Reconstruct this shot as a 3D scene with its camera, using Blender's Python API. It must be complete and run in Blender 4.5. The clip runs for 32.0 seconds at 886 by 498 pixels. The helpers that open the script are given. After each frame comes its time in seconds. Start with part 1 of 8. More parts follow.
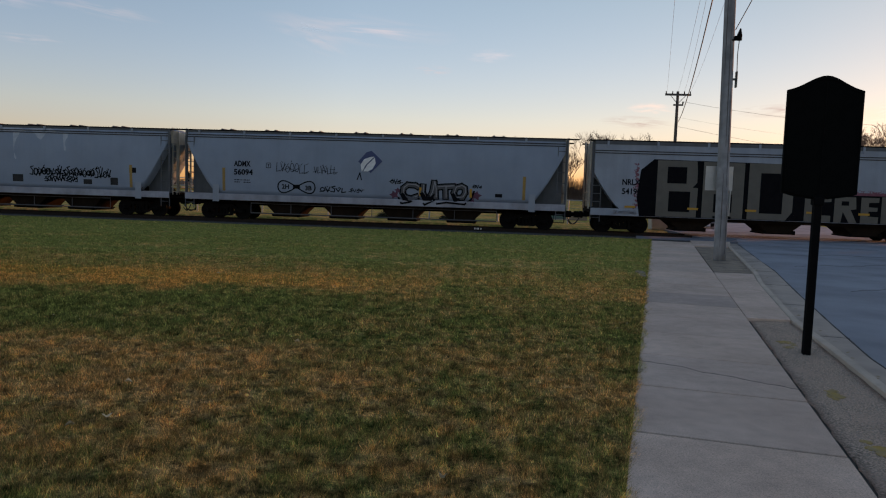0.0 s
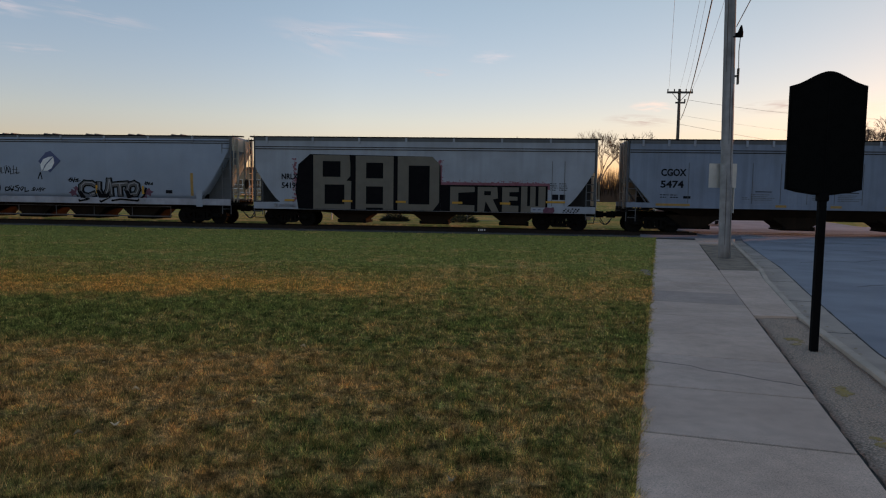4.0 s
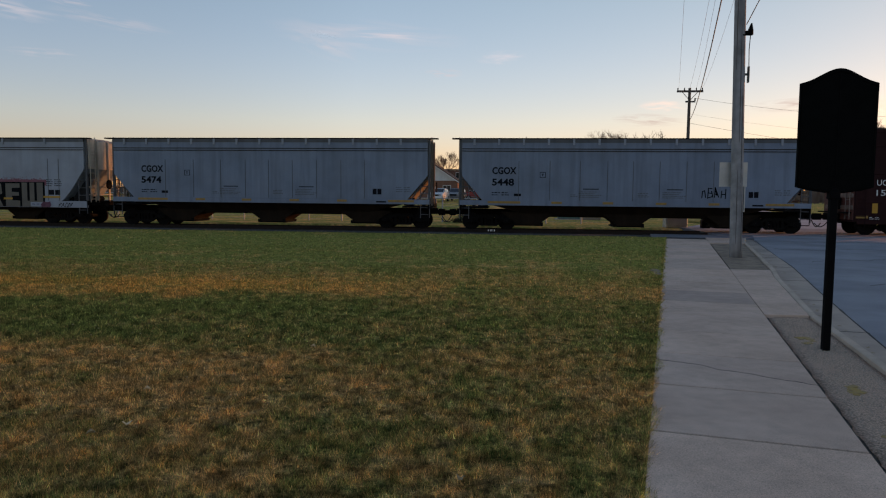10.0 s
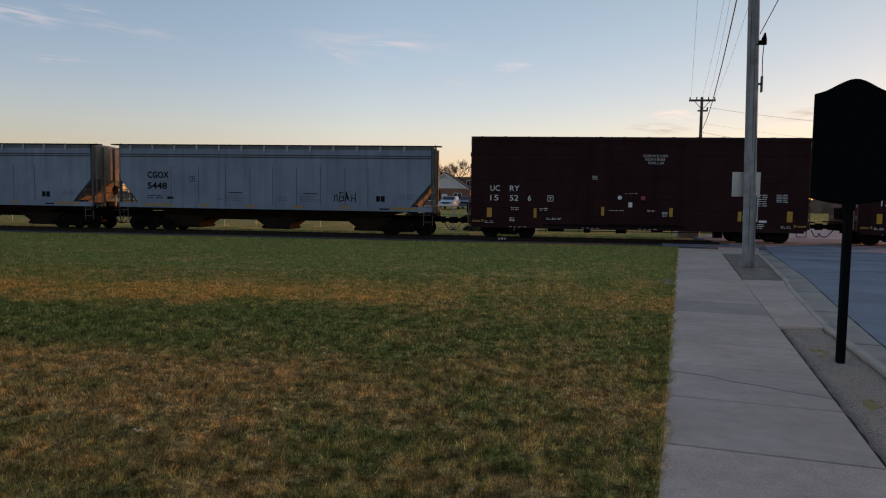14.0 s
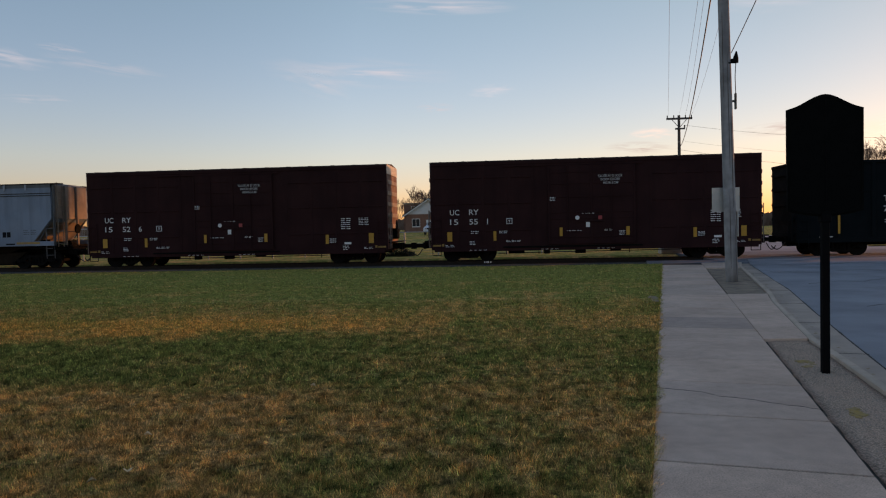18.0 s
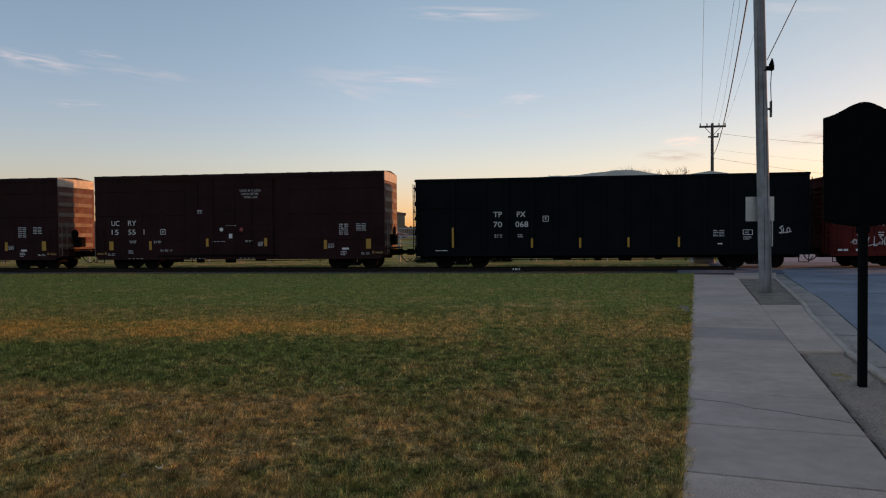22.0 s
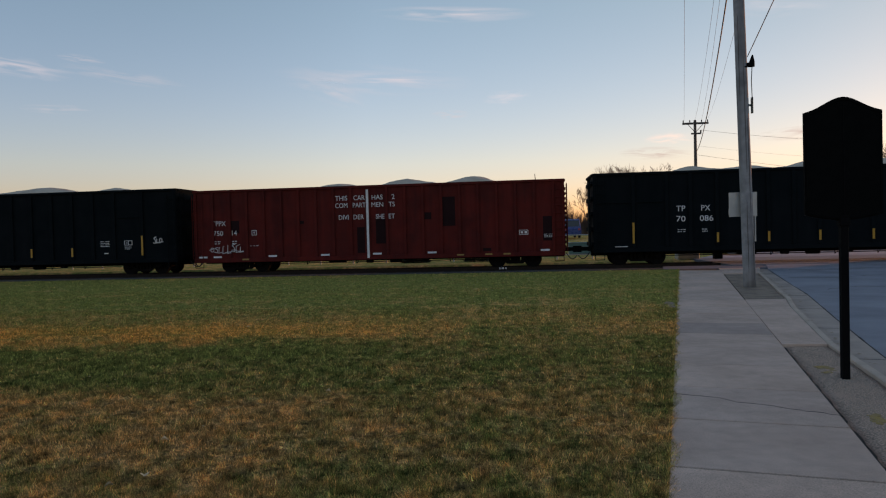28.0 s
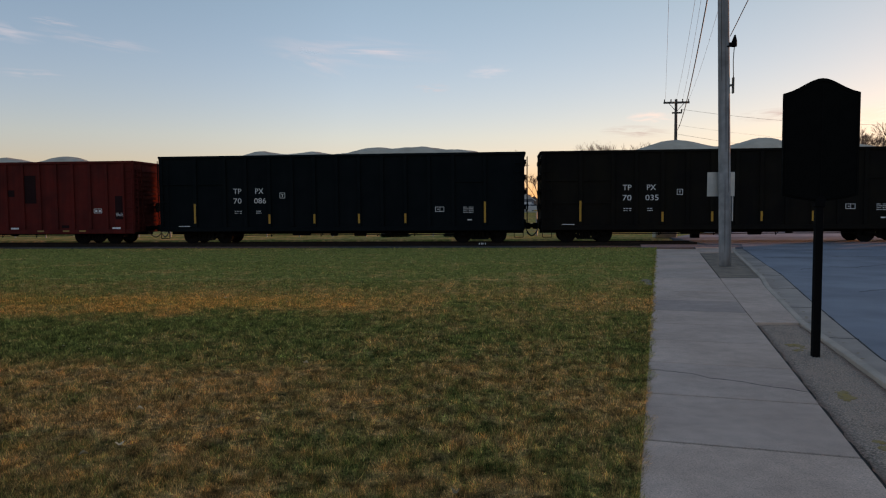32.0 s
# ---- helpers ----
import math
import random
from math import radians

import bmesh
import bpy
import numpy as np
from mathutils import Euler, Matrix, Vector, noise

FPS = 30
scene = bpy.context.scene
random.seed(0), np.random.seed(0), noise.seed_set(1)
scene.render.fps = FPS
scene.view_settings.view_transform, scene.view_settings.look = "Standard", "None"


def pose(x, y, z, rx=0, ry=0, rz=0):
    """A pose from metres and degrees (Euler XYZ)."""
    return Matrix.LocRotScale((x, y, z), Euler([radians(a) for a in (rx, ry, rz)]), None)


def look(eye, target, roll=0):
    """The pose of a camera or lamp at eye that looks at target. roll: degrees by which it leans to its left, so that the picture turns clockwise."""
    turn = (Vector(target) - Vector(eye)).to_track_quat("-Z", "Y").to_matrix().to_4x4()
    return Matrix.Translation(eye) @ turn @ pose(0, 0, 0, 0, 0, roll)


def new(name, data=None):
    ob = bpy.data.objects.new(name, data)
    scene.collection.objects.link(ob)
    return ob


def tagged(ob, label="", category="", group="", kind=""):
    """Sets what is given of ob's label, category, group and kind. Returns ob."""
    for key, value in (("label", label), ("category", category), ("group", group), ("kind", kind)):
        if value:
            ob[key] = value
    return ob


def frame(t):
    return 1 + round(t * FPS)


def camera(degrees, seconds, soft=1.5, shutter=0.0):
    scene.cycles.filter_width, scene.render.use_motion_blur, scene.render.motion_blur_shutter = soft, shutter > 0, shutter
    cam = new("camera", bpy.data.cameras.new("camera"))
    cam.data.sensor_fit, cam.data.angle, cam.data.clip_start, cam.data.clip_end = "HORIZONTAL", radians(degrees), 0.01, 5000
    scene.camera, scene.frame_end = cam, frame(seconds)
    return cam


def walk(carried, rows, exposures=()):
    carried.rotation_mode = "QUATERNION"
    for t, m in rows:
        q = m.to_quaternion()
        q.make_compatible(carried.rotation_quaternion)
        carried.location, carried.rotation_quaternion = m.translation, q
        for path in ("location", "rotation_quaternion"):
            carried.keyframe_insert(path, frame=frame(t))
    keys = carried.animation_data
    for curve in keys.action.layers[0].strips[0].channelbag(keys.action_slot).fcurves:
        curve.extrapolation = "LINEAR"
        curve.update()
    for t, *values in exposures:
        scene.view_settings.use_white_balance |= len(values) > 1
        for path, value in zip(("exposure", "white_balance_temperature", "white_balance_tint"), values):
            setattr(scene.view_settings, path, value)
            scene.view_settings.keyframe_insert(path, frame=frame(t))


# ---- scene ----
cam = camera(65.0, 32.0, soft=1.15)
walk(cam, [
    (0, pose(-0.001, 0.009, 1.801, 85.28, -1.84, 4.84)),
    (0.5, pose(0.006, 0.014, 1.804, 85.30, -1.04, 4.72)),
    (1, pose(0.011, 0.015, 1.804, 85.28, -0.68, 4.78)),
    (1.5, pose(0.013, 0.023, 1.803, 85.27, -0.72, 4.84)),
    (2, pose(0.010, 0.021, 1.801, 85.20, -0.87, 4.88)),
    (2.5, pose(0.007, 0.019, 1.805, 85.24, -0.87, 4.94)),
    (3, pose(-0.003, 0.017, 1.804, 85.21, -0.97, 4.93)),
    (3.5, pose(-0.008, 0.012, 1.809, 85.33, -1.09, 5.04)),
    (5.5, pose(0.008, 0.015, 1.807, 85.55, 0.53, 5.33)),
    (6, pose(0.010, 0.010, 1.804, 85.53, 0.46, 5.25)),
    (6.5, pose(0.010, 0.002, 1.805, 85.54, 0.28, 5.33)),
    (7, pose(0.008, 0.011, 1.804, 85.59, 0.12, 5.48)),
    (7.5, pose(0.009, 0.015, 1.799, 85.62, -0.23, 5.38)),
    (8, pose(0.009, 0.008, 1.804, 85.75, -0.21, 5.32)),
    (8.5, pose(0.001, 0.002, 1.805, 85.70, -0.35, 5.46)),
    (9, pose(0.002, -0.001, 1.800, 85.60, -0.42, 5.57)),
    (9.5, pose(0.005, -0.000, 1.799, 85.52, -0.42, 5.78)),
    (10, pose(0.006, -0.000, 1.800, 85.48, -0.53, 5.88)),
    (10.5, pose(0.002, -0.005, 1.800, 85.44, -0.74, 6.03)),
    (11, pose(-0.001, -0.007, 1.798, 85.41, -0.93, 6.05)),
    (11.5, pose(-0.005, 0.002, 1.801, 85.45, -0.90, 5.96)),
    (12, pose(-0.017, 0.002, 1.809, 85.54, -0.86, 6.11)),
    (12.5, pose(-0.017, -0.001, 1.816, 85.70, -0.80, 6.34)),
    (13, pose(-0.014, -0.003, 1.821, 85.91, -0.67, 6.51)),
    (13.5, pose(-0.008, -0.005, 1.822, 86.01, -0.73, 6.66)),
    (14, pose(-0.009, 0.009, 1.814, 86.09, -0.89, 6.75)),
    (14.5, pose(-0.006, 0.010, 1.810, 86.16, -0.93, 6.67)),
    (15, pose(-0.020, 0.012, 1.819, 86.26, -0.99, 4.85)),
    (15.5, pose(-0.019, 0.001, 1.821, 87.13, -0.61, 4.69)),
    (17.5, pose(-0.008, -0.034, 1.835, 87.79, 0.93, 5.19)),
    (18, pose(0.006, -0.043, 1.826, 88.17, 1.22, 5.50)),
    (18.5, pose(0.001, -0.038, 1.818, 88.27, 1.35, 6.36)),
    (19, pose(0.003, -0.039, 1.819, 88.28, 1.42, 7.01)),
    (19.5, pose(-0.006, -0.045, 1.817, 88.31, 1.25, 7.33)),
    (20, pose(-0.006, -0.048, 1.823, 88.39, 1.03, 7.59)),
    (20.5, pose(-0.012, -0.041, 1.820, 88.92, 0.96, 7.77)),
    (21, pose(-0.013, -0.031, 1.821, 88.83, 0.66, 7.70)),
    (21.5, pose(-0.009, -0.036, 1.815, 88.74, 0.49, 7.77)),
    (22, pose(-0.002, -0.055, 1.816, 88.73, 0.52, 7.85)),
    (22.5, pose(0.002, -0.059, 1.825, 88.77, 0.60, 7.95)),
    (23, pose(0.014, -0.071, 1.821, 88.91, 0.83, 8.07)),
    (23.5, pose(0.009, -0.078, 1.809, 88.98, 0.84, 8.19)),
    (24, pose(0.004, -0.069, 1.816, 89.12, 0.62, 7.70)),
    (24.5, pose(0.012, -0.050, 1.815, 89.24, 0.50, 6.05)),
    (25, pose(0.010, -0.048, 1.815, 89.14, 0.50, 6.02)),
    (25.5, pose(0.010, -0.054, 1.818, 89.17, 0.80, 6.23)),
    (27.5, pose(0.014, -0.048, 1.815, 88.94, 1.03, 6.73)),
    (28, pose(0.018, -0.046, 1.814, 88.74, 1.46, 6.75)),
    (28.5, pose(0.013, -0.040, 1.807, 87.82, 1.54, 6.69)),
    (29, pose(0.007, -0.035, 1.807, 87.08, 1.48, 6.49)),
    (29.5, pose(0.013, -0.027, 1.808, 86.86, 1.30, 5.97)),
    (30, pose(0.005, -0.023, 1.807, 86.81, 1.21, 5.89)),
    (30.5, pose(0.003, -0.017, 1.802, 86.76, 0.90, 5.54)),
    (31, pose(0.021, -0.023, 1.805, 86.69, 0.82, 5.74)),
    (31.5, pose(0.010, -0.031, 1.809, 86.67, 0.47, 5.15)),
    (32, pose(0.011, -0.032, 1.801, 86.64, 0.42, 5.10)),
], exposures=((0, 1.25, 9000, 38), (32, 1.25, 9000, 38)))

# ---- sky and sun ----
SUN_AZ = 40.0      # degrees from the track's line towards the far side
SUN_EL = 3.3
world = bpy.data.worlds.new("sky")
scene.world = world
world.use_nodes = True
wn = world.node_tree
sky = wn.nodes.new("ShaderNodeTexSky")
sky.sky_type = "NISHITA"
sky.sun_disc = False
sky.sun_elevation = radians(SUN_EL)
sky.sun_rotation = radians(90 - SUN_AZ)
sky.altitude = 200
sky.air_density = 1.0
sky.dust_density = 0.35
sky.ozone_density = 2.6
# haze painted as a tint over the sky: dimmer and more violet low down
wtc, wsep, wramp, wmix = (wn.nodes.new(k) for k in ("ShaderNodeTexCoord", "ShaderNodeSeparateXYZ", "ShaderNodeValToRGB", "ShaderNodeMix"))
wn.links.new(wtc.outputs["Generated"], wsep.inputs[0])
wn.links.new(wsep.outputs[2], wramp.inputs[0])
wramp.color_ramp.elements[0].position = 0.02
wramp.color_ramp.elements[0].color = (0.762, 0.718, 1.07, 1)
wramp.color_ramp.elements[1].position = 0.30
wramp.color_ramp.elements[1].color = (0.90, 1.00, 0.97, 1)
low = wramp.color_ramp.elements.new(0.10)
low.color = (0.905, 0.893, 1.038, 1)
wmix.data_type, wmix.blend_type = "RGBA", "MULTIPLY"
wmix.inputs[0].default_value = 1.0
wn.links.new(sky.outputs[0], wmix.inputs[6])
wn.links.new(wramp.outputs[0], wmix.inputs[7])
# second painted tint: dims the sky towards the sun, blue most
wdot, wtint, wmix2 = wn.nodes.new("ShaderNodeVectorMath"), wn.nodes.new("ShaderNodeValToRGB"), wn.nodes.new("ShaderNodeMix")
wdot.operation = "DOT_PRODUCT"
wdot.inputs[1].default_value = (math.cos(radians(SUN_AZ)), math.sin(radians(SUN_AZ)), 0)
wn.links.new(wtc.outputs["Generated"], wdot.inputs[0])
wn.links.new(wdot.outputs["Value"], wtint.inputs[0])
wtint.color_ramp.elements[0].position = 0.0
wtint.color_ramp.elements[0].color = (0.97, 1.0, 1.02, 1)
wtint.color_ramp.elements[1].position = 0.94
wtint.color_ramp.elements[1].color = (0.775, 0.728, 0.665, 1)
mid_tint = wtint.color_ramp.elements.new(0.45)
mid_tint.color = (1.03, 1.03, 1.01, 1)
wmix2.data_type, wmix2.blend_type = "RGBA", "MULTIPLY"
wmix2.inputs[0].default_value = 1.0
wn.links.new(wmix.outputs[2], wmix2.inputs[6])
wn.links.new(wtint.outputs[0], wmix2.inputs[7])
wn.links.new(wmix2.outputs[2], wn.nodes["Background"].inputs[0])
wn.nodes["Background"].inputs[1].default_value = 0.19
sun_data = bpy.data.lights.new("sun", "SUN")
sun_data.energy = 1.0
sun_data.angle = radians(0.5)
sun_data.color = (1.0, 0.47, 0.17)
sun = new("sun", sun_data)
ca, sa, ce, se = math.cos(radians(SUN_AZ)), math.sin(radians(SUN_AZ)), math.cos(radians(SUN_EL)), math.sin(radians(SUN_EL))
sun.matrix_basis = look((80 * ca * ce, 80 * sa * ce, 80 * se), (0, 0, 0))


# ---- mesh helpers ----
def part(name, bm, material, parent=None, label="", smooth=False):
    """One mesh object from a bmesh, under a thing or a part."""
    me = bpy.data.meshes.new(name)
    bm.normal_update()
    bm.to_mesh(me)
    bm.free()
    if smooth:
        me.polygons.foreach_set("use_smooth", [True] * len(me.polygons))
    me.materials.append(material)
    ob = new(name, me)
    if parent:
        ob.parent = parent
    if label:
        ob["label"] = label
    return ob


def share(name, ob, parent, loc):
    """Another object on the same mesh."""
    o = new(name, ob.data)
    o.parent = parent
    o.location = loc
    return o


def thing(name, label, category, group="", kind="", at=(0, 0, 0)):
    ob = new(name)
    ob.location = at
    ob.empty_display_size = 0.2
    return tagged(ob, label, category, group, kind)


def box(bm, x0, x1, y0, y1, z0, z1, bevel=0.0):
    m = Matrix.LocRotScale(((x0 + x1) / 2, (y0 + y1) / 2, (z0 + z1) / 2), None, (abs(x1 - x0), abs(y1 - y0), abs(z1 - z0)))
    r = bmesh.ops.create_cube(bm, size=1, matrix=m)
    if bevel:
        es = list({e for v in r["verts"] for e in v.link_edges})
        bmesh.ops.bevel(bm, geom=es, offset=bevel, segments=1, affect="EDGES")
    return bm


def new_box(*a, bevel=0.0):
    return box(bmesh.new(), *a, bevel=bevel)


def tube(bm, a, b, r, seg=8, r2=None):
    a, b = Vector(a), Vector(b)
    d = b - a
    m = Matrix.Translation((a + b) / 2) @ d.to_track_quat("Z", "Y").to_matrix().to_4x4()
    bmesh.ops.create_cone(bm, cap_ends=True, segments=seg, radius1=r, radius2=r if r2 is None else r2, depth=d.length, matrix=m)
    return bm


def prism(bm, pts, axis, a, b):
    """A polygon of (p, q) pushed along an axis from a to b: axis y takes (x, z), x takes (y, z), z takes (x, y)."""
    def put(p, q, w):
        return {"y": (p, w, q), "x": (w, p, q), "z": (p, q, w)}[axis]
    lo = [bm.verts.new(put(p, q, a)) for p, q in pts]
    hi = [bm.verts.new(put(p, q, b)) for p, q in pts]
    n = len(pts)
    fs = [bm.faces.new(lo), bm.faces.new(hi[::-1])]
    for i in range(n):
        fs.append(bm.faces.new((lo[i], hi[i], hi[(i + 1) % n], lo[(i + 1) % n])))
    bmesh.ops.recalc_face_normals(bm, faces=fs)
    return bm


def loft(bm, rings, caps=True):
    vs = [[bm.verts.new(p) for p in r] for r in rings]
    fs = []
    n = len(rings[0])
    for a, b in zip(vs, vs[1:]):
        for i in range(n):
            fs.append(bm.faces.new((a[i], a[(i + 1) % n], b[(i + 1) % n], b[i])))
    if caps:
        fs += [bm.faces.new(vs[0]), bm.faces.new(vs[-1][::-1])]
    bmesh.ops.recalc_face_normals(bm, faces=fs)
    return bm


def raw(name, verts, faces, material, parent=None, smooth=False):
    me = bpy.data.meshes.new(name)
    me.from_pydata(verts, [], faces)
    me.update()
    me.materials.append(material)
    if smooth:
        me.polygons.foreach_set("use_smooth", [True] * len(me.polygons))
    ob = new(name, me)
    if parent:
        ob.parent = parent
    return ob


def lerp(pts, y):
    """x on a line of (x, y) points, beyond its ends too."""
    for (x0, y0), (x1, y1) in zip(pts, pts[1:]):
        if y <= y1:
            break
    return x0 + (x1 - x0) * (y - y0) / (y1 - y0)


# ---- materials ----
def material(name, rough=0.7, metal=0.0):
    m = bpy.data.materials.new(name)
    m.use_nodes = True
    b = m.node_tree.nodes["Principled BSDF"]
    b.inputs["Roughness"].default_value = rough
    b.inputs["Metallic"].default_value = metal
    return m, m.node_tree, b


def noise_node(nt, scale, detail=4, stretch=None, space="Object", rough=0.55):
    tc = nt.nodes.new("ShaderNodeTexCoord")
    n = nt.nodes.new("ShaderNodeTexNoise")
    n.inputs["Scale"].default_value = scale
    n.inputs["Detail"].default_value = detail
    n.inputs["Roughness"].default_value = rough
    if stretch:
        mp = nt.nodes.new("ShaderNodeMapping")
        mp.inputs["Scale"].default_value = stretch
        nt.links.new(tc.outputs[space], mp.inputs[0])
        nt.links.new(mp.outputs[0], n.inputs["Vector"])
    else:
        nt.links.new(tc.outputs[space], n.inputs["Vector"])
    return n.outputs[0]


def ramp(nt, fac, stops):
    r = nt.nodes.new("ShaderNodeValToRGB")
    els = r.color_ramp.elements
    while len(els) < len(stops):
        els.new(0.5)
    for e, (p, c) in zip(els, stops):
        e.position = p
        e.color = (*c, 1) if len(c) == 3 else c
    nt.links.new(fac, r.inputs[0])
    return r.outputs[0]


def mix(nt, fac, a, b, mode="MIX"):
    m = nt.nodes.new("ShaderNodeMix")
    m.data_type = "RGBA"
    m.blend_type = mode
    for sock, v in ((m.inputs[0], fac), (m.inputs[6], a), (m.inputs[7], b)):
        if isinstance(v, (int, float)):
            sock.default_value = v
        elif isinstance(v, tuple):
            sock.default_value = (*v, 1)
        else:
            nt.links.new(v, sock)
    return m.outputs[2]


def grey(v):
    return (v, v, v)


def bump(nt, b, height, strength=0.3, dist=0.01):
    n = nt.nodes.new("ShaderNodeBump")
    n.inputs["Strength"].default_value = strength
    n.inputs["Distance"].default_value = dist
    nt.links.new(height, n.inputs["Height"])
    nt.links.new(n.outputs[0], b.inputs["Normal"])


def worn(name, c, dirt, rough=0.6, metal=0.0, scale=3.0, amount=0.5, streak=0.0, grain=60, bumps=0.15, dist=0.004, spec=0.5):
    """Paint or raw stuff with stains at one scale, grain at another and, if asked, streaks that run down."""
    m, nt, b = material(name, rough, metal)
    b.inputs["Specular IOR Level"].default_value = spec
    a = ramp(nt, noise_node(nt, scale, 6), [(0.38, grey(0)), (0.72, grey(amount))])
    col = mix(nt, a, c, dirt)
    if streak:
        st = ramp(nt, noise_node(nt, 2.2, 5, (1.6, 1.6, 0.12)), [(0.45, grey(0)), (0.75, grey(streak))])
        col = mix(nt, st, col, dirt)
    g = noise_node(nt, grain, 3)
    col = mix(nt, ramp(nt, g, [(0.3, grey(0.0)), (0.7, grey(0.25))]), col, tuple(v * 0.72 for v in c))
    nt.links.new(col, b.inputs["Base Color"])
    rr = ramp(nt, noise_node(nt, scale * 2.3, 4), [(0.3, grey(max(rough - 0.12, 0.05))), (0.7, grey(min(rough + 0.15, 1)))])
    nt.links.new(rr, b.inputs["Roughness"])
    bump(nt, b, g, bumps, dist)
    return m


def lawn_colour(nt, jitter=None):
    """Green turf with dry straw-coloured bands and patches; one band paints sunlight."""
    tc = nt.nodes.new("ShaderNodeTexCoord")
    sep = nt.nodes.new("ShaderNodeSeparateXYZ")
    nt.links.new(tc.outputs["Object"], sep.inputs[0])

    def mth(op, a, b2=0.0, c2=0.0):
        n = nt.nodes.new("ShaderNodeMath")
        n.operation = op
        for k, v in enumerate((a, b2, c2)):
            if isinstance(v, (int, float)):
                n.inputs[k].default_value = v
            else:
                nt.links.new(v, n.inputs[k])
        return n.outputs[0]
    wob = mth("MULTIPLY_ADD", noise_node(nt, 0.45, 5, None, "Object", 0.65), 4.4, -2.2)
    # rows of dry turf and sunlit band, slanted to lie level in the camera's view
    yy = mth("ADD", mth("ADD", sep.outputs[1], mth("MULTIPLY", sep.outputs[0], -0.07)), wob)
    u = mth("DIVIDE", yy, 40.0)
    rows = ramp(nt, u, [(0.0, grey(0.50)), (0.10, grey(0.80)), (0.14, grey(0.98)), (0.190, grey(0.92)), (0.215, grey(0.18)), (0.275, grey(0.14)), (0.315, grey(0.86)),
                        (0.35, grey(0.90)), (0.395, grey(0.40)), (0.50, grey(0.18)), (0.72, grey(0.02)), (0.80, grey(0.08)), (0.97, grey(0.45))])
    # towards the walk the bands run out into mixed, half-dry turf
    away = ramp(nt, mth("MULTIPLY_ADD", sep.outputs[0], 0.1, 0.7), [(0.22, grey(0)), (0.68, grey(0.72))])
    worn_rows = ramp(nt, u, [(0.0, grey(0.50)), (0.20, grey(0.55)), (0.30, grey(0.52)), (0.42, grey(0.42)), (0.60, grey(0.05)), (0.85, grey(0.1)), (0.97, grey(0.45))])
    rows = mix(nt, away, rows, worn_rows)
    n1 = noise_node(nt, 0.9, 5)
    n2 = noise_node(nt, 3.5, 5)
    f = mth("ADD", rows, mth("MULTIPLY_ADD", n1, 1.7, -0.85))
    f = mth("ADD", f, mth("MULTIPLY_ADD", noise_node(nt, 0.42, 4), 1.3, -0.65))
    f = mth("ADD", f, mth("MULTIPLY_ADD", n2, 1.6, -0.8))
    if jitter:
        f = mth("ADD", f, mth("MULTIPLY_ADD", jitter, 0.9, -0.45))
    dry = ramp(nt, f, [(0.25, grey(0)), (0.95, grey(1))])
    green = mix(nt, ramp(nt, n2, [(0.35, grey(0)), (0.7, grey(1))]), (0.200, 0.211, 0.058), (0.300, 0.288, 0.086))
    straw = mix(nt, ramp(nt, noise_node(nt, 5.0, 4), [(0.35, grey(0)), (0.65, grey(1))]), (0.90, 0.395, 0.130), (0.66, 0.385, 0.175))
    # sunlight across the middle of the lawn, painted as a redder band
    sunlit_band = mix(nt, 1.0, ramp(nt, u, [(0.275, grey(0)), (0.325, grey(0.75)), (0.35, grey(0.75)), (0.40, grey(0))]), mix(nt, away, (1.0, 1.0, 1.0), (0.0, 0.0, 0.0)), "MULTIPLY")
    straw = mix(nt, sunlit_band, straw, (0.95, 0.41, 0.095))
    tuft = ramp(nt, noise_node(nt, 13, 4), [(0.32, grey(0.36)), (0.52, grey(0.95)), (0.68, grey(1.6))])
    clump = ramp(nt, noise_node(nt, 4.2, 5), [(0.34, grey(0.46)), (0.5, grey(1.0)), (0.68, grey(1.5))])
    tuft = mix(nt, 1.0, tuft, clump, "MULTIPLY")
    even = ramp(nt, u, [(0.25, grey(0)), (0.50, grey(0.55))])
    tuft = mix(nt, even, tuft, (1.0, 1.0, 1.0))
    fine = ramp(nt, noise_node(nt, 48, 3), [(0.34, grey(0.5)), (0.64, grey(1.45))])
    fine = mix(nt, even, fine, (1.0, 1.0, 1.0))
    return mix(nt, 1.0, mix(nt, 1.0, mix(nt, dry, green, straw), tuft, "MULTIPLY"), fine, "MULTIPLY"), dry


def make_lawn():
    m, nt, b = material("turf", 0.95)
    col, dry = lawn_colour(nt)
    sp = ramp(nt, noise_node(nt, 55, 4), [(0.3, grey(0.30)), (0.7, grey(0.85))])
    # paler, more even tone with distance, shaped to fit the camera's view
    tc, sep = nt.nodes.new("ShaderNodeTexCoord"), nt.nodes.new("ShaderNodeSeparateXYZ")
    nt.links.new(tc.outputs["Object"], sep.inputs[0])
    dv = nt.nodes.new("ShaderNodeMath")
    dv.operation = "DIVIDE"
    dv.inputs[1].default_value = 40.0
    nt.links.new(sep.outputs[1], dv.inputs[0])
    sp = mix(nt, ramp(nt, dv.outputs[0], [(0.20, grey(0)), (0.42, grey(1))]), sp, (1.15, 1.15, 1.15))
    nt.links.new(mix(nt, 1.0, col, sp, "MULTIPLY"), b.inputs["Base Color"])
    b.inputs["Specular IOR Level"].default_value = 0.0
    bump(nt, b, noise_node(nt, 40, 4), 0.7, 0.03)
    return m


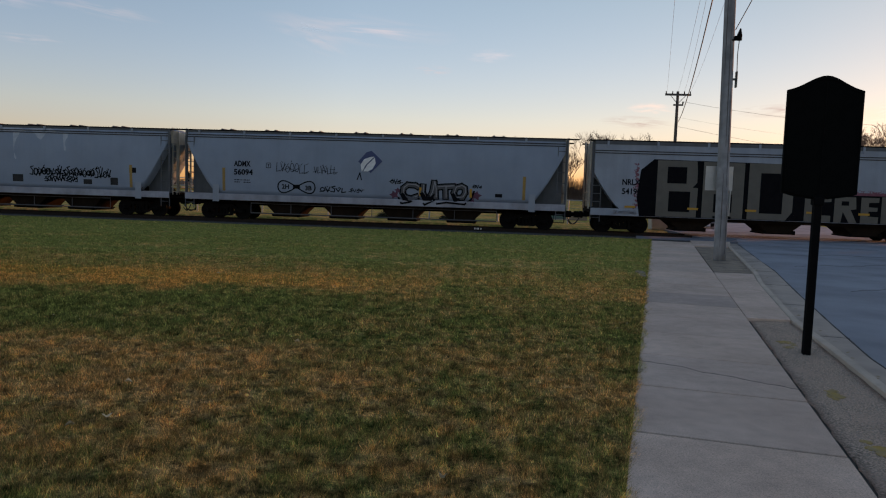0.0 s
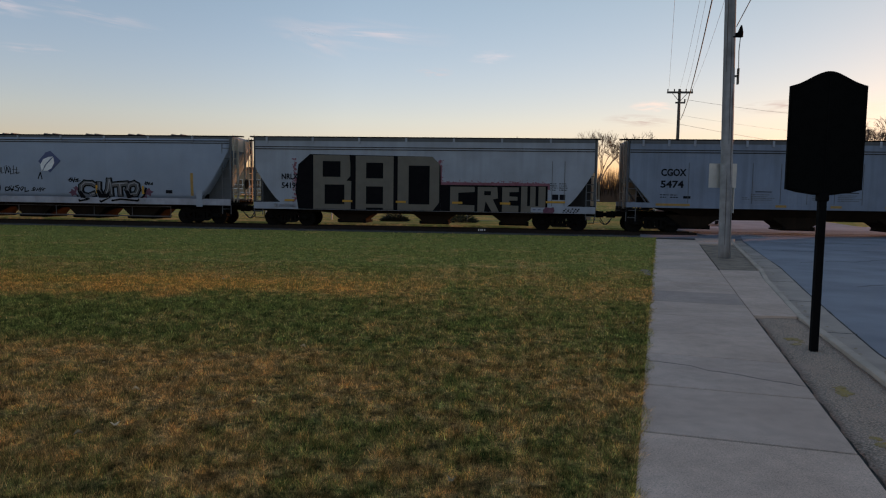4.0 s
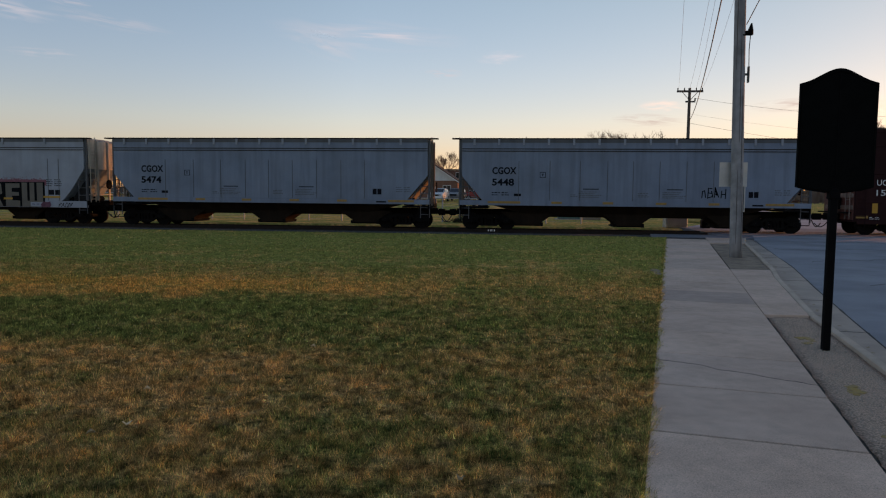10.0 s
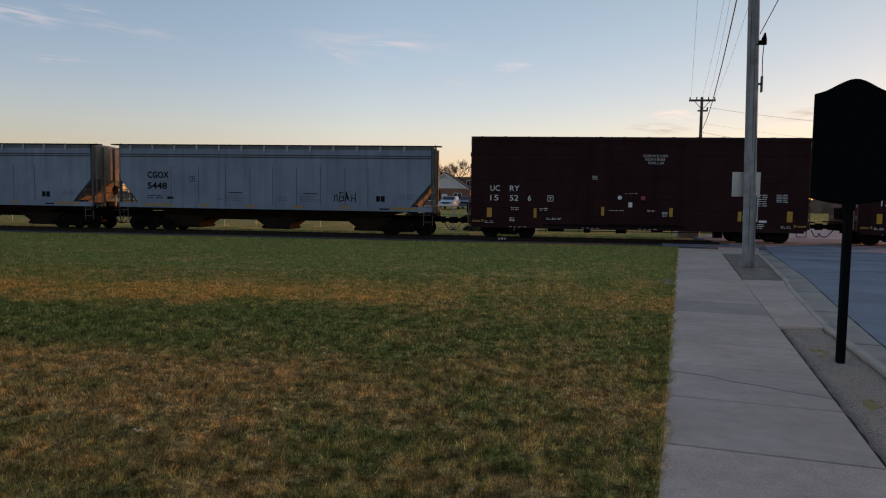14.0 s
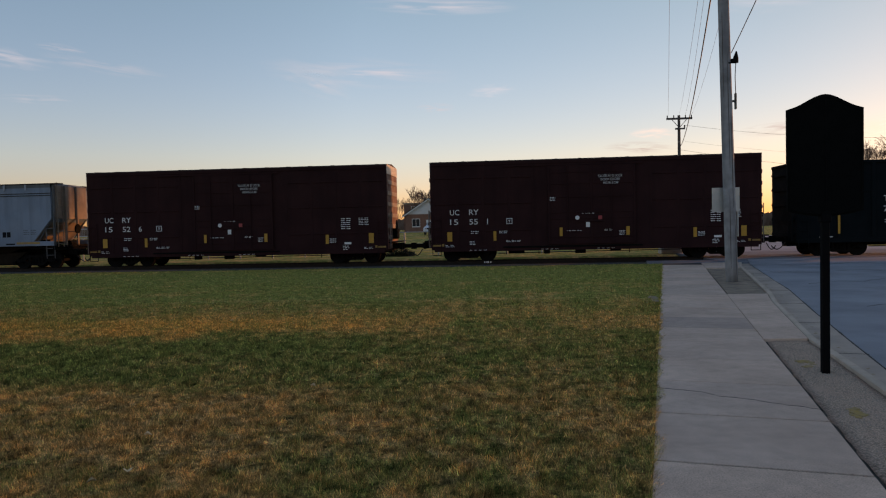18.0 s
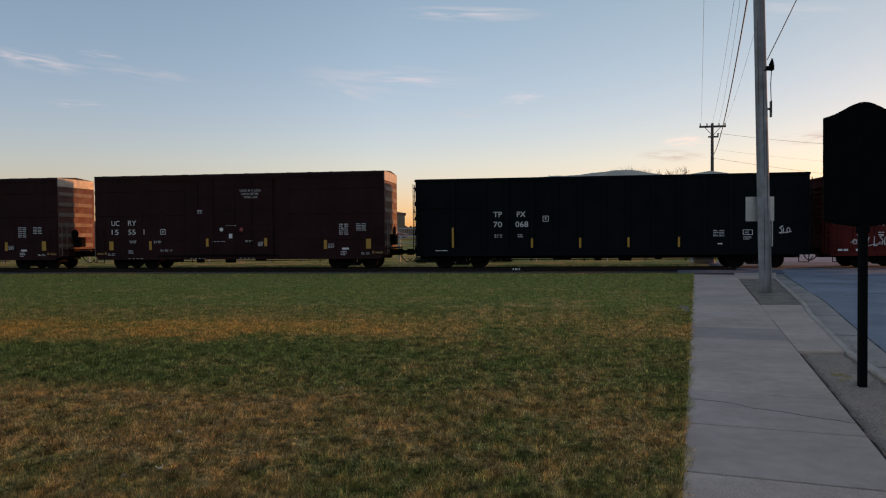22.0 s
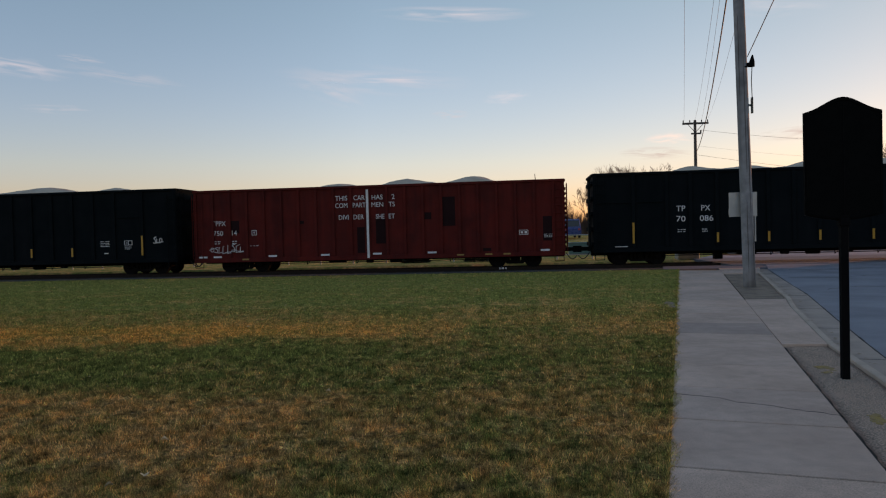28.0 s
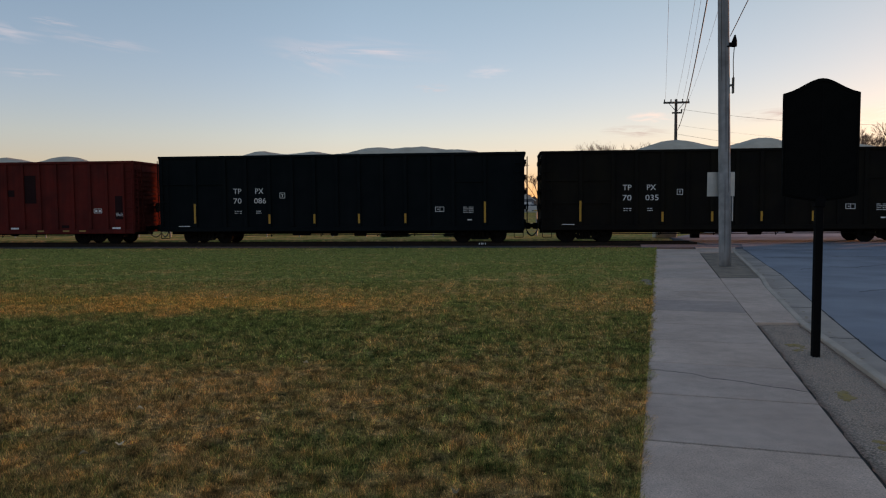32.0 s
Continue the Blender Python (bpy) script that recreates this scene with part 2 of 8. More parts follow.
def make_blades():
    m, nt, b = material("grass_blade", 0.8)
    geo = nt.nodes.new("ShaderNodeNewGeometry")
    shift = nt.nodes.new("ShaderNodeMath")
    shift.operation = "FRACT"
    big = nt.nodes.new("ShaderNodeMath")
    big.operation = "MULTIPLY"
    big.inputs[1].default_value = 7.31
    nt.links.new(geo.outputs["Random Per Island"], big.inputs[0])
    nt.links.new(big.outputs[0], shift.inputs[0])
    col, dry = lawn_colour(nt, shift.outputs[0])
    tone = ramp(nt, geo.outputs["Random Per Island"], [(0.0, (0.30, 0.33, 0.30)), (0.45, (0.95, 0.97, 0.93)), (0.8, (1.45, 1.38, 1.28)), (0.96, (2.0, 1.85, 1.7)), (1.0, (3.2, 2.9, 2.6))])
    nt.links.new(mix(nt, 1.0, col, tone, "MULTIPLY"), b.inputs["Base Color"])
    b.inputs["Specular IOR Level"].default_value = 0.0
    return m


def make_concrete(name, pale, dark):
    """Broomed concrete: mottled, pitted, each slab a little different."""
    m, nt, b = material(name, 0.9)
    col = mix(nt, ramp(nt, noise_node(nt, 0.9, 5), [(0.35, grey(0)), (0.65, grey(1))]), pale, dark)
    col = mix(nt, 1.0, col, ramp(nt, noise_node(nt, 6.0, 6), [(0.30, grey(0.90)), (0.5, grey(1.0)), (0.70, grey(1.08))]), "MULTIPLY")
    col = mix(nt, 1.0, col, ramp(nt, noise_node(nt, 120, 3), [(0.30, grey(0.55)), (0.44, grey(0.97)), (0.58, grey(1.03)), (0.72, grey(1.42))]), "MULTIPLY")
    info = nt.nodes.new("ShaderNodeObjectInfo")
    col = mix(nt, 1.0, col, ramp(nt, info.outputs["Random"], [(0.0, (0.94, 0.95, 0.97)), (1.0, (1.07, 1.05, 1.04))]), "MULTIPLY")
    nt.links.new(col, b.inputs["Base Color"])
    b.inputs["Specular IOR Level"].default_value = 0.3
    bump(nt, b, noise_node(nt, 90, 4), 0.5, 0.006)
    return m


M = {}
M["turf"] = make_lawn()
M["blade"] = make_blades()
M["concrete"] = make_concrete("sidewalk_concrete", (0.705, 0.480, 0.375), (0.570, 0.376, 0.287))
M["dark_slab"] = make_concrete("darker_slab_concrete", (0.53, 0.37, 0.30), (0.43, 0.30, 0.24))
M["curb"] = worn("curb_concrete", (0.60, 0.45, 0.35), (0.36, 0.28, 0.22), 0.9, 0, 1.6, 0.8, 0, 40, 0.4, 0.006)
M["asphalt"] = worn("asphalt", (0.27, 0.295, 0.325), (0.155, 0.17, 0.19), 0.9, 0, 0.5, 1.0, 0, 70, 0.6, 0.008)
M["dark_asphalt"] = worn("patched_asphalt", (0.15, 0.17, 0.20), (0.10, 0.112, 0.13), 0.9, 0, 1.1, 0.7, 0, 60, 0.6, 0.01)
M["pavement"] = worn("pale_pavement", (0.27, 0.31, 0.37), (0.18, 0.205, 0.24), 0.9, 0, 0.3, 0.8, 0, 40, 0.3, 0.005)
gm, gnt, gb = material("verge_gravel_stones", 0.95)
gcol = mix(gnt, ramp(gnt, noise_node(gnt, 60, 4), [(0.36, grey(0)), (0.66, grey(1))]), (0.19, 0.13, 0.095), (0.95, 0.64, 0.48))
gcol = mix(gnt, ramp(gnt, noise_node(gnt, 1.6, 5), [(0.42, grey(0.15)), (0.68, grey(0.8))]), gcol, (0.66, 0.42, 0.32))
gnt.links.new(gcol, gb.inputs["Base Color"])
gb.inputs["Specular IOR Level"].default_value = 0.15
bump(gnt, gb, noise_node(gnt, 70, 3), 1.0, 0.03)
M["gravel"] = gm
M["gutter"] = worn("gutter_concrete", (0.50, 0.375, 0.30), (0.30, 0.235, 0.195), 0.9, 0, 1.2, 0.9, 0, 40, 0.4, 0.006)
M["soil"] = worn("bare_soil", (0.40, 0.28, 0.20), (0.15, 0.105, 0.078), 0.95, 0, 2.4, 1.0, 0, 22, 1.0, 0.04)
M["ochre_paint"] = worn("faded_ochre_ground_paint", (0.46, 0.26, 0.05), (0.30, 0.22, 0.15), 0.95, 0, 14, 1.0)
M["pebble"] = worn("pale_pebble", (0.52, 0.38, 0.30), (0.22, 0.16, 0.125), 0.9, 0, 20, 0.8)
M["joint"] = worn("dark_joint_soil", (0.022, 0.019, 0.016), (0.04, 0.034, 0.028), 0.95)
# near black: the train's shadow on the stones is in this colour
M["ballast"] = worn("shaded_ballast_stone", (0.014, 0.013, 0.013), (0.007, 0.007, 0.007), 0.95, 0, 1.2, 0.8, 0, 24, 1.0, 0.05)
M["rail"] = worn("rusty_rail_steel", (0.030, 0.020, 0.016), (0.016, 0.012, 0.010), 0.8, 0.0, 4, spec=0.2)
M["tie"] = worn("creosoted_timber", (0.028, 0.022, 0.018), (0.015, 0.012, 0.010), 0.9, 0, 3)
M["wood_pole"] = worn("weathered_pole_wood", (0.32, 0.315, 0.315), (0.115, 0.113, 0.115), 0.9, 0, 2.6, 0.8, 0.9, 70, 0.5, 0.01)
M["dark_pole"] = worn("dark_pole_wood", (0.10, 0.085, 0.075), (0.05, 0.042, 0.038), 0.9, 0, 2, 0.6, 0.5)
M["black_sign"] = worn("dark_green_black_enamel", (0.0035, 0.0042, 0.004), (0.005, 0.005, 0.005), 0.8, 0, 5, 0.4, spec=0.04)
M["box_grey"] = worn("grey_green_box_enamel", (0.10, 0.125, 0.105), (0.06, 0.07, 0.06), 0.6)
M["black_metal"] = worn("black_metal", (0.0045, 0.0045, 0.005), (0.007, 0.0065, 0.006), 0.8, 0.0, 5, spec=0.05)
M["sign_alu"] = worn("bare_aluminium_sheet", (0.50, 0.50, 0.48), (0.38, 0.38, 0.36), 0.45, 0.7, 3, 0.6)
M["hopper_grey"] = worn("grey_car_paint", (0.165, 0.230, 0.308), (0.088, 0.115, 0.150), 0.6, 0, 0.5, 0.7, 0.6, 30, 0.08)
M["hopper_pale"] = worn("pale_grey_car_paint", (0.225, 0.285, 0.36), (0.16, 0.195, 0.24), 0.6, 0, 0.7, 0.5, 0.22, 30, 0.08)
M["hopper_white"] = worn("off_white_car_paint", (0.285, 0.33, 0.385), (0.19, 0.21, 0.235), 0.6, 0, 0.8, 0.7, 0.5, 30, 0.08)
# raised pale tone: part of the sunlight on the ends is painted in
M["end_tan"] = worn("sunlit_weathered_end_paint", (0.62, 0.55, 0.46), (0.34, 0.27, 0.21), 0.6, 0, 1.6, 0.8, 0.6)
M["sill_white"] = worn("white_sill_paint", (0.33, 0.34, 0.385), (0.17, 0.17, 0.185), 0.6, 0, 1.6, 0.85, 0.4)
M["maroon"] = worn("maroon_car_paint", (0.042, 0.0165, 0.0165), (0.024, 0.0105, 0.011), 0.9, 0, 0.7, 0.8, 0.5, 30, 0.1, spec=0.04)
# end ribs and ladders, a lighter grey-tan than the sides
M["maroon_end"] = worn("grey_tan_end_paint", (0.20, 0.145, 0.125), (0.13, 0.085, 0.07), 0.6, 0, 1.2, 0.7, 0.5)
# maroon lightened to red: sunlight on the boxcar ends is in the colour
M["oxide_end"] = worn("sunlit_maroon_end_paint", (0.135, 0.036, 0.026), (0.07, 0.024, 0.02), 0.7, 0, 1.5, 0.7, 0.5)
M["galv"] = worn("pale_galvanised_steel", (0.36, 0.345, 0.325), (0.22, 0.205, 0.185), 0.5, 0.3, 2.0, 0.6, 0.3)
M["boxcar_roof"] = worn("dull_steel_roof", (0.05, 0.035, 0.033), (0.03, 0.02, 0.02), 0.7, 0, 1.5, 0.7, 0.3, spec=0.2)
M["gon_black"] = worn("black_car_paint", (0.0035, 0.0070, 0.0085), (0.008, 0.011, 0.0125), 0.85, 0, 0.8, 0.7, 0.5, 30, 0.1, spec=0.05)
M["gon_olive"] = worn("dusty_black_brown_paint", (0.014, 0.0115, 0.0085), (0.006, 0.006, 0.007), 0.85, 0, 0.8, 0.8, 0.5, 30, 0.1, spec=0.05)
M["gon_red"] = worn("oxide_red_car_paint", (0.150, 0.019, 0.015), (0.060, 0.013, 0.012), 0.85, 0, 0.9, 0.8, 0.7, 30, 0.1, spec=0.08)
M["gon_red_dark"] = worn("darkened_red_paint", (0.028, 0.011, 0.012), (0.018, 0.009, 0.009), 0.85, 0, 0.9, 0.6, 0.5, spec=0.05)
# underframe grime; on running boards this black paints their shaded edge
M["under"] = worn("grime_and_shade_black", (0.006, 0.0055, 0.005), (0.012, 0.010, 0.009), 0.9, 0.0, 2.5, 0.7, spec=0.06)
# near black paints the underside shade, brown tint the sunlit outlet faces
M["slope"] = worn("shaded_slope_sheet", (0.026, 0.017, 0.012), (0.010, 0.008, 0.006), 0.95, 0, 1.6, 0.8, 0.4, spec=0.05)
# end slope sheets with their shadow in the colour; also dark panels
M["slope_side"] = worn("dark_shade_and_panel_paint", (0.042, 0.042, 0.043), (0.020, 0.018, 0.017), 0.8, 0, 1.4, 0.8, 0.6, spec=0.1)
# grime and the shade of the car ends mixed into one tone
M["end_grime_shade"] = worn("grimy_shaded_end_paint", (0.25, 0.19, 0.15), (0.12, 0.09, 0.07), 0.75, 0, 1.6, 0.8, 0.6)
# end paint darkened so the shade on the car ends is in it
M["end_grey"] = worn("shaded_grey_end_paint", (0.28, 0.22, 0.18), (0.15, 0.115, 0.09), 0.7, 0, 1.6, 0.8, 0.6)
M["tar"] = worn("dull_tar_line", (0.13, 0.135, 0.145), (0.18, 0.185, 0.195), 0.9)
# dark paint that also draws the shadow strip under the running boards
M["hopper_dark"] = worn("dark_grey_paint_and_shade", (0.095, 0.105, 0.115), (0.05, 0.052, 0.055), 0.65, 0, 1.2, 0.7, 0.6)
M["wheel"] = worn("wheel_steel", (0.006, 0.0055, 0.0055), (0.011, 0.009, 0.008), 0.8, 0.0, 5, spec=0.1)
M["chips"] = worn("wood_chip_load", (0.62, 0.52, 0.41), (0.44, 0.36, 0.27), 0.95, 0, 1.5, 0.8, 0, 26, 0.4, 0.02, spec=0.1)
M["yellow"] = worn("yellow_reflector", (0.55, 0.25, 0.02), (0.36, 0.17, 0.02), 0.5, 0, 5, 0.6, 0.4)
M["dull_yellow"] = worn("dull_yellow_paint", (0.42, 0.22, 0.045), (0.20, 0.12, 0.05), 0.6, 0, 5, 0.8, 0.5)
M["white_text"] = worn("white_stencil_paint", (0.74, 0.74, 0.74), (0.45, 0.44, 0.43), 0.6, 0, 6, 0.6)
M["black_text"] = worn("black_stencil_paint", (0.006, 0.0065, 0.010), (0.014, 0.014, 0.018), 0.7, 0, 6, 0.4, spec=0.1)
M["navy"] = worn("navy_paint", (0.02, 0.045, 0.14), (0.03, 0.05, 0.11), 0.5, 0, 6, 0.4)
M["tan"] = worn("tan_spray_paint", (0.122, 0.106, 0.085), (0.088, 0.078, 0.064), 0.6, 0, 1.5, 0.6, 0.3)
M["spray_black"] = worn("black_spray_paint", (0.0045, 0.0045, 0.006), (0.010, 0.0095, 0.010), 0.8, 0, 3, 0.5, spec=0.06)
M["spray_pink"] = worn("faded_pink_spray_paint", (0.20, 0.045, 0.07), (0.26, 0.10, 0.13), 0.6, 0, 6, 0.8)
M["spray_silver"] = worn("silver_spray_paint", (0.075, 0.078, 0.088), (0.03, 0.03, 0.036), 0.45, 0.2, 3, 0.6)
M["spray_plum"] = worn("dark_plum_spray_paint", (0.10, 0.022, 0.05), (0.16, 0.04, 0.075), 0.6, 0, 5, 0.8)
M["spray_pale"] = worn("pale_silver_spray_paint", (0.26, 0.27, 0.30), (0.18, 0.18, 0.20), 0.5, 0, 4, 0.7)
M["wash"] = worn("white_lading_wash", (0.42, 0.45, 0.50), (0.27, 0.31, 0.37), 0.7, 0, 4, 0.9, 0.8)
M["red_sticker"] = worn("red_sticker", (0.40, 0.035, 0.04), (0.25, 0.03, 0.03), 0.5)
M["hose"] = worn("rubber_hose", (0.018, 0.018, 0.018), (0.04, 0.035, 0.03), 0.7)

# ---- the ground ----
TRACK_Y = 35.87
RAIL_Z = 0.05
LEFT = [(1.06 - 0.214 * 13.3, -8.0), (6.62, 31.3)]            # sidewalk's lawn side
RIGHT = [(2.49 - 0.2205 * 12.9, -8.0), (8.30, 31.3)]          # sidewalk's street side
CURB = [(0.75, -8.0), (3.80, 7.31), (4.50, 11.0), (5.75, 15.9), (6.38, 18.03), (9.08, 28.75), (9.9, 31.3)]
PAN = [(1.35, -8.0), (4.56, 8.81), (5.16, 11.1), (6.08, 14.53), (7.42, 19.35), (10.18, 30.79), (10.35, 31.3)]


def ground_z(x, y):
    """The turf is level; it dips under the paving and the track bed."""
    z = 0.0
    if x > lerp(LEFT, y) + 0.25 and y < 31.6:
        z = -0.35
    if y > 58:
        t = min((y - 58) / 22, 1)
        z = 1.0 * t * t * (3 - 2 * t) * (1 if x < 12 else max(0, 1 - (x - 12) / 4))
    if 31.9 < y < 39.2:
        z = -0.45
    if x > 8.5 + 0.2 * (y - 36) and 31.0 <= y < 140:
        z = -0.35
    return z


def spread(a, b, fine, step, grow=1.35):
    """Grid lines: close together between a and b, then ever wider to the horizon."""
    xs = list(np.arange(a, b, fine))
    d = step
    x = xs[-1]
    while x < 2600:
        x += d
        xs.append(x)
        d *= grow
    d = step
    x = xs[0]
    while x > -2600:
        x -= d
        xs.insert(0, x)
        d *= grow
    return [float(v) for v in xs]


gx, gy = spread(-26, 22, 0.4, 1.0), spread(-4, 44, 0.4, 1.0)
gverts = [(x, y, ground_z(x, y) - (0.012 if abs(x) < 40 and 0 < y < 31.6 else 0)) for y in gy for x in gx]
nx = len(gx)
gfaces = [(j * nx + i, j * nx + i + 1, (j + 1) * nx + i + 1, (j + 1) * nx + i) for j in range(len(gy) - 1) for i in range(nx - 1)]
ground = raw("ground", gverts, gfaces, M["turf"], smooth=True)
tagged(ground, "mown lawn of green turf with straw-dry patches and a painted sunlit band", "lawn", kind="structure")


def strip(name, left, right, ys, top, depth, mat, parent=None):
    """A ribbon of ground between two lines, with thickness."""
    bm = bmesh.new()
    rings = []
    for y in ys:
        a, b = lerp(left, y), lerp(right, y)
        t = top(y) if callable(top) else top
        rings.append([(a, y, t), (b, y, t), (b, y, t - depth), (a, y, t - depth)])
    loft(bm, rings)
    return part(name, bm, mat, parent)


# sidewalk: slabs with open joints over a dark bed
walk_bed = strip("sidewalk", [(a - 0.01, b) for a, b in LEFT], [(a + 0.06, b) for a, b in RIGHT], [-8, 0, 10, 20, 31.3], -0.035, 0.2, M["joint"])
tagged(walk_bed, "pale concrete sidewalk with open joints and a crack", "sidewalk", kind="structure")
strip("joint_dirt", [(a + 0.02, b) for a, b in LEFT], [(a - 0.005, b) for a, b in RIGHT], [-8, 0, 10, 20, 31.2], 0.004, 0.03, M["joint"], walk_bed)
ys = [5.33 + 1.38 * k for k in range(-9, 19)]
SKEW = -0.30      # the joints run square to the slanting walk


def slab(y0, y1, dz, name="slab", gap=0.012, mat=None, left=LEFT, right=RIGHT, parent=None):
    bm = bmesh.new()
    def corner(line, y, k):
        yy = y + SKEW * k
        return (lerp(line, yy), yy)
    a = [corner(left, y0 + gap, 0), corner(right, y0 + gap, 1), corner(right, y1 - gap, 1), corner(left, y1 - gap, 0)]
    prism(bm, a, "z", -0.12, 0.018 + dz)
    es = [e for e in bm.edges if all(v.co.z > 0 for v in e.verts)]
    bmesh.ops.bevel(bm, geom=es, offset=0.004, segments=1, affect="EDGES")
    return part(name, bm, mat or M["concrete"], parent or walk_bed)


rs = random.Random(4)
for y0, y1 in zip(ys, ys[1:]):
    if y1 < 31.3:
        wide = min(abs(y0 - 5.33), abs(y1 - 5.33)) < 0.1
        slab(y0, y1, 0.0 if 6 < y0 < 8 else rs.uniform(-0.003, 0.003), gap=0.022 if wide else 0.012, mat=M["dark_slab"] if 12.0 < y0 < 12.6 else None)
# the crack that wanders over the walk
bm = bmesh.new()
base = [(1.57, 7.72), (1.78, 7.60), (2.00, 7.52), (2.12, 7.33), (2.40, 7.20), (2.58, 7.02), (2.80, 6.90), (2.95, 6.78)]
pts = []
for (x0, y0), (x1, y1) in zip(base, base[1:]):
    pts += [(x0 + (x1 - x0) * k / 5 + rs.uniform(-0.008, 0.008), y0 + (y1 - y0) * k / 5 + rs.uniform(-0.014, 0.014)) for k in range(5)]
for (x0, y0), (x1, y1) in zip(pts, pts[1:]):
    w = rs.uniform(0.005, 0.011)
    prism(bm, [(x0, y0 - w), (x1, y1 - w), (x1, y1 + w), (x0, y0 + w)], "z", 0.010, 0.0193)
part("crack", bm, M["joint"], walk_bed, "dark crack across the slab")

# verge between walk and kerb, with the concrete landing
rings = []
for k in range(150):
    y = -8.0 + 18.9 * k / 149
    a = lerp(RIGHT, y) + 0.035 + 0.05 * max(0.0, 0.45 + noise.noise((y * 3.1, 8.0, 0)) + 0.5 * noise.noise((y * 9.0, 2.0, 0)))
    b = lerp(CURB, y) - 0.01
    row = [(a, y, -0.05)]
    for j in range(7):
        u = j / 6
        row.append((a + (b - a) * u, y, -0.018 + 0.011 * noise.noise((a * 2.5 + (b - a) * u * 5.0, y * 4.0, 0.0)) - 0.012 * (j == 0)))
    row.append((b, y, -0.22))
    row.append((a, y, -0.22))
    rings.append(row)
verge = part("verge", loft(bmesh.new(), rings), M["gravel"], smooth=True)
tagged(verge, "narrow gravel and dirt verge beside the sidewalk", "verge", kind="structure")
verge2 = strip("verge", [(a + 0.05, b) for a, b in RIGHT], [(a - 0.01, b) for a, b in CURB], [17.8, 20, 24, 27.6], -0.01, 0.2, M["soil"])
tagged(verge2, "dirt verge with dead leaves round the utility pole", "verge", kind="structure")
landing = strip("landing", [(a + 0.012, b) for a, b in RIGHT], [(a - 0.012, b) for a, b in CURB], [10.95, 12.3, 13.2, 14.4], 0.014, 0.15, M["concrete"])
tagged(landing, "concrete landing between sidewalk and street", "pavement", kind="structure")

for y0, y1, m in ((14.42, 17.75, M["concrete"]), (27.65, 31.3, M["concrete"])):
    piece = strip("landing", [(a + 0.012, b) for a, b in RIGHT], [(a - 0.012, b) for a, b in CURB], [y0, (y0 + y1) / 2, y1], 0.012, 0.15, m)
    tagged(piece, "concrete landing between sidewalk and street", "pavement", kind="structure")
# bare worn spot in the turf beside the walk
bm = bmesh.new()
ring_in, ring_out = [], []
for k in range(26):
    a = k * 2 * math.pi / 26
    wv = 1 + 0.22 * noise.noise((math.cos(a) * 3.1, math.sin(a) * 3.1, 4.0)) * 2.2
    ring_out.append((3.46 + 0.17 * wv * math.cos(a), 16.8 + 0.95 * wv * math.sin(a), -0.02))
    ring_in.append((3.46 + 0.13 * wv * math.cos(a), 16.8 + 0.75 * wv * math.sin(a), 0.006))
loft(bm, [ring_out, ring_in, [(3.46 + (x - 3.46) * 0.4, 16.8 + (y - 16.8) * 0.4, 0.010) for x, y, z in ring_in]])
tagged(part("bare_patch", bm, M["soil"]), "bare worn soil in the turf beside the sidewalk", "bare soil", kind="structure")

# kerb pieces
curb = thing("curb", "worn concrete kerb along the street", "kerb", kind="structure")
cy = -8.0
while cy < 30.5:
    y1 = min(cy + 2.4, 31.0)
    mid = [v for v in (7.31, 11.0, 15.9, 18.03, 28.75) if cy < v < y1]
    rings = []
    for y in [cy + 0.006] + mid + [y1 - 0.006]:
        c = lerp(CURB, y)
        top = 0.022 if 10.6 < y < 17.0 else 0.034
        rings.append([(c, y, top - 0.01), (c + 0.02, y, top), (c + 0.095, y, top), (c + 0.118, y, top - 0.025), (c + 0.13, y, -0.3), (c, y, -0.3)])
    part("kerb_stone", loft(bmesh.new(), rings), M["curb"], curb)
    cy = y1
gutter = strip("gutter", [(a + 0.12, b) for a, b in CURB], PAN, [-8, 0, 7.31, 8.81, 11, 14.5, 15.9, 18.03, 19.35, 24, 28.75, 30.79, 31.3], -0.055, 0.25, M["gutter"])
tagged(gutter, "concrete gutter pan along the kerb", "gutter", kind="structure")
# dirt and grit where pan and asphalt meet
rings = []
rd = random.Random(14)
for k in range(120):
    y = 4.0 + 27.0 * k / 119
    x, w = lerp(PAN, y), 0.016 + 0.03 * max(0.0, noise.noise((y * 1.9, 3.0, 0)))
    rings.append([(x - w, y, -0.06), (x - w * 0.5, y, -0.0515), (x + w * 0.7, y, -0.0515 - 0.004 * rd.random()), (x + w * 1.3, y, -0.075)])
part("dirt_seam", loft(bmesh.new(), rings), M["joint"], gutter, "dark grit along the edge of the pan")
# joints of the gutter pan
for y in np.arange(4.0, 30, 3.05):
    a, b = lerp(CURB, y) + 0.165, lerp(PAN, y)
    part("joint", prism(bmesh.new(), [(a, y - 0.008), (b, y - 0.10), (b, y - 0.085), (a, y + 0.008)], "z", -0.10, -0.0525), M["joint"], gutter)

ROAD_L = [(a - 0.01, b) for a, b in PAN] + [(10.9, 33.2), (12.6, 41.0), (28.0, 118.0)]
ROAD_R = [(a + 9.4, b) for a, b in PAN] + [(20.3, 33.2), (22.0, 41.0), (37.0, 118.0)]


def road_top(y):
    if y < 20:
        return -0.065
    if y < 33:
        return -0.065 + 0.095 * (y - 20) / 13
    if y < 40:
        return 0.03
    return 0.03 - 0.02 * min((y - 40) / 10, 1)


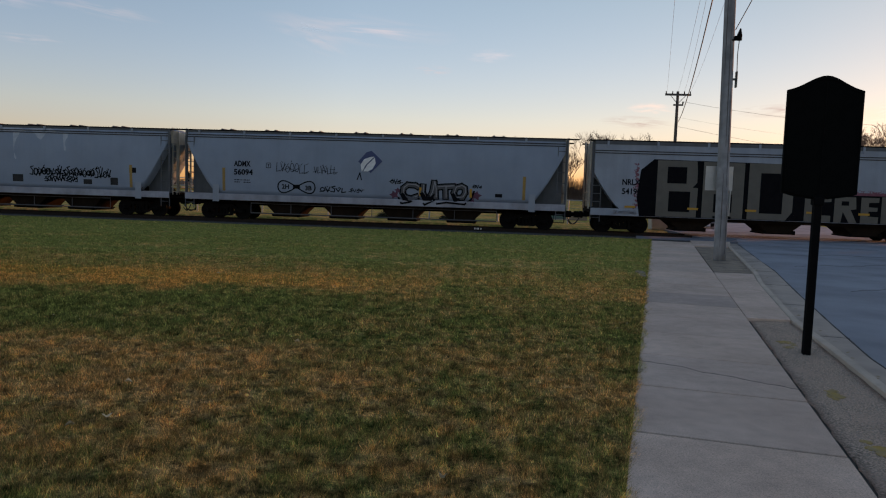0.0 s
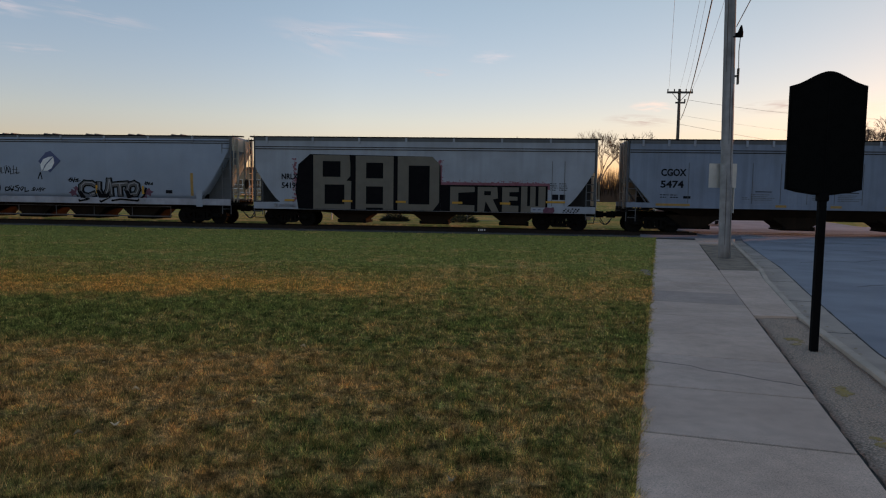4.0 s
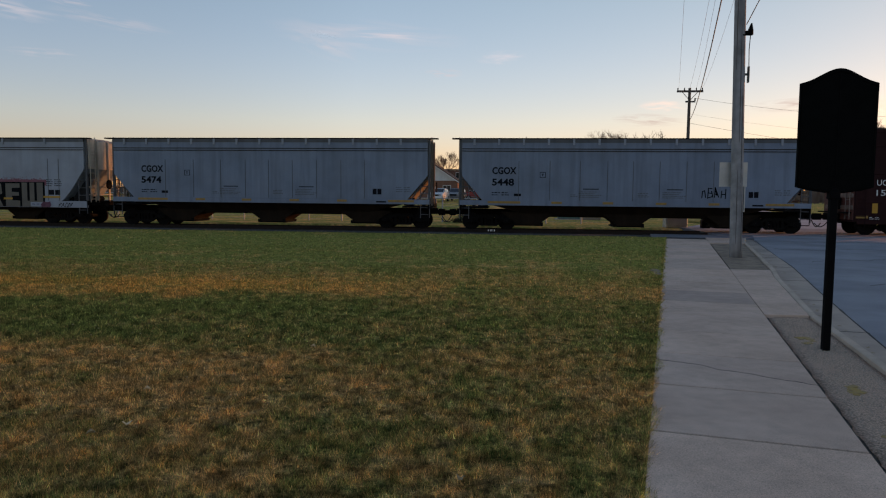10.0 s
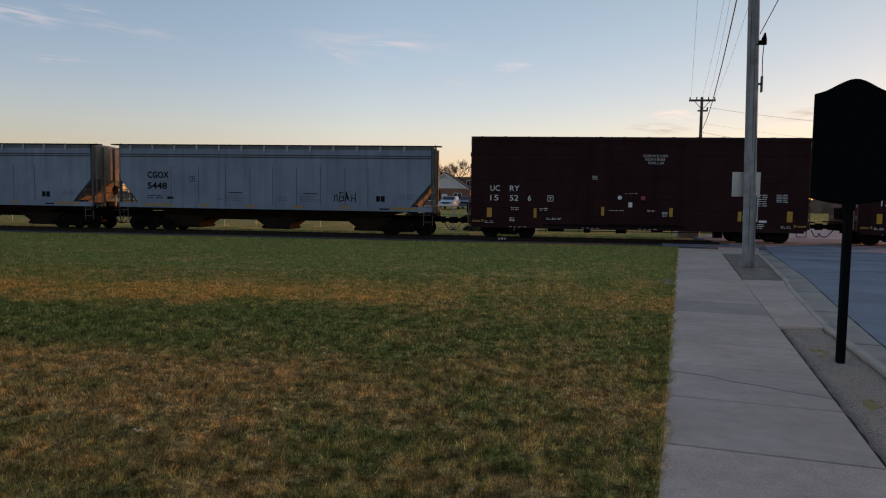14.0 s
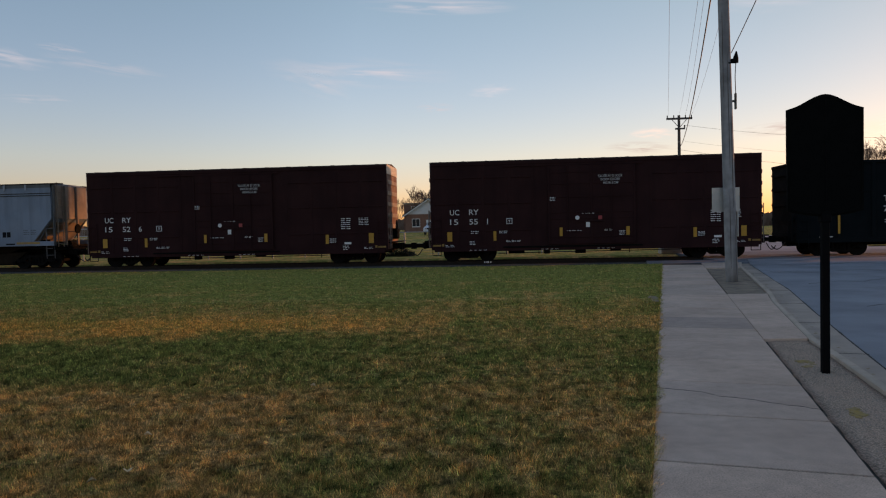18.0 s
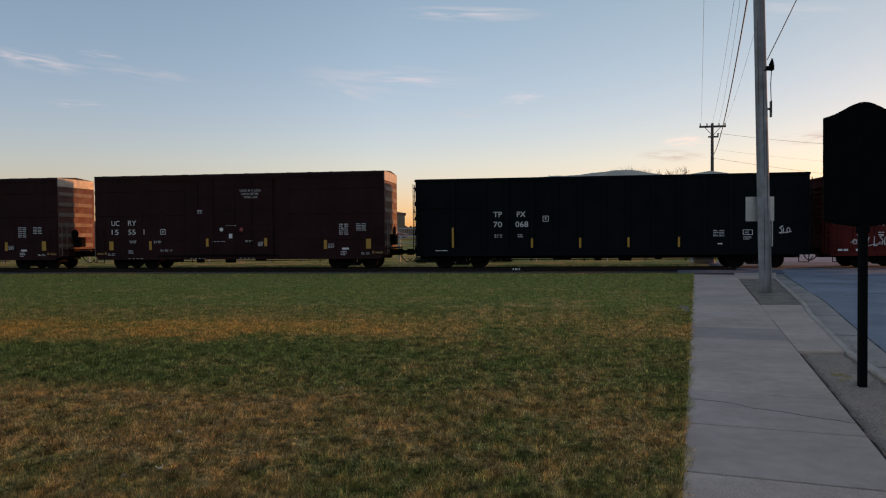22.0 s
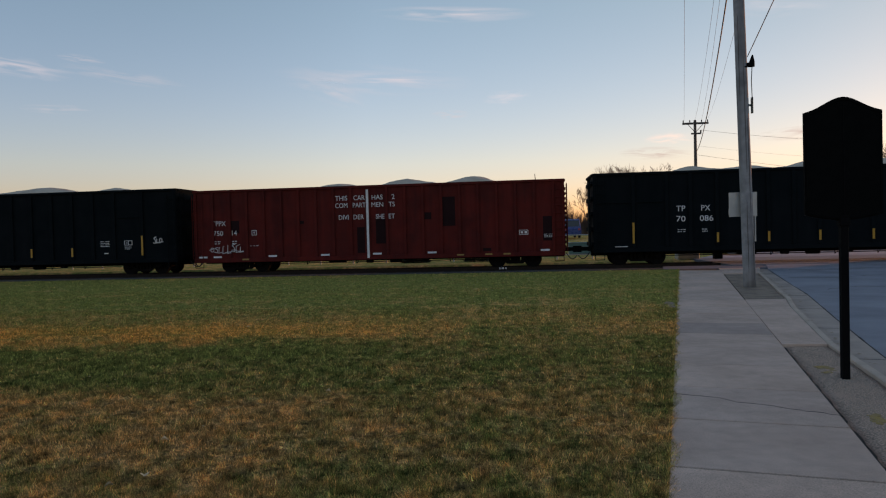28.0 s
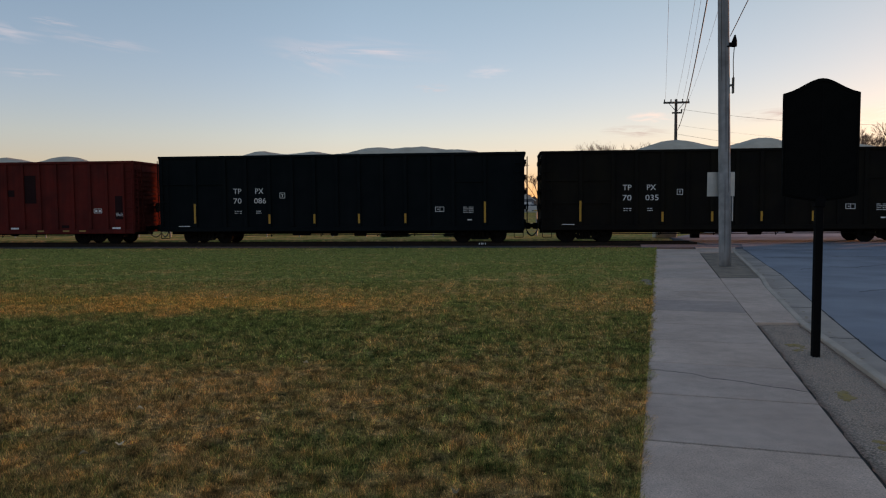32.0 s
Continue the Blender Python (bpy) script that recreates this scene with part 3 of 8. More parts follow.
road = strip("road", ROAD_L, ROAD_R, [-8, 0, 7.31, 8.81, 11.1, 14.53, 17, 19.35, 22, 25, 28, 30.79, 31.3, 33.2, 35, 37, 39, 41, 45, 50, 60, 80, 118], road_top, 0.3, M["asphalt"])
tagged(road, "grey asphalt street with tarred cracks, crossing the track", "road", kind="structure")
# apron of worn asphalt at the end of the walk
apron = part("apron", prism(bmesh.new(), [(6.0, 31.35), (10.9, 31.35), (10.9, 33.6), (6.4, 33.6)], "z", -0.2, 0.012), M["dark_asphalt"])
tagged(apron, "patched dark asphalt where the sidewalk meets the track", "pavement", kind="structure")
# tarred cracks
for pts in ([(8.6, 21.0), (9.5, 21.8), (10.4, 21.6), (11.6, 22.6), (12.7, 22.4)], [(9.2, 25.6), (10.6, 25.2), (12.2, 26.0), (14.0, 25.4)], [(7.6, 15.5), (8.8, 16.4), (9.7, 16.2)],
            [(10.6, 29.6), (12.2, 29.0), (13.6, 29.6), (15.5, 29.2)], [(7.2, 11.5), (8.0, 13.4), (8.3, 15.0)]):
    bm = bmesh.new()
    pts = [(x0 + (x1 - x0) * k / 6 + rs.uniform(-0.05, 0.05), y0 + (y1 - y0) * k / 6 + rs.uniform(-0.09, 0.09)) for (x0, y0), (x1, y1) in zip(pts, pts[1:]) for k in range(6)]
    for (x0, y0), (x1, y1) in zip(pts, pts[1:]):
        w = rs.uniform(0.008, 0.03)
        loft(bm, [[(x0, y0 - w, road_top(y0) - 0.02), (x0, y0 + w, road_top(y0) - 0.02), (x0, y0 + w, road_top(y0) + 0.006), (x0, y0 - w, road_top(y0) + 0.006)],
                  [(x1, y1 - w, road_top(y1) - 0.02), (x1, y1 + w, road_top(y1) - 0.02), (x1, y1 + w, road_top(y1) + 0.006), (x1, y1 - w, road_top(y1) + 0.006)]])
    part("tar_line", bm, M["tar"], road, "dark tar-filled crack")
# side street and lot beyond the track
lot = part("parking_lot", prism(bmesh.new(), [(9.6, 41.2), (60, 40.2), (60, 47.5), (13, 48.2)], "z", -0.25, 0.006), M["pavement"])
tagged(lot, "pale worn pavement beyond the crossing", "pavement", kind="structure")

# ---- the track ----
bed = bmesh.new()
rings = []
for x in np.arange(-90, 9.4, 1.1):
    r = [(x, 31.5 + 0.25 * noise.noise((x * 0.8, 1, 0)), -0.3), (x, 31.7 + 0.3 * noise.noise((x * 0.8, 2, 0)), -0.02), (x, 32.6, -0.02), (x, 33.6, -0.07)]
    r += [(x, 34.6 + 0.4 * k, -0.12 + 0.03 * noise.noise((x * 1.3, k, 0))) for k in range(8)]
    r += [(x, 38.2, -0.14), (x, 39.3, -0.10), (x, 39.5, -0.35)]
    rings.append(r)
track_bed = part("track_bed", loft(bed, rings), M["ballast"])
tagged(track_bed, "dark grey ballast bed under the track", "track bed", kind="structure")
M["cinder"] = worn("grey_cinder", (0.050, 0.052, 0.058), (0.026, 0.027, 0.030), 0.95, 0, 1.3, 0.9, 0, 22, 1.0, 0.04)
bed = bmesh.new()
rings = []
for x in np.arange(-90, 9.4, 0.6):
    a, b = 31.45 + 0.22 * noise.noise((x * 0.9, 5, 0)), 33.2 + 0.25 * noise.noise((x * 0.9, 7, 0))
    rings.append([(x, a, -0.1), (x, a + 0.05, 0.004), (x, (a + b) / 2, 0.012), (x, b, -0.03), (x, b + 0.1, -0.2)])
tagged(part("ballast_shoulder", loft(bed, rings), M["cinder"]), "dark grey cinder strip between lawn and track", "ballast", kind="structure")
bed = bmesh.new()
rings = []
for x in np.arange(23.5, 90, 2.2):
    rings.append([(x, 31.5, -0.3), (x, 31.8, -0.02), (x, 33.6, -0.07), (x, 38.4, -0.07), (x, 40.2, -0.03), (x, 40.4, -0.3)])
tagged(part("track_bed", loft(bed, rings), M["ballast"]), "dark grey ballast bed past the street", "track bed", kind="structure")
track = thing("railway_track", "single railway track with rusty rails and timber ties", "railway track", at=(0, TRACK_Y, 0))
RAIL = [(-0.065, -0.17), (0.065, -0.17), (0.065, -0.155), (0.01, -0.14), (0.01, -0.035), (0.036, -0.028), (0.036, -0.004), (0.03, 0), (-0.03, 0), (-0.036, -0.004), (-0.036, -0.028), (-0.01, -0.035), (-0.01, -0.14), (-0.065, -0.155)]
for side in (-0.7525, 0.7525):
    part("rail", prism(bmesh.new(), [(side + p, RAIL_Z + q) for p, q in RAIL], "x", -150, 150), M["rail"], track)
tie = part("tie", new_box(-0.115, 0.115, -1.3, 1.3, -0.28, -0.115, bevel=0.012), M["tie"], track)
tie.location = (-30.0, 0, 0)
for k in range(1, 190):
    x = -30.0 + 0.56 * k
    if x < 9.3 or 23.6 < x:
        share("tie", tie, track, (x, rs.uniform(-0.04, 0.04), rs.uniform(-0.01, 0.01)))
# timber and asphalt panels of the crossing
crossing = thing("level_crossing", "level crossing of asphalt and timber panels between the rails", "level crossing", kind="structure", at=(0, TRACK_Y, 0))
part("panel", new_box(9.4, 23.4, -0.66, 0.66, -0.2, 0.045, bevel=0.01), M["dark_asphalt"], crossing)
part("panel", new_box(9.4, 23.4, -2.6, -0.80, -0.2, 0.043, bevel=0.01), M["dark_asphalt"], crossing)
part("panel", new_box(9.4, 23.4, 0.80, 5.4, -0.2, 0.043, bevel=0.01), M["dark_asphalt"], crossing)
# small white marker stake beside the rail
stake = thing("marker_stake", "short white marker with dark bars beside the rail", "marker", at=(-1.12, 34.55, -0.1))
part("plate", new_box(-0.25, 0.25, -0.01, 0.01, 0.06, 0.19), M["rail"], stake)
for k in (-0.16, -0.05, 0.02, 0.14):
    part("bar", new_box(k - 0.02, k + 0.03, -0.016, -0.0105, 0.08, 0.17), M["white_text"], stake)

# ---- the train ----
# x: along the car, near side is -y, z: above the rail
TRAIN = []       # (car, place in the train)
WHEELS = []      # (wheelset, x, y, z, place) all that roll


def lettering(parent, text, x, z, h, mat, y=-1.60, name="lettering", label="", width=None, lean=0.0):
    """Stencilled characters, h metres high, from x on, foot at z, on the near side."""
    cu = bpy.data.curves.new("lettering", "FONT")
    cu.body = text
    cu.size = h / 0.70
    cu.extrude = 0.003
    bold = -0.012 if h < 0.15 else 0.0 if mat is M["white_text"] else 0.030
    cu.offset = bold * h / 0.70
    cu.resolution_u = 3
    tmp = bpy.data.objects.new("lettering", cu)
    me = bpy.data.meshes.new_from_object(tmp)
    bpy.data.objects.remove(tmp)
    bpy.data.curves.remove(cu)
    n = len(me.vertices)
    co = np.empty(n * 3)
    me.vertices.foreach_get("co", co)
    co = co.reshape(-1, 3)
    k = 1.0
    if width:
        k = width / max(co[:, 0].max() - co[:, 0].min(), 1e-6)
    out = np.empty_like(co)
    out[:, 0] = x + (co[:, 0] - co[:, 0].min()) * k + lean * co[:, 1]
    out[:, 1] = y - 0.006 - co[:, 2]
    out[:, 2] = z + co[:, 1]
    me.vertices.foreach_set("co", out.ravel())
    me.update()
    me.materials.clear()
    me.materials.append(mat)
    ob = new(name, me)
    ob.parent = parent
    if label:
        ob["label"] = label
    return ob


def plate(parent, x0, x1, z0, z1, mat, y=-1.60, name="mark", label="", t=0.006):
    return part(name, new_box(x0, x1, y - t, y + 0.004, z0, z1), mat, parent, label)


def bars(parent, x0, x1, z0, z1, rows, mat, y=-1.60, cols=1, seed=1, name="small_print"):
    """Print too small to read: short plain bars in rows, as wide as words."""
    r = random.Random(seed)
    bm = bmesh.new()
    h = (z1 - z0) / rows
    w = (x1 - x0) / cols
    for i in range(rows):
        for j in range(cols):
            a = x0 + j * w
            end = a + w * r.uniform(0.60, 0.92)
            while a < end - 0.02:
                b = min(a + r.uniform(0.05, 0.14), end)
                lo, hi = r.uniform(0.26, 0.34), r.uniform(0.62, 0.72)
                box(bm, a, b, y - 0.006, y + 0.004, z0 + h * (i + lo), z0 + h * (i + hi))
                a = b + r.uniform(0.018, 0.04)
    return tagged(part(name, bm, mat, parent), kind="stuff")


def frame_mark(parent, x, z, s, mat, y=-1.60):
    """A small square outline with a mark in it."""
    bm = bmesh.new()
    e = 0.025
    for a in ((x - s, x + s, z - s, z - s + e), (x - s, x + s, z + s - e, z + s), (x - s, x - s + e, z - s + e, z + s - e), (x + s - e, x + s, z - s + e, z + s - e),
              (x - s * 0.4, x + s * 0.4, z + s * 0.2, z + s * 0.4), (x - s * 0.12, x + s * 0.12, z - s * 0.5, z + s * 0.2)):
        box(bm, a[0], a[1], y - 0.006, y + 0.004, a[2], a[3])
    return part("stencil_box", bm, mat, parent)


def stroke(bm, pts, w, y, t=0.006):
    """A sprayed line through (x, z) points."""
    for (x0, z0), (x1, z1) in zip(pts, pts[1:]):
        d = Vector((x1 - x0, z1 - z0))
        if d.length < 1e-4:
            continue
        d.normalize()
        nx_, nz_ = -d.y * w, d.x * w
        ex, ez = d.x * w * 0.6, d.y * w * 0.6
        prism(bm, [(x0 - ex + nx_, z0 - ez + nz_), (x0 - ex - nx_, z0 - ez - nz_), (x1 + ex - nx_, z1 + ez - nz_), (x1 + ex + nx_, z1 + ez + nz_)], "y", y - t, y + 0.004)
    return bm


def scribble(parent, x0, x1, z0, z1, mat, seed, n=10, w=0.016, y=-1.60, name="tag", label=""):
    """An unreadable sprayed tag: a chain of loops and zigzags."""
    r = random.Random(seed)
    bm = bmesh.new()
    step = (x1 - x0) / n
    for i in range(n):
        a = x0 + i * step
        kind = r.choice("vols")
        h0, h1 = z0 + r.uniform(0, 0.2) * (z1 - z0), z0 + r.uniform(0.65, 1.0) * (z1 - z0)
        if kind == "v":
            pts = [(a, h1), (a + step * 0.45, h0), (a + step * 0.9, h1)]
        elif kind == "o":
            c = ((h0 + h1) / 2, a + step * 0.5)
            pts = [(c[1] + step * 0.42 * math.cos(k * 0.7), c[0] + (h1 - h0) * 0.4 * math.sin(k * 0.7)) for k in range(10)]
        elif kind == "l":
            pts = [(a + step * 0.2, h1), (a + step * 0.1, h0), (a + step * 0.9, h0 + 0.04)]
        else:
            pts = [(a + step * 0.9, h1), (a + step * 0.2, h1 - 0.05), (a + step * 0.8, (h0 + h1) / 2), (a + step * 0.7, h0), (a, h0 + 0.03)]
        stroke(bm, pts, w, y)
        if r.random() < 0.6:
            stroke(bm, [(a - step * r.uniform(0, 0.3), h0 + r.uniform(-0.1, 0.5) * (h1 - h0)), (a + step * r.uniform(0.8, 1.5), h0 + r.uniform(0.1, 0.9) * (h1 - h0))], w * 0.8, y)
        if r.random() < 0.4:
            stroke(bm, [(a + step * 0.4, h1), (a + step * r.uniform(0.1, 1.1), h1 + 0.12 * (z1 - z0))], w * 0.8, y)
    return part(name, bm, mat, parent, label)


def wheelset_mesh(r=0.42):
    bm = bmesh.new()
    for s in (-1, 1):
        y = s * 0.7525
        tube(bm, (0, y - s * 0.05, 0), (0, y + s * 0.07, 0), r, 28)
        tube(bm, (0, y - s * 0.05, 0), (0, y - s * 0.085, 0), r + 0.028, 28)
        tube(bm, (0, y + s * 0.07, 0), (0, y + s * 0.085, 0), r * 0.78, 20)
        tube(bm, (0, y + s * 0.085, 0), (0, s * 1.10, 0), 0.10, 12)
        tube(bm, (0, s * 1.10, 0), (0, s * 1.17, 0), 0.085, 8)
        for k in range(3):
            a = k * 2.094
            tube(bm, (0.05 * math.cos(a), s * 1.17, 0.05 * math.sin(a)), (0.05 * math.cos(a), s * 1.19, 0.05 * math.sin(a)), 0.016, 6)
    tube(bm, (0, -0.75, 0), (0, 0.75, 0), 0.085, 12)
    me = bpy.data.meshes.new("wheelset")
    bm.to_mesh(me)
    bm.free()
    me.materials.append(M["wheel"])
    return me


def bogie_mesh():
    bm = bmesh.new()
    for s in (-1, 1):
        y0, y1 = s * 0.93, s * 1.08
        # cast side frame with its two windows
        prism(bm, [(-1.10, 0.36), (-1.10, 0.52), (-0.72, 0.56), (-0.42, 0.74), (0.42, 0.74), (0.72, 0.56), (1.10, 0.52), (1.10, 0.36), (0.74, 0.36), (0.42, 0.60), (-0.42, 0.60), (-0.74, 0.36)], "y", min(y0, y1), max(y0, y1))
        prism(bm, [(-0.74, 0.44), (-0.40, 0.18), (0.40, 0.18), (0.74, 0.44), (0.62, 0.46), (0.34, 0.27), (-0.34, 0.27), (-0.62, 0.46)], "y", min(y0, y1), max(y0, y1))
        box(bm, -0.42, -0.30, min(y0, y1), max(y0, y1), 0.22, 0.66)
        box(bm, 0.30, 0.42, min(y0, y1), max(y0, y1), 0.22, 0.66)
        for x in (-0.89, 0.89):
            box(bm, x - 0.16, x + 0.16, min(y0, s * 1.12), max(y0, s * 1.12), 0.33, 0.55, bevel=0.03)
        for x in (-0.17, 0.0, 0.17):
            tube(bm, (x, s * 1.0, 0.26), (x, s * 1.0, 0.52), 0.075, 10)
            for k in range(4):
                tube(bm, (x, s * 1.0, 0.285 + 0.06 * k), (x, s * 1.0, 0.305 + 0.06 * k), 0.086, 10)
    box(bm, -0.22, 0.22, -1.06, 1.06, 0.50, 0.68, bevel=0.03)
    tube(bm, (0, 0, 0.66), (0, 0, 0.86), 0.22, 14)
    for x in (-0.45, 0.45):
        box(bm, x - 0.05, x + 0.05, -0.85, 0.85, 0.30, 0.42)
    me = bpy.data.meshes.new("bogie")
    bm.to_mesh(me)
    bm.free()
    me.materials.append(M["under"])
    return me


WHEEL_MESH, BOGIE_MESH = wheelset_mesh(), bogie_mesh()


def running_gear(car, cx, place, body_half):
    """Bogies with rolling wheelsets, couplers, air hoses."""
    for s in (-1, 1):
        b = new("bogie", BOGIE_MESH)
        b.parent = car
        b.location = (s * cx, 0, 0)
        for dx in (-0.89, 0.89):
            w = new("wheelset", WHEEL_MESH)
            w.parent = b
            WHEELS.append((w, dx, 0.0, 0.42))
        bm = bmesh.new()
        e = s * body_half
        tip = s * (body_half + 0.42)
        box(bm, min(e - s * 0.9, tip), max(e - s * 0.9, tip), -0.10, 0.10, 0.72, 0.92, bevel=0.02)
        prism(bm, [(tip, -0.16), (tip + s * 0.20, -0.14), (tip + s * 0.26, 0.0), (tip + s * 0.12, 0.04), (tip + s * 0.10, 0.15), (tip, 0.16)], "z", 0.66, 0.98)
        box(bm, min(e - s * 0.12, e), max(e - s * 0.12, e), -0.42, 0.42, 0.66, 1.0, bevel=0.02)
        part("coupler", bm, M["under"], car)
        bm = bmesh.new()
        last = None
        for k in range(7):
            a = k / 6
            p = (e + s * (0.05 + 0.55 * a), -0.42 + 0.3 * a, 0.66 - 0.34 * math.sin(math.pi * min(a * 0.85, 1)))
            if last:
                tube(bm, last, p, 0.024, 6)
            last = p
        part("air_hose", bm, M["hose"], car)


def ladder(bm, x0, x1, z0, z1, y, n, r=0.018, axis="x"):
    """Two stiles and n rungs in a plane across x or across y."""
    def P(a, z):
        return (a, y, z) if axis == "x" else (y, a, z)
    for a in (x0, x1):
        tube(bm, P(a, z0), P(a, z1), r * 1.25, 6)
    for k in range(n):
        z = z0 + (z1 - z0) * (k + 0.5) / n
        tube(bm, P(x0, z), P(x1, z), r, 6)
    return bm


def side_half(z, z0, z1, bulge):
    """Half width of a hopper at height z."""
    if not bulge:
        return 1.60
    t = (z - z0) / (z1 - z0)
    return 1.60 - bulge * (2 * t - 0.85) ** 2


def hopper(place, length, label, skin, end_skin, bulge=0.0, cut_top=2.75, cut_run=1.35, sill=(1.24, 1.44), top=4.40, outlets=(-4.9, 0, 4.9), gear=6.9,
           brackets=1.2, band=3.86, cut_curve=False, under=0.66, sill_mat=None, seams=(), tie_pipe=False, inset=0.42, over=0.42, brake_end=False, group="covered hopper cars"):
    """A covered hopper car."""
    car = thing("hopper_car", label, "railway car", group, at=(place, TRACK_Y, RAIL_Z))
    H = length / 2
    B = H - inset                      # body's end
    R = B + over                       # roof walk's end
    zs, zt = sill[1], top
    n = 14
    xs = [-B]
    if cut_curve:
        xs += [-B + cut_run * k / 6 for k in range(1, 7)]
    else:
        xs += [-B + cut_run]
    xs += [-v for v in reversed(xs)]

    def foot(x):
        d = (B - abs(x)) / cut_run
        if d >= 1:
            return zs
        if cut_curve:
            return zs + (cut_top - zs) * (1 - d) ** 1.25
        return cut_top + (zs - cut_top) * d
    rings = []
    for x in xs:
        f = foot(x)
        ring = []
        for k in range(n + 1):
            z = f + (zt - f) * k / n
            ring.append((x, -side_half(z, zs, zt, bulge), z))
        hw = side_half(zt, zs, zt, bulge)
        for k in range(1, 6):
            a = -1 + k / 3
            ring.append((x, a * hw, zt + 0.10 * (1 - a * a)))
        for k in range(n, -1, -1):
            z = f + (zt - f) * k / n
            ring.append((x, side_half(z, zs, zt, bulge), z))
        rings.append(ring)
    body = part("body", loft(bmesh.new(), rings), skin, car, smooth=bool(bulge))
    # side sills, upper rails, ribs
    for s in (-1, 1):
        y = s * (1.60 + 0.012)
        part("side_sill", new_box(-B - 0.1, B + 0.1, min(y, y - s * 0.2), max(y, y - s * 0.2), sill[0], sill[1] + 0.002, bevel=0.01), sill_mat or skin, car)
        hb = side_half(band, zs, zt, bulge)
        bm = bmesh.new()
        for dz in (0.0, 0.11):
            box(bm, -B, B, min(s * (hb + 0.02), s * (hb - 0.05)), max(s * (hb + 0.02), s * (hb - 0.05)), band + dz, band + dz + 0.04)
        # both rails in a darker tone than the body
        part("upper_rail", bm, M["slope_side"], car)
        # dark strip painting the overhang's shadow below the running board
        he = side_half(zt, zs, zt, bulge) + 0.012
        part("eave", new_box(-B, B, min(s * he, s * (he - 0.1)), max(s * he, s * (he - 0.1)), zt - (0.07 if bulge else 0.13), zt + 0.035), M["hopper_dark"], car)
    # seam ribs drawn darker than the side sheets
    for x in seams:
        f = zs + 0.02
        h2 = side_half(2.2, zs, zt, bulge)
        part("rib", new_box(x - 0.012, x + 0.012, -h2 - 0.012, -h2 + 0.03, f, band - 0.45), M["hopper_dark"], car)
    # roof: running boards, brackets, hatches
    hw = side_half(zt, zs, zt, bulge)
    for s in (-1, 1):
        bm = bmesh.new()
        rw = R if s < 0 or cut_curve else R - 0.5
        box(bm, -rw, rw, min(s * (hw - 0.34), s * (hw + 0.03)), max(s * (hw - 0.34), s * (hw + 0.03)), zt + 0.04, zt + 0.09)
        for k in range(int(2 * rw / 0.14)):
            x = -rw + 0.07 + 0.14 * k
            box(bm, x - 0.012, x + 0.012, min(s * (hw - 0.34), s * (hw + 0.03)), max(s * (hw - 0.34), s * (hw + 0.03)), zt + 0.09, zt + 0.10)
        # near black: the board's shaded edge is put into its colour
        part("running_board", bm, M["under"], car)
    x = -B + 0.6
    while x < B - 0.3:
        bm = bmesh.new()
        box(bm, x - 0.05, x + 0.05, -hw - 0.055, -hw + 0.0, zt - 0.24, zt + 0.04)
        part("bracket", bm, M["hopper_white"], car)
        x += brackets
    bm = bmesh.new()
    box(bm, -B + 0.5, B - 0.5, -0.36, 0.36, zt + 0.10, zt + 0.16, bevel=0.02)
    part("hatch_trough", bm, skin, car)
    x = -B + 1.6
    while x < B - 1.0:
        bm = bmesh.new()
        hz = zt + (0.195 if bulge else 0.175)
        box(bm, x - 0.36, x + 0.36, -0.42, 0.42, zt + 0.155, hz, bevel=0.012)
        for dx in (-0.24, 0.24):
            box(bm, x + dx - 0.05, x + dx + 0.05, -0.45, 0.45, hz - 0.002, hz + (0.04 if bulge else 0.015))
        part("hatch", bm, M["hopper_dark"], car)
        x += 2.35
    # hopper bottoms: slope sheets with underside shade in their colour, outlets with gates
    rings = []
    for x, f in ((-gear + 0.2, sill[0]), (-gear + 2.3, under), (gear - 2.3, under), (gear - 0.2, sill[0])):
        w0 = 1.42
        w1 = 1.42 - (sill[0] - f) * 1.15
        rings.append([(x, -w0, sill[0] + 0.06), (x, -w1, f), (x, w1, f), (x, w0, sill[0] + 0.06)])
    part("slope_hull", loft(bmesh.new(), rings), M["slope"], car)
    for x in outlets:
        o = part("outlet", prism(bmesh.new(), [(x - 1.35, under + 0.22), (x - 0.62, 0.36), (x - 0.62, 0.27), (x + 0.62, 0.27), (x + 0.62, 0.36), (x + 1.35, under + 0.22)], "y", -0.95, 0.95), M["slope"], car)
        bm = bmesh.new()
        box(bm, x - 0.72, x + 0.72, -0.85, 0.85, 0.20, 0.27, bevel=0.01)
        tube(bm, (x + 0.66, -1.05, 0.30), (x + 0.66, 1.05, 0.30), 0.03, 6)
        box(bm, x + 0.60, x + 0.74, -1.06, -0.98, 0.20, 0.40)
        box(bm, x - 0.74, x - 0.60, -1.0, -0.94, 0.22, 0.38)
        part("gate", bm, M["under"], o)
    if tie_pipe:
        for z in (0.86, 0.36):
            part("gate_rod", tube(bmesh.new(), (-gear + 1.5, -1.25, z), (gear - 1.5, -1.25, z), 0.03, 6), M["hopper_dark"], car)
        for x in np.linspace(-gear + 1.5, gear - 1.5, 7):
            part("rod_hanger", tube(bmesh.new(), (x, -1.25, 0.36), (x, -1.25, 0.95), 0.018, 6), M["hopper_dark"], car)
    # centre sill and end platforms
    part("centre_sill", new_box(-H + 0.35, H - 0.35, -0.24, 0.24, 0.72, 1.02), M["under"], car)
    for s in (-1, 1):
        e = s * (B + 0.12)
        i = s * (B - cut_run - 0.25)
        bm = bmesh.new()
        box(bm, min(e, i), max(e, i), -1.55, 1.55, 1.06, 1.13, bevel=0.01)
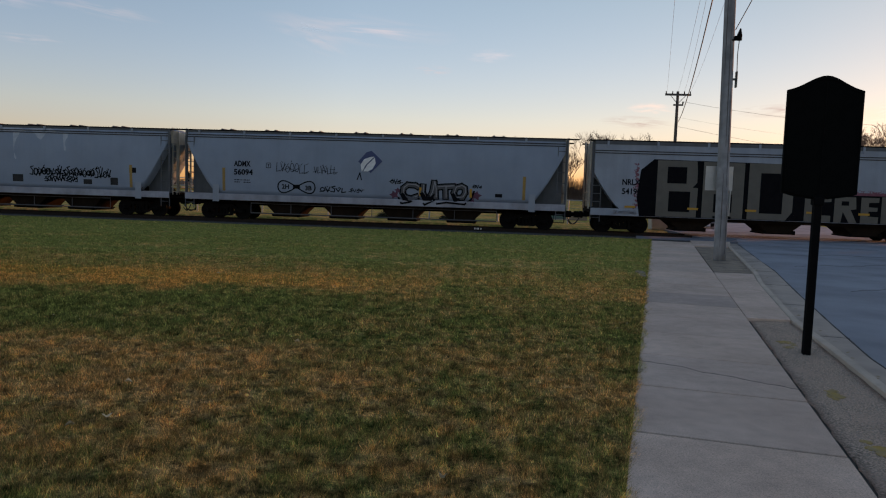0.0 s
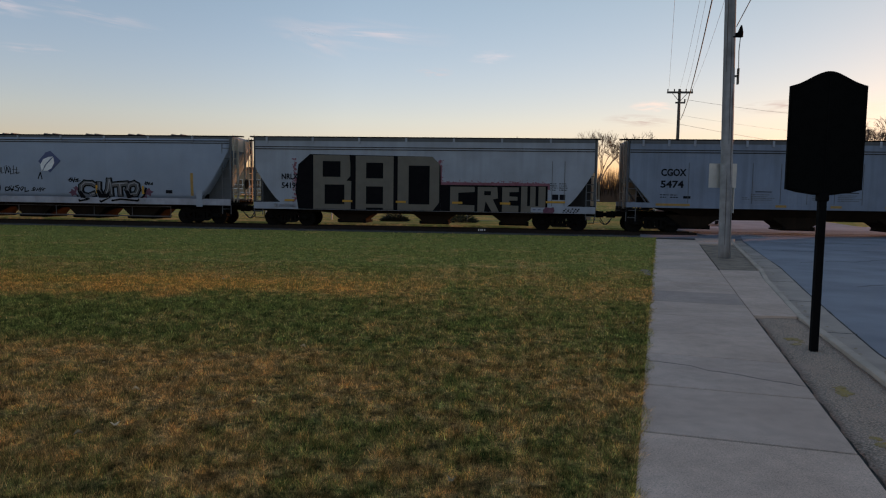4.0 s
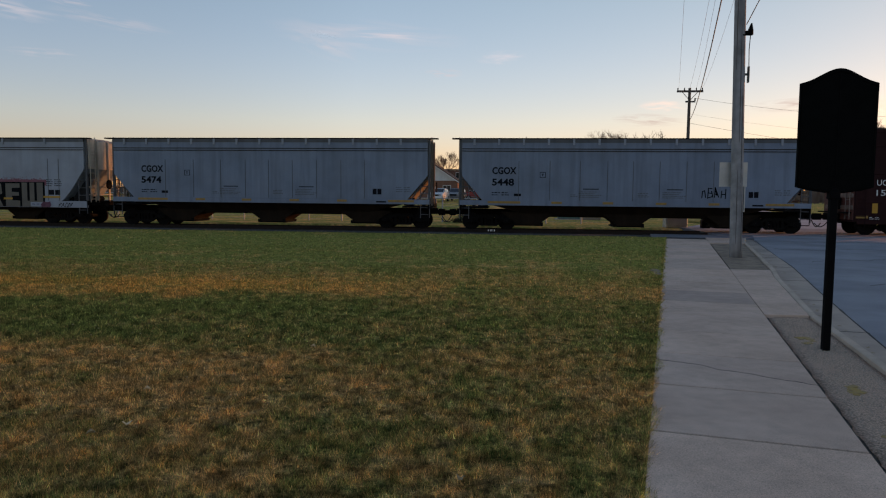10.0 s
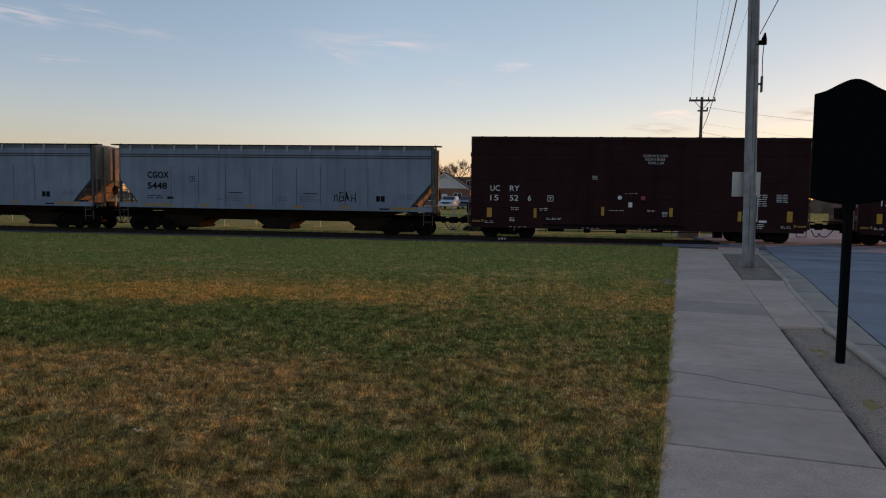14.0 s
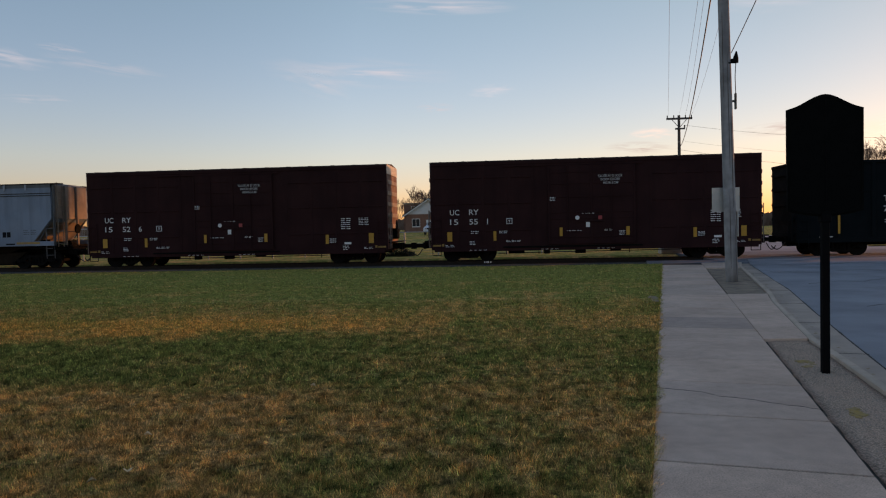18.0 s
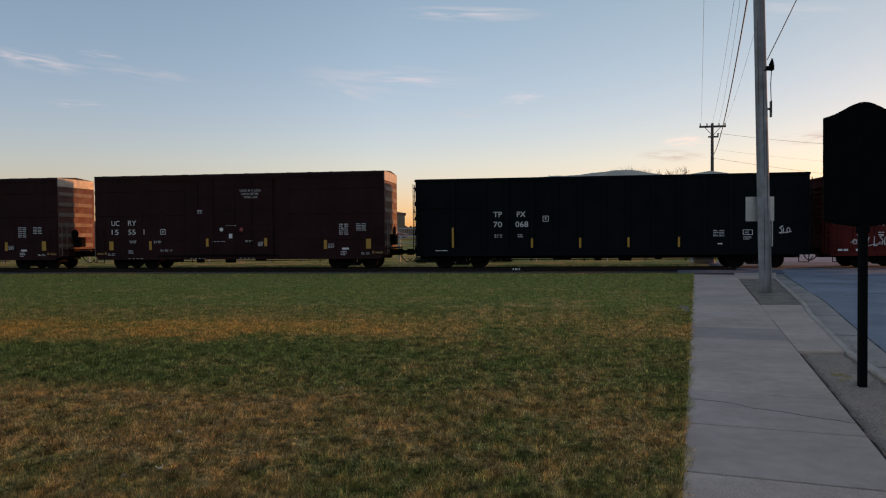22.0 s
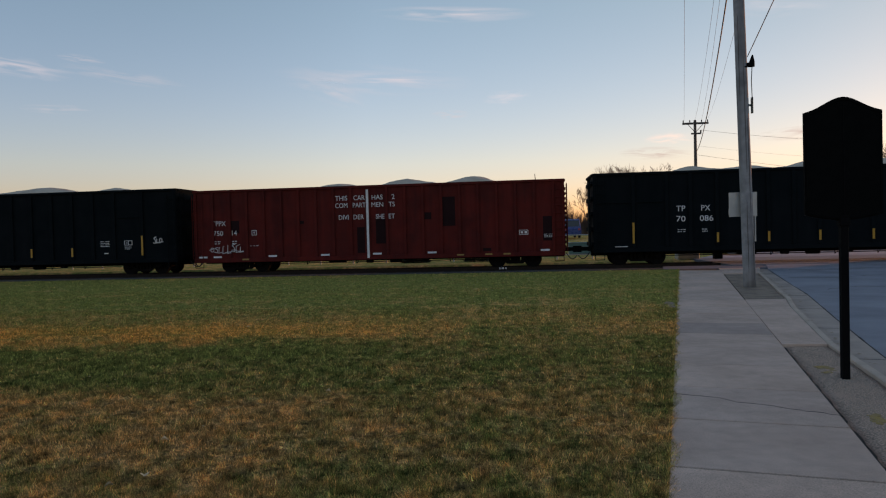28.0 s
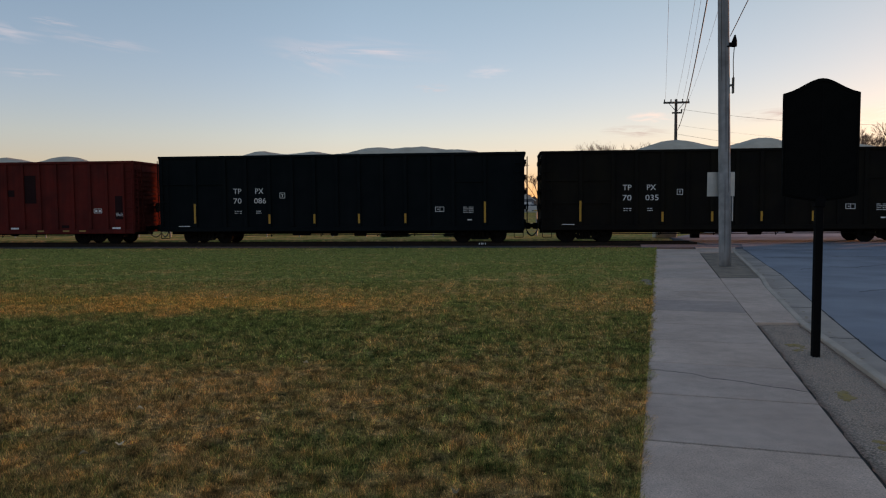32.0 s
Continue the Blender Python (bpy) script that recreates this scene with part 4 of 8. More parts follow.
        box(bm, min(e - s * 0.12, e), max(e - s * 0.12, e), -1.56, 1.56, 0.98, 1.24, bevel=0.01)
        part("end_platform", bm, M["under"], car)
        # slope sheet over the platform, running down and inwards
        bm = bmesh.new()
        z1 = 0.98 if bulge or cut_curve else zs - 0.02
        x0, x1 = s * (B - 0.03), s * (B - cut_run * (cut_top - z1) / (cut_top - zs))
        prism(bm, [(x0, cut_top + 0.05), (x0, cut_top - 0.03), (x1, z1 - 0.03), (x1, z1 + 0.05)], "y", -1.52, 1.52)
        part("slope_sheet", bm, M["slope_side"] if bulge or cut_curve else M["end_grime_shade"], car, "slope sheet over the end platform, shade in its colour")
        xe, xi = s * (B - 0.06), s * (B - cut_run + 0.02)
        # made-up dark sheet: stands for the shade and stops the view through
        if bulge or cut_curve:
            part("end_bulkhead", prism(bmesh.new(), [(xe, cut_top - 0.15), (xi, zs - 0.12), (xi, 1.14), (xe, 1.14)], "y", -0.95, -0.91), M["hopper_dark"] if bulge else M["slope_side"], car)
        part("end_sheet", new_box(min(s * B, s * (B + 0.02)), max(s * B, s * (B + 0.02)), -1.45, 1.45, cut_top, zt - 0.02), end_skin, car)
        # corner posts from platform to roof, braces
        for y in (-1.46, 1.46) if cut_curve else (-1.46,):
            part("corner_post", new_box(min(e - s * 0.10, e), max(e - s * 0.10, e), y - 0.05, y + 0.05, 1.13, zt + 0.04), M["hopper_dark"], car)
        for y in (-0.5, 0.5):
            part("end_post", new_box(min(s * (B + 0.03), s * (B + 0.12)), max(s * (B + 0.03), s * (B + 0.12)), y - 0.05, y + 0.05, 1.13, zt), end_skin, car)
        for y in (-1.46, 1.46):
            part("brace", tube(bmesh.new(), (s * (B - cut_run), y, 1.2), (s * (B - 0.06), y, cut_top - 0.05), 0.035, 6), M["hopper_dark"], car)
        part("ladder", ladder(bmesh.new(), s * (B - 0.35), s * (B + 0.10), 0.55, cut_top + 0.35, -1.54, 7), M["hopper_dark"], car)
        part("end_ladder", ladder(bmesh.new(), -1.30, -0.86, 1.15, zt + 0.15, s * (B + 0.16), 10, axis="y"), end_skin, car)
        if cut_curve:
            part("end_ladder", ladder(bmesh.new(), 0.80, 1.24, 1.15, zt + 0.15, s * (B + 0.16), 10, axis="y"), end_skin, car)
        for z in (1.55, 1.95):
            part("handrail", tube(bmesh.new(), (e - s * 0.04, -1.46, z), (e - s * 0.04, 1.46 if cut_curve else 0.6, z), 0.02, 6), end_skin, car)
        bm = bmesh.new()
        box(bm, min(i, i + s * 0.5), max(i, i + s * 0.5), -1.1, -0.6, 1.15, 1.55, bevel=0.03)
        part("brake_valve", bm, M["under"], car)
        part("air_tank", tube(bmesh.new(), (i + s * 0.8, 0.5, 1.3), (i + s * 0.8, 1.1, 1.3), 0.17, 12), M["under"], car)
        # stirrup step
        bm = bmesh.new()
        for xx in (B - 0.45, B + 0.05):
            tube(bm, (s * xx, -1.56, 1.25), (s * xx, -1.56, 0.42), 0.018, 6)
        tube(bm, (s * (B - 0.45), -1.56, 0.42), (s * (B + 0.05), -1.56, 0.42), 0.018, 6)
        part("stirrup", bm, M["under"], car)
    if brake_end:
        bm = bmesh.new()
        tube(bm, (-B + 0.50, -1.05, 1.98), (-B + 1.05, -1.05, 1.98), 0.19, 14)
        tube(bm, (-B + 0.55, -0.70, 1.50), (-B + 1.10, -0.70, 1.50), 0.24, 14)
        part("air_tank", bm, M["under"], car)
        bm = bmesh.new()
        box(bm, -B + 0.60, -B + 0.95, -1.30, -0.95, 1.35, 1.75, bevel=0.04)
        box(bm, -B + 0.52, -B + 0.58, -1.34, -1.28, 1.13, 2.2)
        tube(bm, (-B + 0.55, -1.30, 2.15), (-B + 1.05, -1.30, 1.55), 0.025, 6)
        tube(bm, (-B + 0.95, -1.25, 1.70), (-B + 1.10, -1.25, 1.16), 0.02, 6)
        part("brake_valve", bm, M["under"], car)
    part("brake_wheel", tube(bmesh.new(), (B + 0.22, 0.25, 2.1), (B + 0.26, 0.25, 2.1), 0.26, 18), M["under"], car)
    running_gear(car, gear, place, H - 0.15)
    TRAIN.append((car, place))
    return car


def leaf_logo(car, x, z, y):
    """A tilted blue square with a pale leaf on it."""
    q = 0.60
    part("emblem", prism(bmesh.new(), [(x - q * 1.02, z + 0.03), (x - q * 0.35, z + q * 0.82), (x + 0.04, z + q * 0.95), (x + q, z + 0.07), (x + 0.02, z - q * 0.88), (x - q * 0.5, z - q * 0.48)], "y", y - 0.024, y + 0.01), M["navy"], car, "dark blue emblem with a pale leaf")
    for half in ([(-30, -36), (-35, -8), (-22, 14), (2, 23), (19, 25), (2, 9), (-15, -9)], [(-23, -34), (-10, -10), (6, 6), (21, 22), (25, -2), (13, -24), (-6, -34)]):
        pts = [(x - 0.05 + 0.0125 * p, z - 0.03 + 0.0125 * q) for p, q in half]
        part("leaf_shape", prism(bmesh.new(), pts, "y", y - 0.032, y), M["white_text"], car)


def small_prints(car, x, z, y=-1.60, mat=None):
    bars(car, x, x + 0.95, z, z + 0.22, 2, mat or M["black_text"], y, 2, 3)


def hug(car):
    """Lays paint and marks against the round side."""
    for ob in car.children:
        if ob.name.split(".")[0] in ("lettering", "tag", "small_print", "stencil_box", "emblem", "leaf_shape", "stencil_panel", "reflector", "sprayed_letter", "sprayed_outline", "sprayed_glow", "stain"):
            for v in ob.data.vertices:
                if v.co.z > 1.3:
                    v.co.y += 1.60 - side_half(v.co.z, 1.30, 4.41, 0.10)


# two round-sided pale hoppers
ADM = dict(bulge=0.10, over=0.66, cut_top=3.78, cut_run=1.55, cut_curve=True, sill=(0.98, 1.30), top=4.41, outlets=(-4.5, -1.5, 1.5, 4.5), gear=7.75, brackets=2.35, band=4.10, under=0.86, sill_mat=M["sill_white"], tie_pipe=True)
for place, first in ((-65.5, True), (-45.5, False)):
    car = hopper(place, 19.8, "pale grey round-sided covered hopper with sprayed tags", M["hopper_pale"], M["end_tan"], **ADM)
    yb = -1.602
    for s in (-1, 1):
        plate(car, s * 7.55 - 0.07, s * 7.55 + 0.07, 1.45, 2.6, M["dull_yellow"], yb, "reflector", "yellow reflector strip", t=0.02)
        plate(car, s * 7.95 - 0.16, s * 7.95 + 0.16, 0.9, 1.75, M["hopper_white"], -1.62, "placard_board", "pale placard board")
    if first:
        scribble(car, 2.1, 6.5, 1.86, 2.42, M["spray_black"], 11, 20, 0.026, yb, label="black sprayed tag")
        scribble(car, 2.9, 4.7, 1.62, 1.95, M["spray_black"], 12, 11, 0.024, yb)
        scribble(car, 2.3, 5.6, 1.95, 2.30, M["spray_black"], 13, 14, 0.018, yb)
        plate(car, 7.47, 7.83, 2.2, 2.46, M["black_text"], yb, "stencil_panel")
        plate(car, 6.45, 6.85, 1.55, 1.92, M["slope_side"], yb, "stencil_panel")
        plate(car, 5.0, 5.45, 1.55, 1.80, M["slope_side"], yb, "stencil_panel")
        plate(car, 1.15, 1.72, 1.58, 1.95, M["slope_side"], yb, "stencil_panel")
        for p, top_, foot_, w in ((1.32, 4.10, 2.7, 0.16), (4.0, 4.10, 3.2, 0.13), (0.2, 4.10, 3.5, 0.2), (2.6, 4.1, 3.75, 0.3)):
            drip = [(p - w, top_), (p + w * 1.2, top_), (p + w * 0.8, (top_ + foot_) / 2), (p + w * 0.3, foot_), (p - w * 0.3, foot_ + 0.1), (p - w * 0.7, (top_ + foot_) / 2 + 0.1)]
            part("stain", prism(bmesh.new(), drip, "y", yb - 0.003, yb + 0.004), M["wash"], car, "pale run of spilled lading down the side")
        for p, w in ((0.9, 1.1), (2.7, 0.9)):
            part("stain", prism(bmesh.new(), [(p - w * 0.5, 4.16), (p + w * 0.9, 4.16), (p + w * 0.6, 4.34), (p - w * 0.8, 4.34)], "y", yb - 0.003, yb + 0.004), M["wash"], car)
        hug(car)
        continue
    lettering(car, "ADMX", -7.02, 2.70, 0.27, M["black_text"], yb, width=0.86)
    lettering(car, "56094", -7.02, 2.28, 0.27, M["black_text"], yb, width=0.98)
    small_prints(car, -7.0, 1.85, yb)
    frame_mark(car, -5.24, 2.78, 0.13, M["black_text"], yb)
    scribble(car, -4.85, -3.2, 2.42, 2.98, M["spray_black"], 5, 7, 0.013, yb, label="thin black sprayed tag")
    scribble(car, -2.9, -1.75, 2.42, 2.9, M["spray_black"], 6, 7, 0.013, yb)
    leaf_logo(car, -0.06, 3.08, yb)
    bm = stroke(bmesh.new(), [(-0.72, 2.2), (-0.58, 2.55), (-0.50, 2.2)], 0.025, yb)
    part("tag", bm, M["spray_black"], car)
    bm = bmesh.new()
    stroke(bm, [(-3.8 + 0.95 * math.sin(2 * math.pi * k / 40), 1.74 + 0.30 * math.sin(4 * math.pi * k / 40)) for k in range(41)], 0.03, yb)
    box(bm, -3.98, -3.62, yb - 0.008, yb, 1.66, 1.86)
    part("tag", bm, M["spray_black"], car, "black figure-eight tag with letters in its loops")
    lettering(car, "2H", -4.55, 1.64, 0.22, M["spray_black"], yb, "tag")
    lettering(car, "3B", -3.35, 1.60, 0.22, M["spray_black"], yb, "tag")
    scribble(car, -2.6, -1.25, 1.52, 1.86, M["spray_black"], 8, 5, 0.025, yb)
    scribble(car, -1.1, -0.4, 1.55, 1.8, M["spray_black"], 9, 4, 0.015, yb)
    # large sprayed piece: pink splashes, dark outlines, silver letters with a pale edge
    for k, (px, pz, rad) in enumerate(((1.16, 1.52, 0.26), (1.34, 1.74, 0.18), (5.22, 1.60, 0.30), (5.02, 1.30, 0.20), (4.15, 2.10, 0.14), (2.42, 1.95, 0.12))):
        star = [(px + rad * (1.0 if j % 2 else 0.55) * math.cos(j * 0.628 + k), pz + rad * (0.8 if j % 2 else 0.45) * math.sin(j * 0.628 + k)) for j in range(10)]
        part("sprayed_glow", prism(bmesh.new(), star, "y", yb - 0.010, yb - 0.001), M["spray_plum"], car, "dark pink sprayed splash")
    letters = ([(2.35, 1.93), (2.21, 2.01), (1.83, 2.03), (1.62, 1.86), (1.59, 1.62), (1.71, 1.42), (2.01, 1.36), (2.30, 1.47)],
               [(2.60, 2.02), (2.58, 1.70), (2.70, 1.44), (2.93, 1.44), (3.05, 1.70), (3.14, 2.20), (3.22, 1.86), (3.23, 1.44)],
               [(3.30, 1.95), (3.66, 1.99), (4.10, 2.02), (3.70, 1.97), (3.72, 1.44)],
               [(4.49, 2.04), (4.21, 1.96), (4.12, 1.70), (4.23, 1.44), (4.56, 1.49), (4.68, 1.72), (4.65, 1.96), (4.49, 2.04)])
    for k, line in enumerate(letters):
        part("sprayed_outline", stroke(bmesh.new(), line, 0.165, yb - 0.004 * k, 0.018), M["spray_black"], car)
        part("sprayed_letter", stroke(bmesh.new(), line, 0.100, yb - 0.020 - 0.004 * k, 0.012), M["spray_silver"], car, "silver sprayed letter with a dark outline")
        part("sprayed_letter", stroke(bmesh.new(), [(p + 0.03, q + 0.035) for p, q in line], 0.022, yb - 0.034 - 0.004 * k, 0.008), M["spray_pale"], car, "pale highlight along the letter")
    under_line = [(1.38, 1.38), (1.53, 1.10), (1.90, 1.17), (2.37, 1.34), (2.70, 1.07), (3.16, 1.32), (3.31, 1.14), (3.77, 1.22), (4.66, 1.15), (4.98, 1.40), (5.12, 1.80)]
    part("sprayed_outline", stroke(bmesh.new(), under_line, 0.045, -1.625), M["spray_black"], car)
    for x in (2.41, 4.90):
        plate(car, x, x + 0.11, 1.50, 1.92, M["yellow"], yb - 0.030, "reflector")
    scribble(car, 0.95, 1.5, 2.05, 2.3, M["spray_black"], 21, 3, 0.02, yb)
    scribble(car, 5.05, 5.5, 1.95, 2.15, M["spray_black"], 22, 3, 0.02, yb)
    plate(car, 6.15, 6.5, 1.55, 1.72, M["black_text"], yb, "stencil_panel")
    hug(car)

# hopper with the large sprayed letters
SEAMS = [-5.4, -3.9, -2.45, -1.15, 0.06, 1.3, 2.55, 3.8, 5.0]
car = hopper(-26.2, 18.0, "off-white covered hopper with huge tan and black sprayed letters", M["hopper_white"], M["end_tan"], cut_top=2.90, cut_run=1.28, inset=0.59, over=0.28, sill=(0.86, 1.20), top=4.40, gear=6.9,
             brackets=2.35, band=3.84, cut_curve=True, outlets=(-3.6, 0.6, 4.6), under=0.70, seams=[6.4, 7.0])
y = -1.625
lettering(car, "NRLX", -7.06, 2.36, 0.27, M["black_text"], -1.60, width=0.85)
lettering(car, "54190", -7.06, 1.92, 0.27, M["black_text"], -1.60, width=0.9)


def poly(pts, mat, depth, name="sprayed_letter", label="", yy=-1.60):
    return part(name, prism(bmesh.new(), pts, "y", yy - depth, yy + 0.005), mat, car, label)


def rect(x0, x1, z0, z1, mat, depth, name="sprayed_letter", label="", yy=-1.60):
    return part(name, new_box(x0, x1, yy - depth, yy + 0.005, z0, z1), mat, car, label)


bm = bmesh.new()
rr_ = random.Random(3)
for k in range(420):
    a = rr_.random()
    far = abs(rr_.gauss(0, 0.14))
    if k < 220:
        px, pz = 0.95 + a * 5.3, 2.20 + far
    elif k < 330:
        px, pz = 0.86 + far, 2.2 + a * 1.2
    else:
        px, pz = -6.32 - far, 1.2 + a * 2.2
    w = rr_.uniform(0.015, 0.06) * (1.3 - min(far * 4, 1))
    prism(bm, [(px + w * math.cos(j * 1.25 + a), pz + w * math.sin(j * 1.25 + a)) for j in range(5)], "y", -1.604 - 0.0004 * (k % 9), -1.59)
box(bm, 0.9, 6.3, -1.6035, -1.59, 2.0, 2.31)
box(bm, 0.6, 1.02, -1.6032, -1.59, 1.6, 3.15)
tagged(part("sprayed_glow", bm, M["spray_pink"], car, "ragged pink sprayed edge round the letters"), kind="stuff")
# black ground of the three tall letters
poly([(-6.2, 0.88), (-6.35, 1.8), (-6.2, 3.1), (-5.6, 3.62), (0.55, 3.55), (0.95, 3.1), (0.98, 2.1), (0.98, 0.88)], M["spray_black"], 0.016, "sprayed_ground", "black sprayed ground")
DZ = 0.02
for x0, x1 in ((-5.43, -3.55), (-3.28, -1.38), (-1.17, 0.9)):
    if x0 < -5:
        body_ = [(x0, 0.90), (x0, 3.58), (x1 - 0.05, 3.58), (x1, 3.1), (x1, 2.55), (x1 - 0.2, 2.32), (x1 + 0.05, 2.3), (x1 + 0.02, 0.90)]
    elif x0 < -2:
        body_ = [(x0, 0.90), (x0, 3.56), (x1, 3.54), (x1, 0.90)]
    else:
        body_ = [(x0, 0.90), (x0, 3.55), (x1 - 0.35, 3.55), (x1, 3.2), (x1, 1.3), (x1 - 0.3, 0.90)]
    poly(body_, M["tan"], DZ, label="tall tan sprayed letter")
for a in ((-4.95, -4.05, 2.5, 3.28), (-4.85, -3.85, 1.15, 2.12), (-2.75, -1.9, 2.45, 3.22), (-2.75, -1.9, 1.18, 2.05), (-0.62, 0.42, 1.20, 3.10)):
    rect(*a, M["spray_black"], 0.026, "letter_gap", "black gap in the letter")
rect(-2.75, -1.9, 0.90, 1.0, M["spray_black"], 0.026, "letter_gap")
# the four short letters
rect(0.982, 6.2, 0.88, 2.18, M["spray_black"], 0.016, "sprayed_ground")
C_ = [(1.45, 0.89), (1.45, 2.1), (2.65, 2.1), (2.65, 1.85), (1.85, 1.80), (1.85, 1.22), (2.65, 1.2), (2.65, 0.89)]
R_ = [(2.8, 0.89), (2.8, 2.1), (3.75, 2.1), (3.8, 1.55), (3.55, 1.5), (3.85, 0.89), (3.5, 0.89), (3.2, 1.4), (3.12, 0.89)]
E_ = [(4.0, 0.89), (4.0, 2.1), (4.8, 2.1), (4.8, 1.88), (4.35, 1.86), (4.35, 1.66), (4.75, 1.64), (4.75, 1.46), (4.35, 1.45), (4.35, 1.22), (4.8, 1.2), (4.8, 0.89)]
for sh in (C_, R_, E_):
    poly(sh, M["tan"], 0.020, label="short tan sprayed letter")
rect(3.12, 3.45, 1.7, 1.9, M["spray_black"], 0.026, "letter_gap")
for x0, x1 in ((4.92, 5.22), (5.36, 5.62), (5.76, 6.10)):
    rect(x0, x1, 1.00, 2.15, M["tan"], 0.020)
rect(4.92, 6.10, 0.89, 1.20, M["tan"], 0.0205)
for x in (-6.9, -3.95, -1.25, 1.55, 3.9):
    plate(car, x, x + 0.5, 1.26, 1.36, M["yellow"], -1.632, "reflector")
rect(6.12, 7.05, 1.36, 1.46, M["yellow"], 0.02, "reflector")
rect(6.42, 6.72, 1.52, 1.78, M["black_text"], 0.008, "stencil_panel")
rect(6.78, 7.05, 1.52, 1.78, M["black_text"], 0.008, "stencil_panel")
bars(car, 6.3, 7.2, 1.95, 2.35, 4, M["black_text"], -1.60, 2, 7)
rect(5.40, 6.60, 0.90, 1.14, M["hopper_white"], 0.032, "painted_patch", "white patch with small marks")
bars(car, 5.5, 5.98, 0.98, 1.08, 1, M["navy"], -1.634, 2, 8)
# sprayed blot and dark spots along the sill
poly([(6.02, 0.87), (5.98, 1.02), (6.12, 1.16), (6.35, 1.13), (6.50, 1.17), (6.56, 0.98), (6.48, 0.87)], M["spray_plum"], 0.038, "sprayed_glow", "dark plum sprayed blot on the sill")
bm = bmesh.new()
for k in range(15):
    px, pz, w = 6.98 + 0.052 * k + rr_.uniform(-0.02, 0.02), 0.93 + 0.075 * (k % 3) + rr_.uniform(-0.015, 0.015), rr_.uniform(0.022, 0.042)
    prism(bm, [(px + 1.3 * w * math.cos(j * 0.9), pz + w * math.sin(j * 0.9)) for j in range(7)], "y", -1.618, -1.60)
part("sprayed_spots", bm, M["spray_black"], car, "row of dark sprayed spots on the sill")
scribble(car, -7.45, -6.35, 0.93, 1.16, M["spray_pale"], 15, 8, 0.02, -1.614)

# two matching grey hoppers
for place, num in ((-7.95, "5474"), (10.10, "5448")):
    car = hopper(place, 17.75, "weathered grey covered hopper with black stencilled lettering", M["hopper_grey"], M["end_grey"], cut_top=2.64, cut_run=1.02, inset=0.70, over=0.50, brake_end=num == "5474", sill=(1.22, 1.46), gear=6.85,
                 brackets=1.2, band=3.84, outlets=(-4.9, 0.0, 4.9), under=0.66, seams=SEAMS)
    lettering(car, "CGOX", -6.69, 2.76, 0.32, M["black_text"], width=1.18)
    lettering(car, num, -6.70, 2.20, 0.32, M["black_text"], width=1.08)
    small_prints(car, -6.7, 1.68)
    frame_mark(car, -4.24, 2.72, 0.14, M["black_text"])
    plate(car, -5.62, -5.28, 1.68, 1.80, M["black_text"], name="stencil_panel")
    for x in (-1.9, 2.05):
        plate(car, x - 0.4, x + 0.35, 2.03, 2.07, M["black_text"], name="small_print")
        bars(car, x - 0.6, x + 0.6, 1.62, 1.96, 4, M["hopper_dark"], seed=5)
    bars(car, 0.3, 0.9, 1.66, 1.9, 3, M["hopper_dark"], seed=6)
    bars(car, -2.9, -2.5, 1.66, 1.8, 2, M["hopper_dark"], seed=6)
    plate(car, 5.42, 5.62, 1.70, 1.98, M["black_text"], name="stencil_panel")
    plate(car, 5.66, 5.86, 1.70, 1.98, M["black_text"], name="stencil_panel")
    bars(car, 6.6, 7.4, 1.8, 2.1, 3, M["hopper_dark"], cols=2, seed=9)
    for x, w in ((-6.9, 1.6), (-3.8, 0.5), (-1.35, 0.5), (1.15, 0.5), (3.6, 0.5), (6.2, 1.3)):
        plate(car, x, x + w, 1.32, 1.43, M["dull_yellow"], -1.613, "reflector", "dull yellow reflector")
    plate(car, 5.6, 6.1, 1.30, 1.37, M["black_text"], -1.613, "stencil_panel")
    if num == "5448":
        bm = bmesh.new()
        for line in ([(3.28, 1.68), (3.30, 1.98), (3.40, 2.02), (3.45, 1.70)], [(3.55, 1.66), (3.57, 2.14), (3.74, 2.12)], [(3.56, 1.92), (3.72, 1.90)], [(3.55, 1.68), (3.74, 1.74)],
                     [(3.72, 2.0), (3.78, 1.72)], [(3.86, 1.70), (3.88, 2.18), (4.05, 1.72)], [(3.90, 1.86), (4.00, 1.84)], [(3.90, 2.02), (3.97, 1.80)],
                     [(4.16, 1.68), (4.19, 2.02)], [(4.17, 1.84), (4.36, 1.86)], [(4.36, 1.66), (4.37, 2.10)]):
            stroke(bm, line, 0.022, -1.60)
        part("tag", bm, M["spray_black"], car, "black sprayed tag")


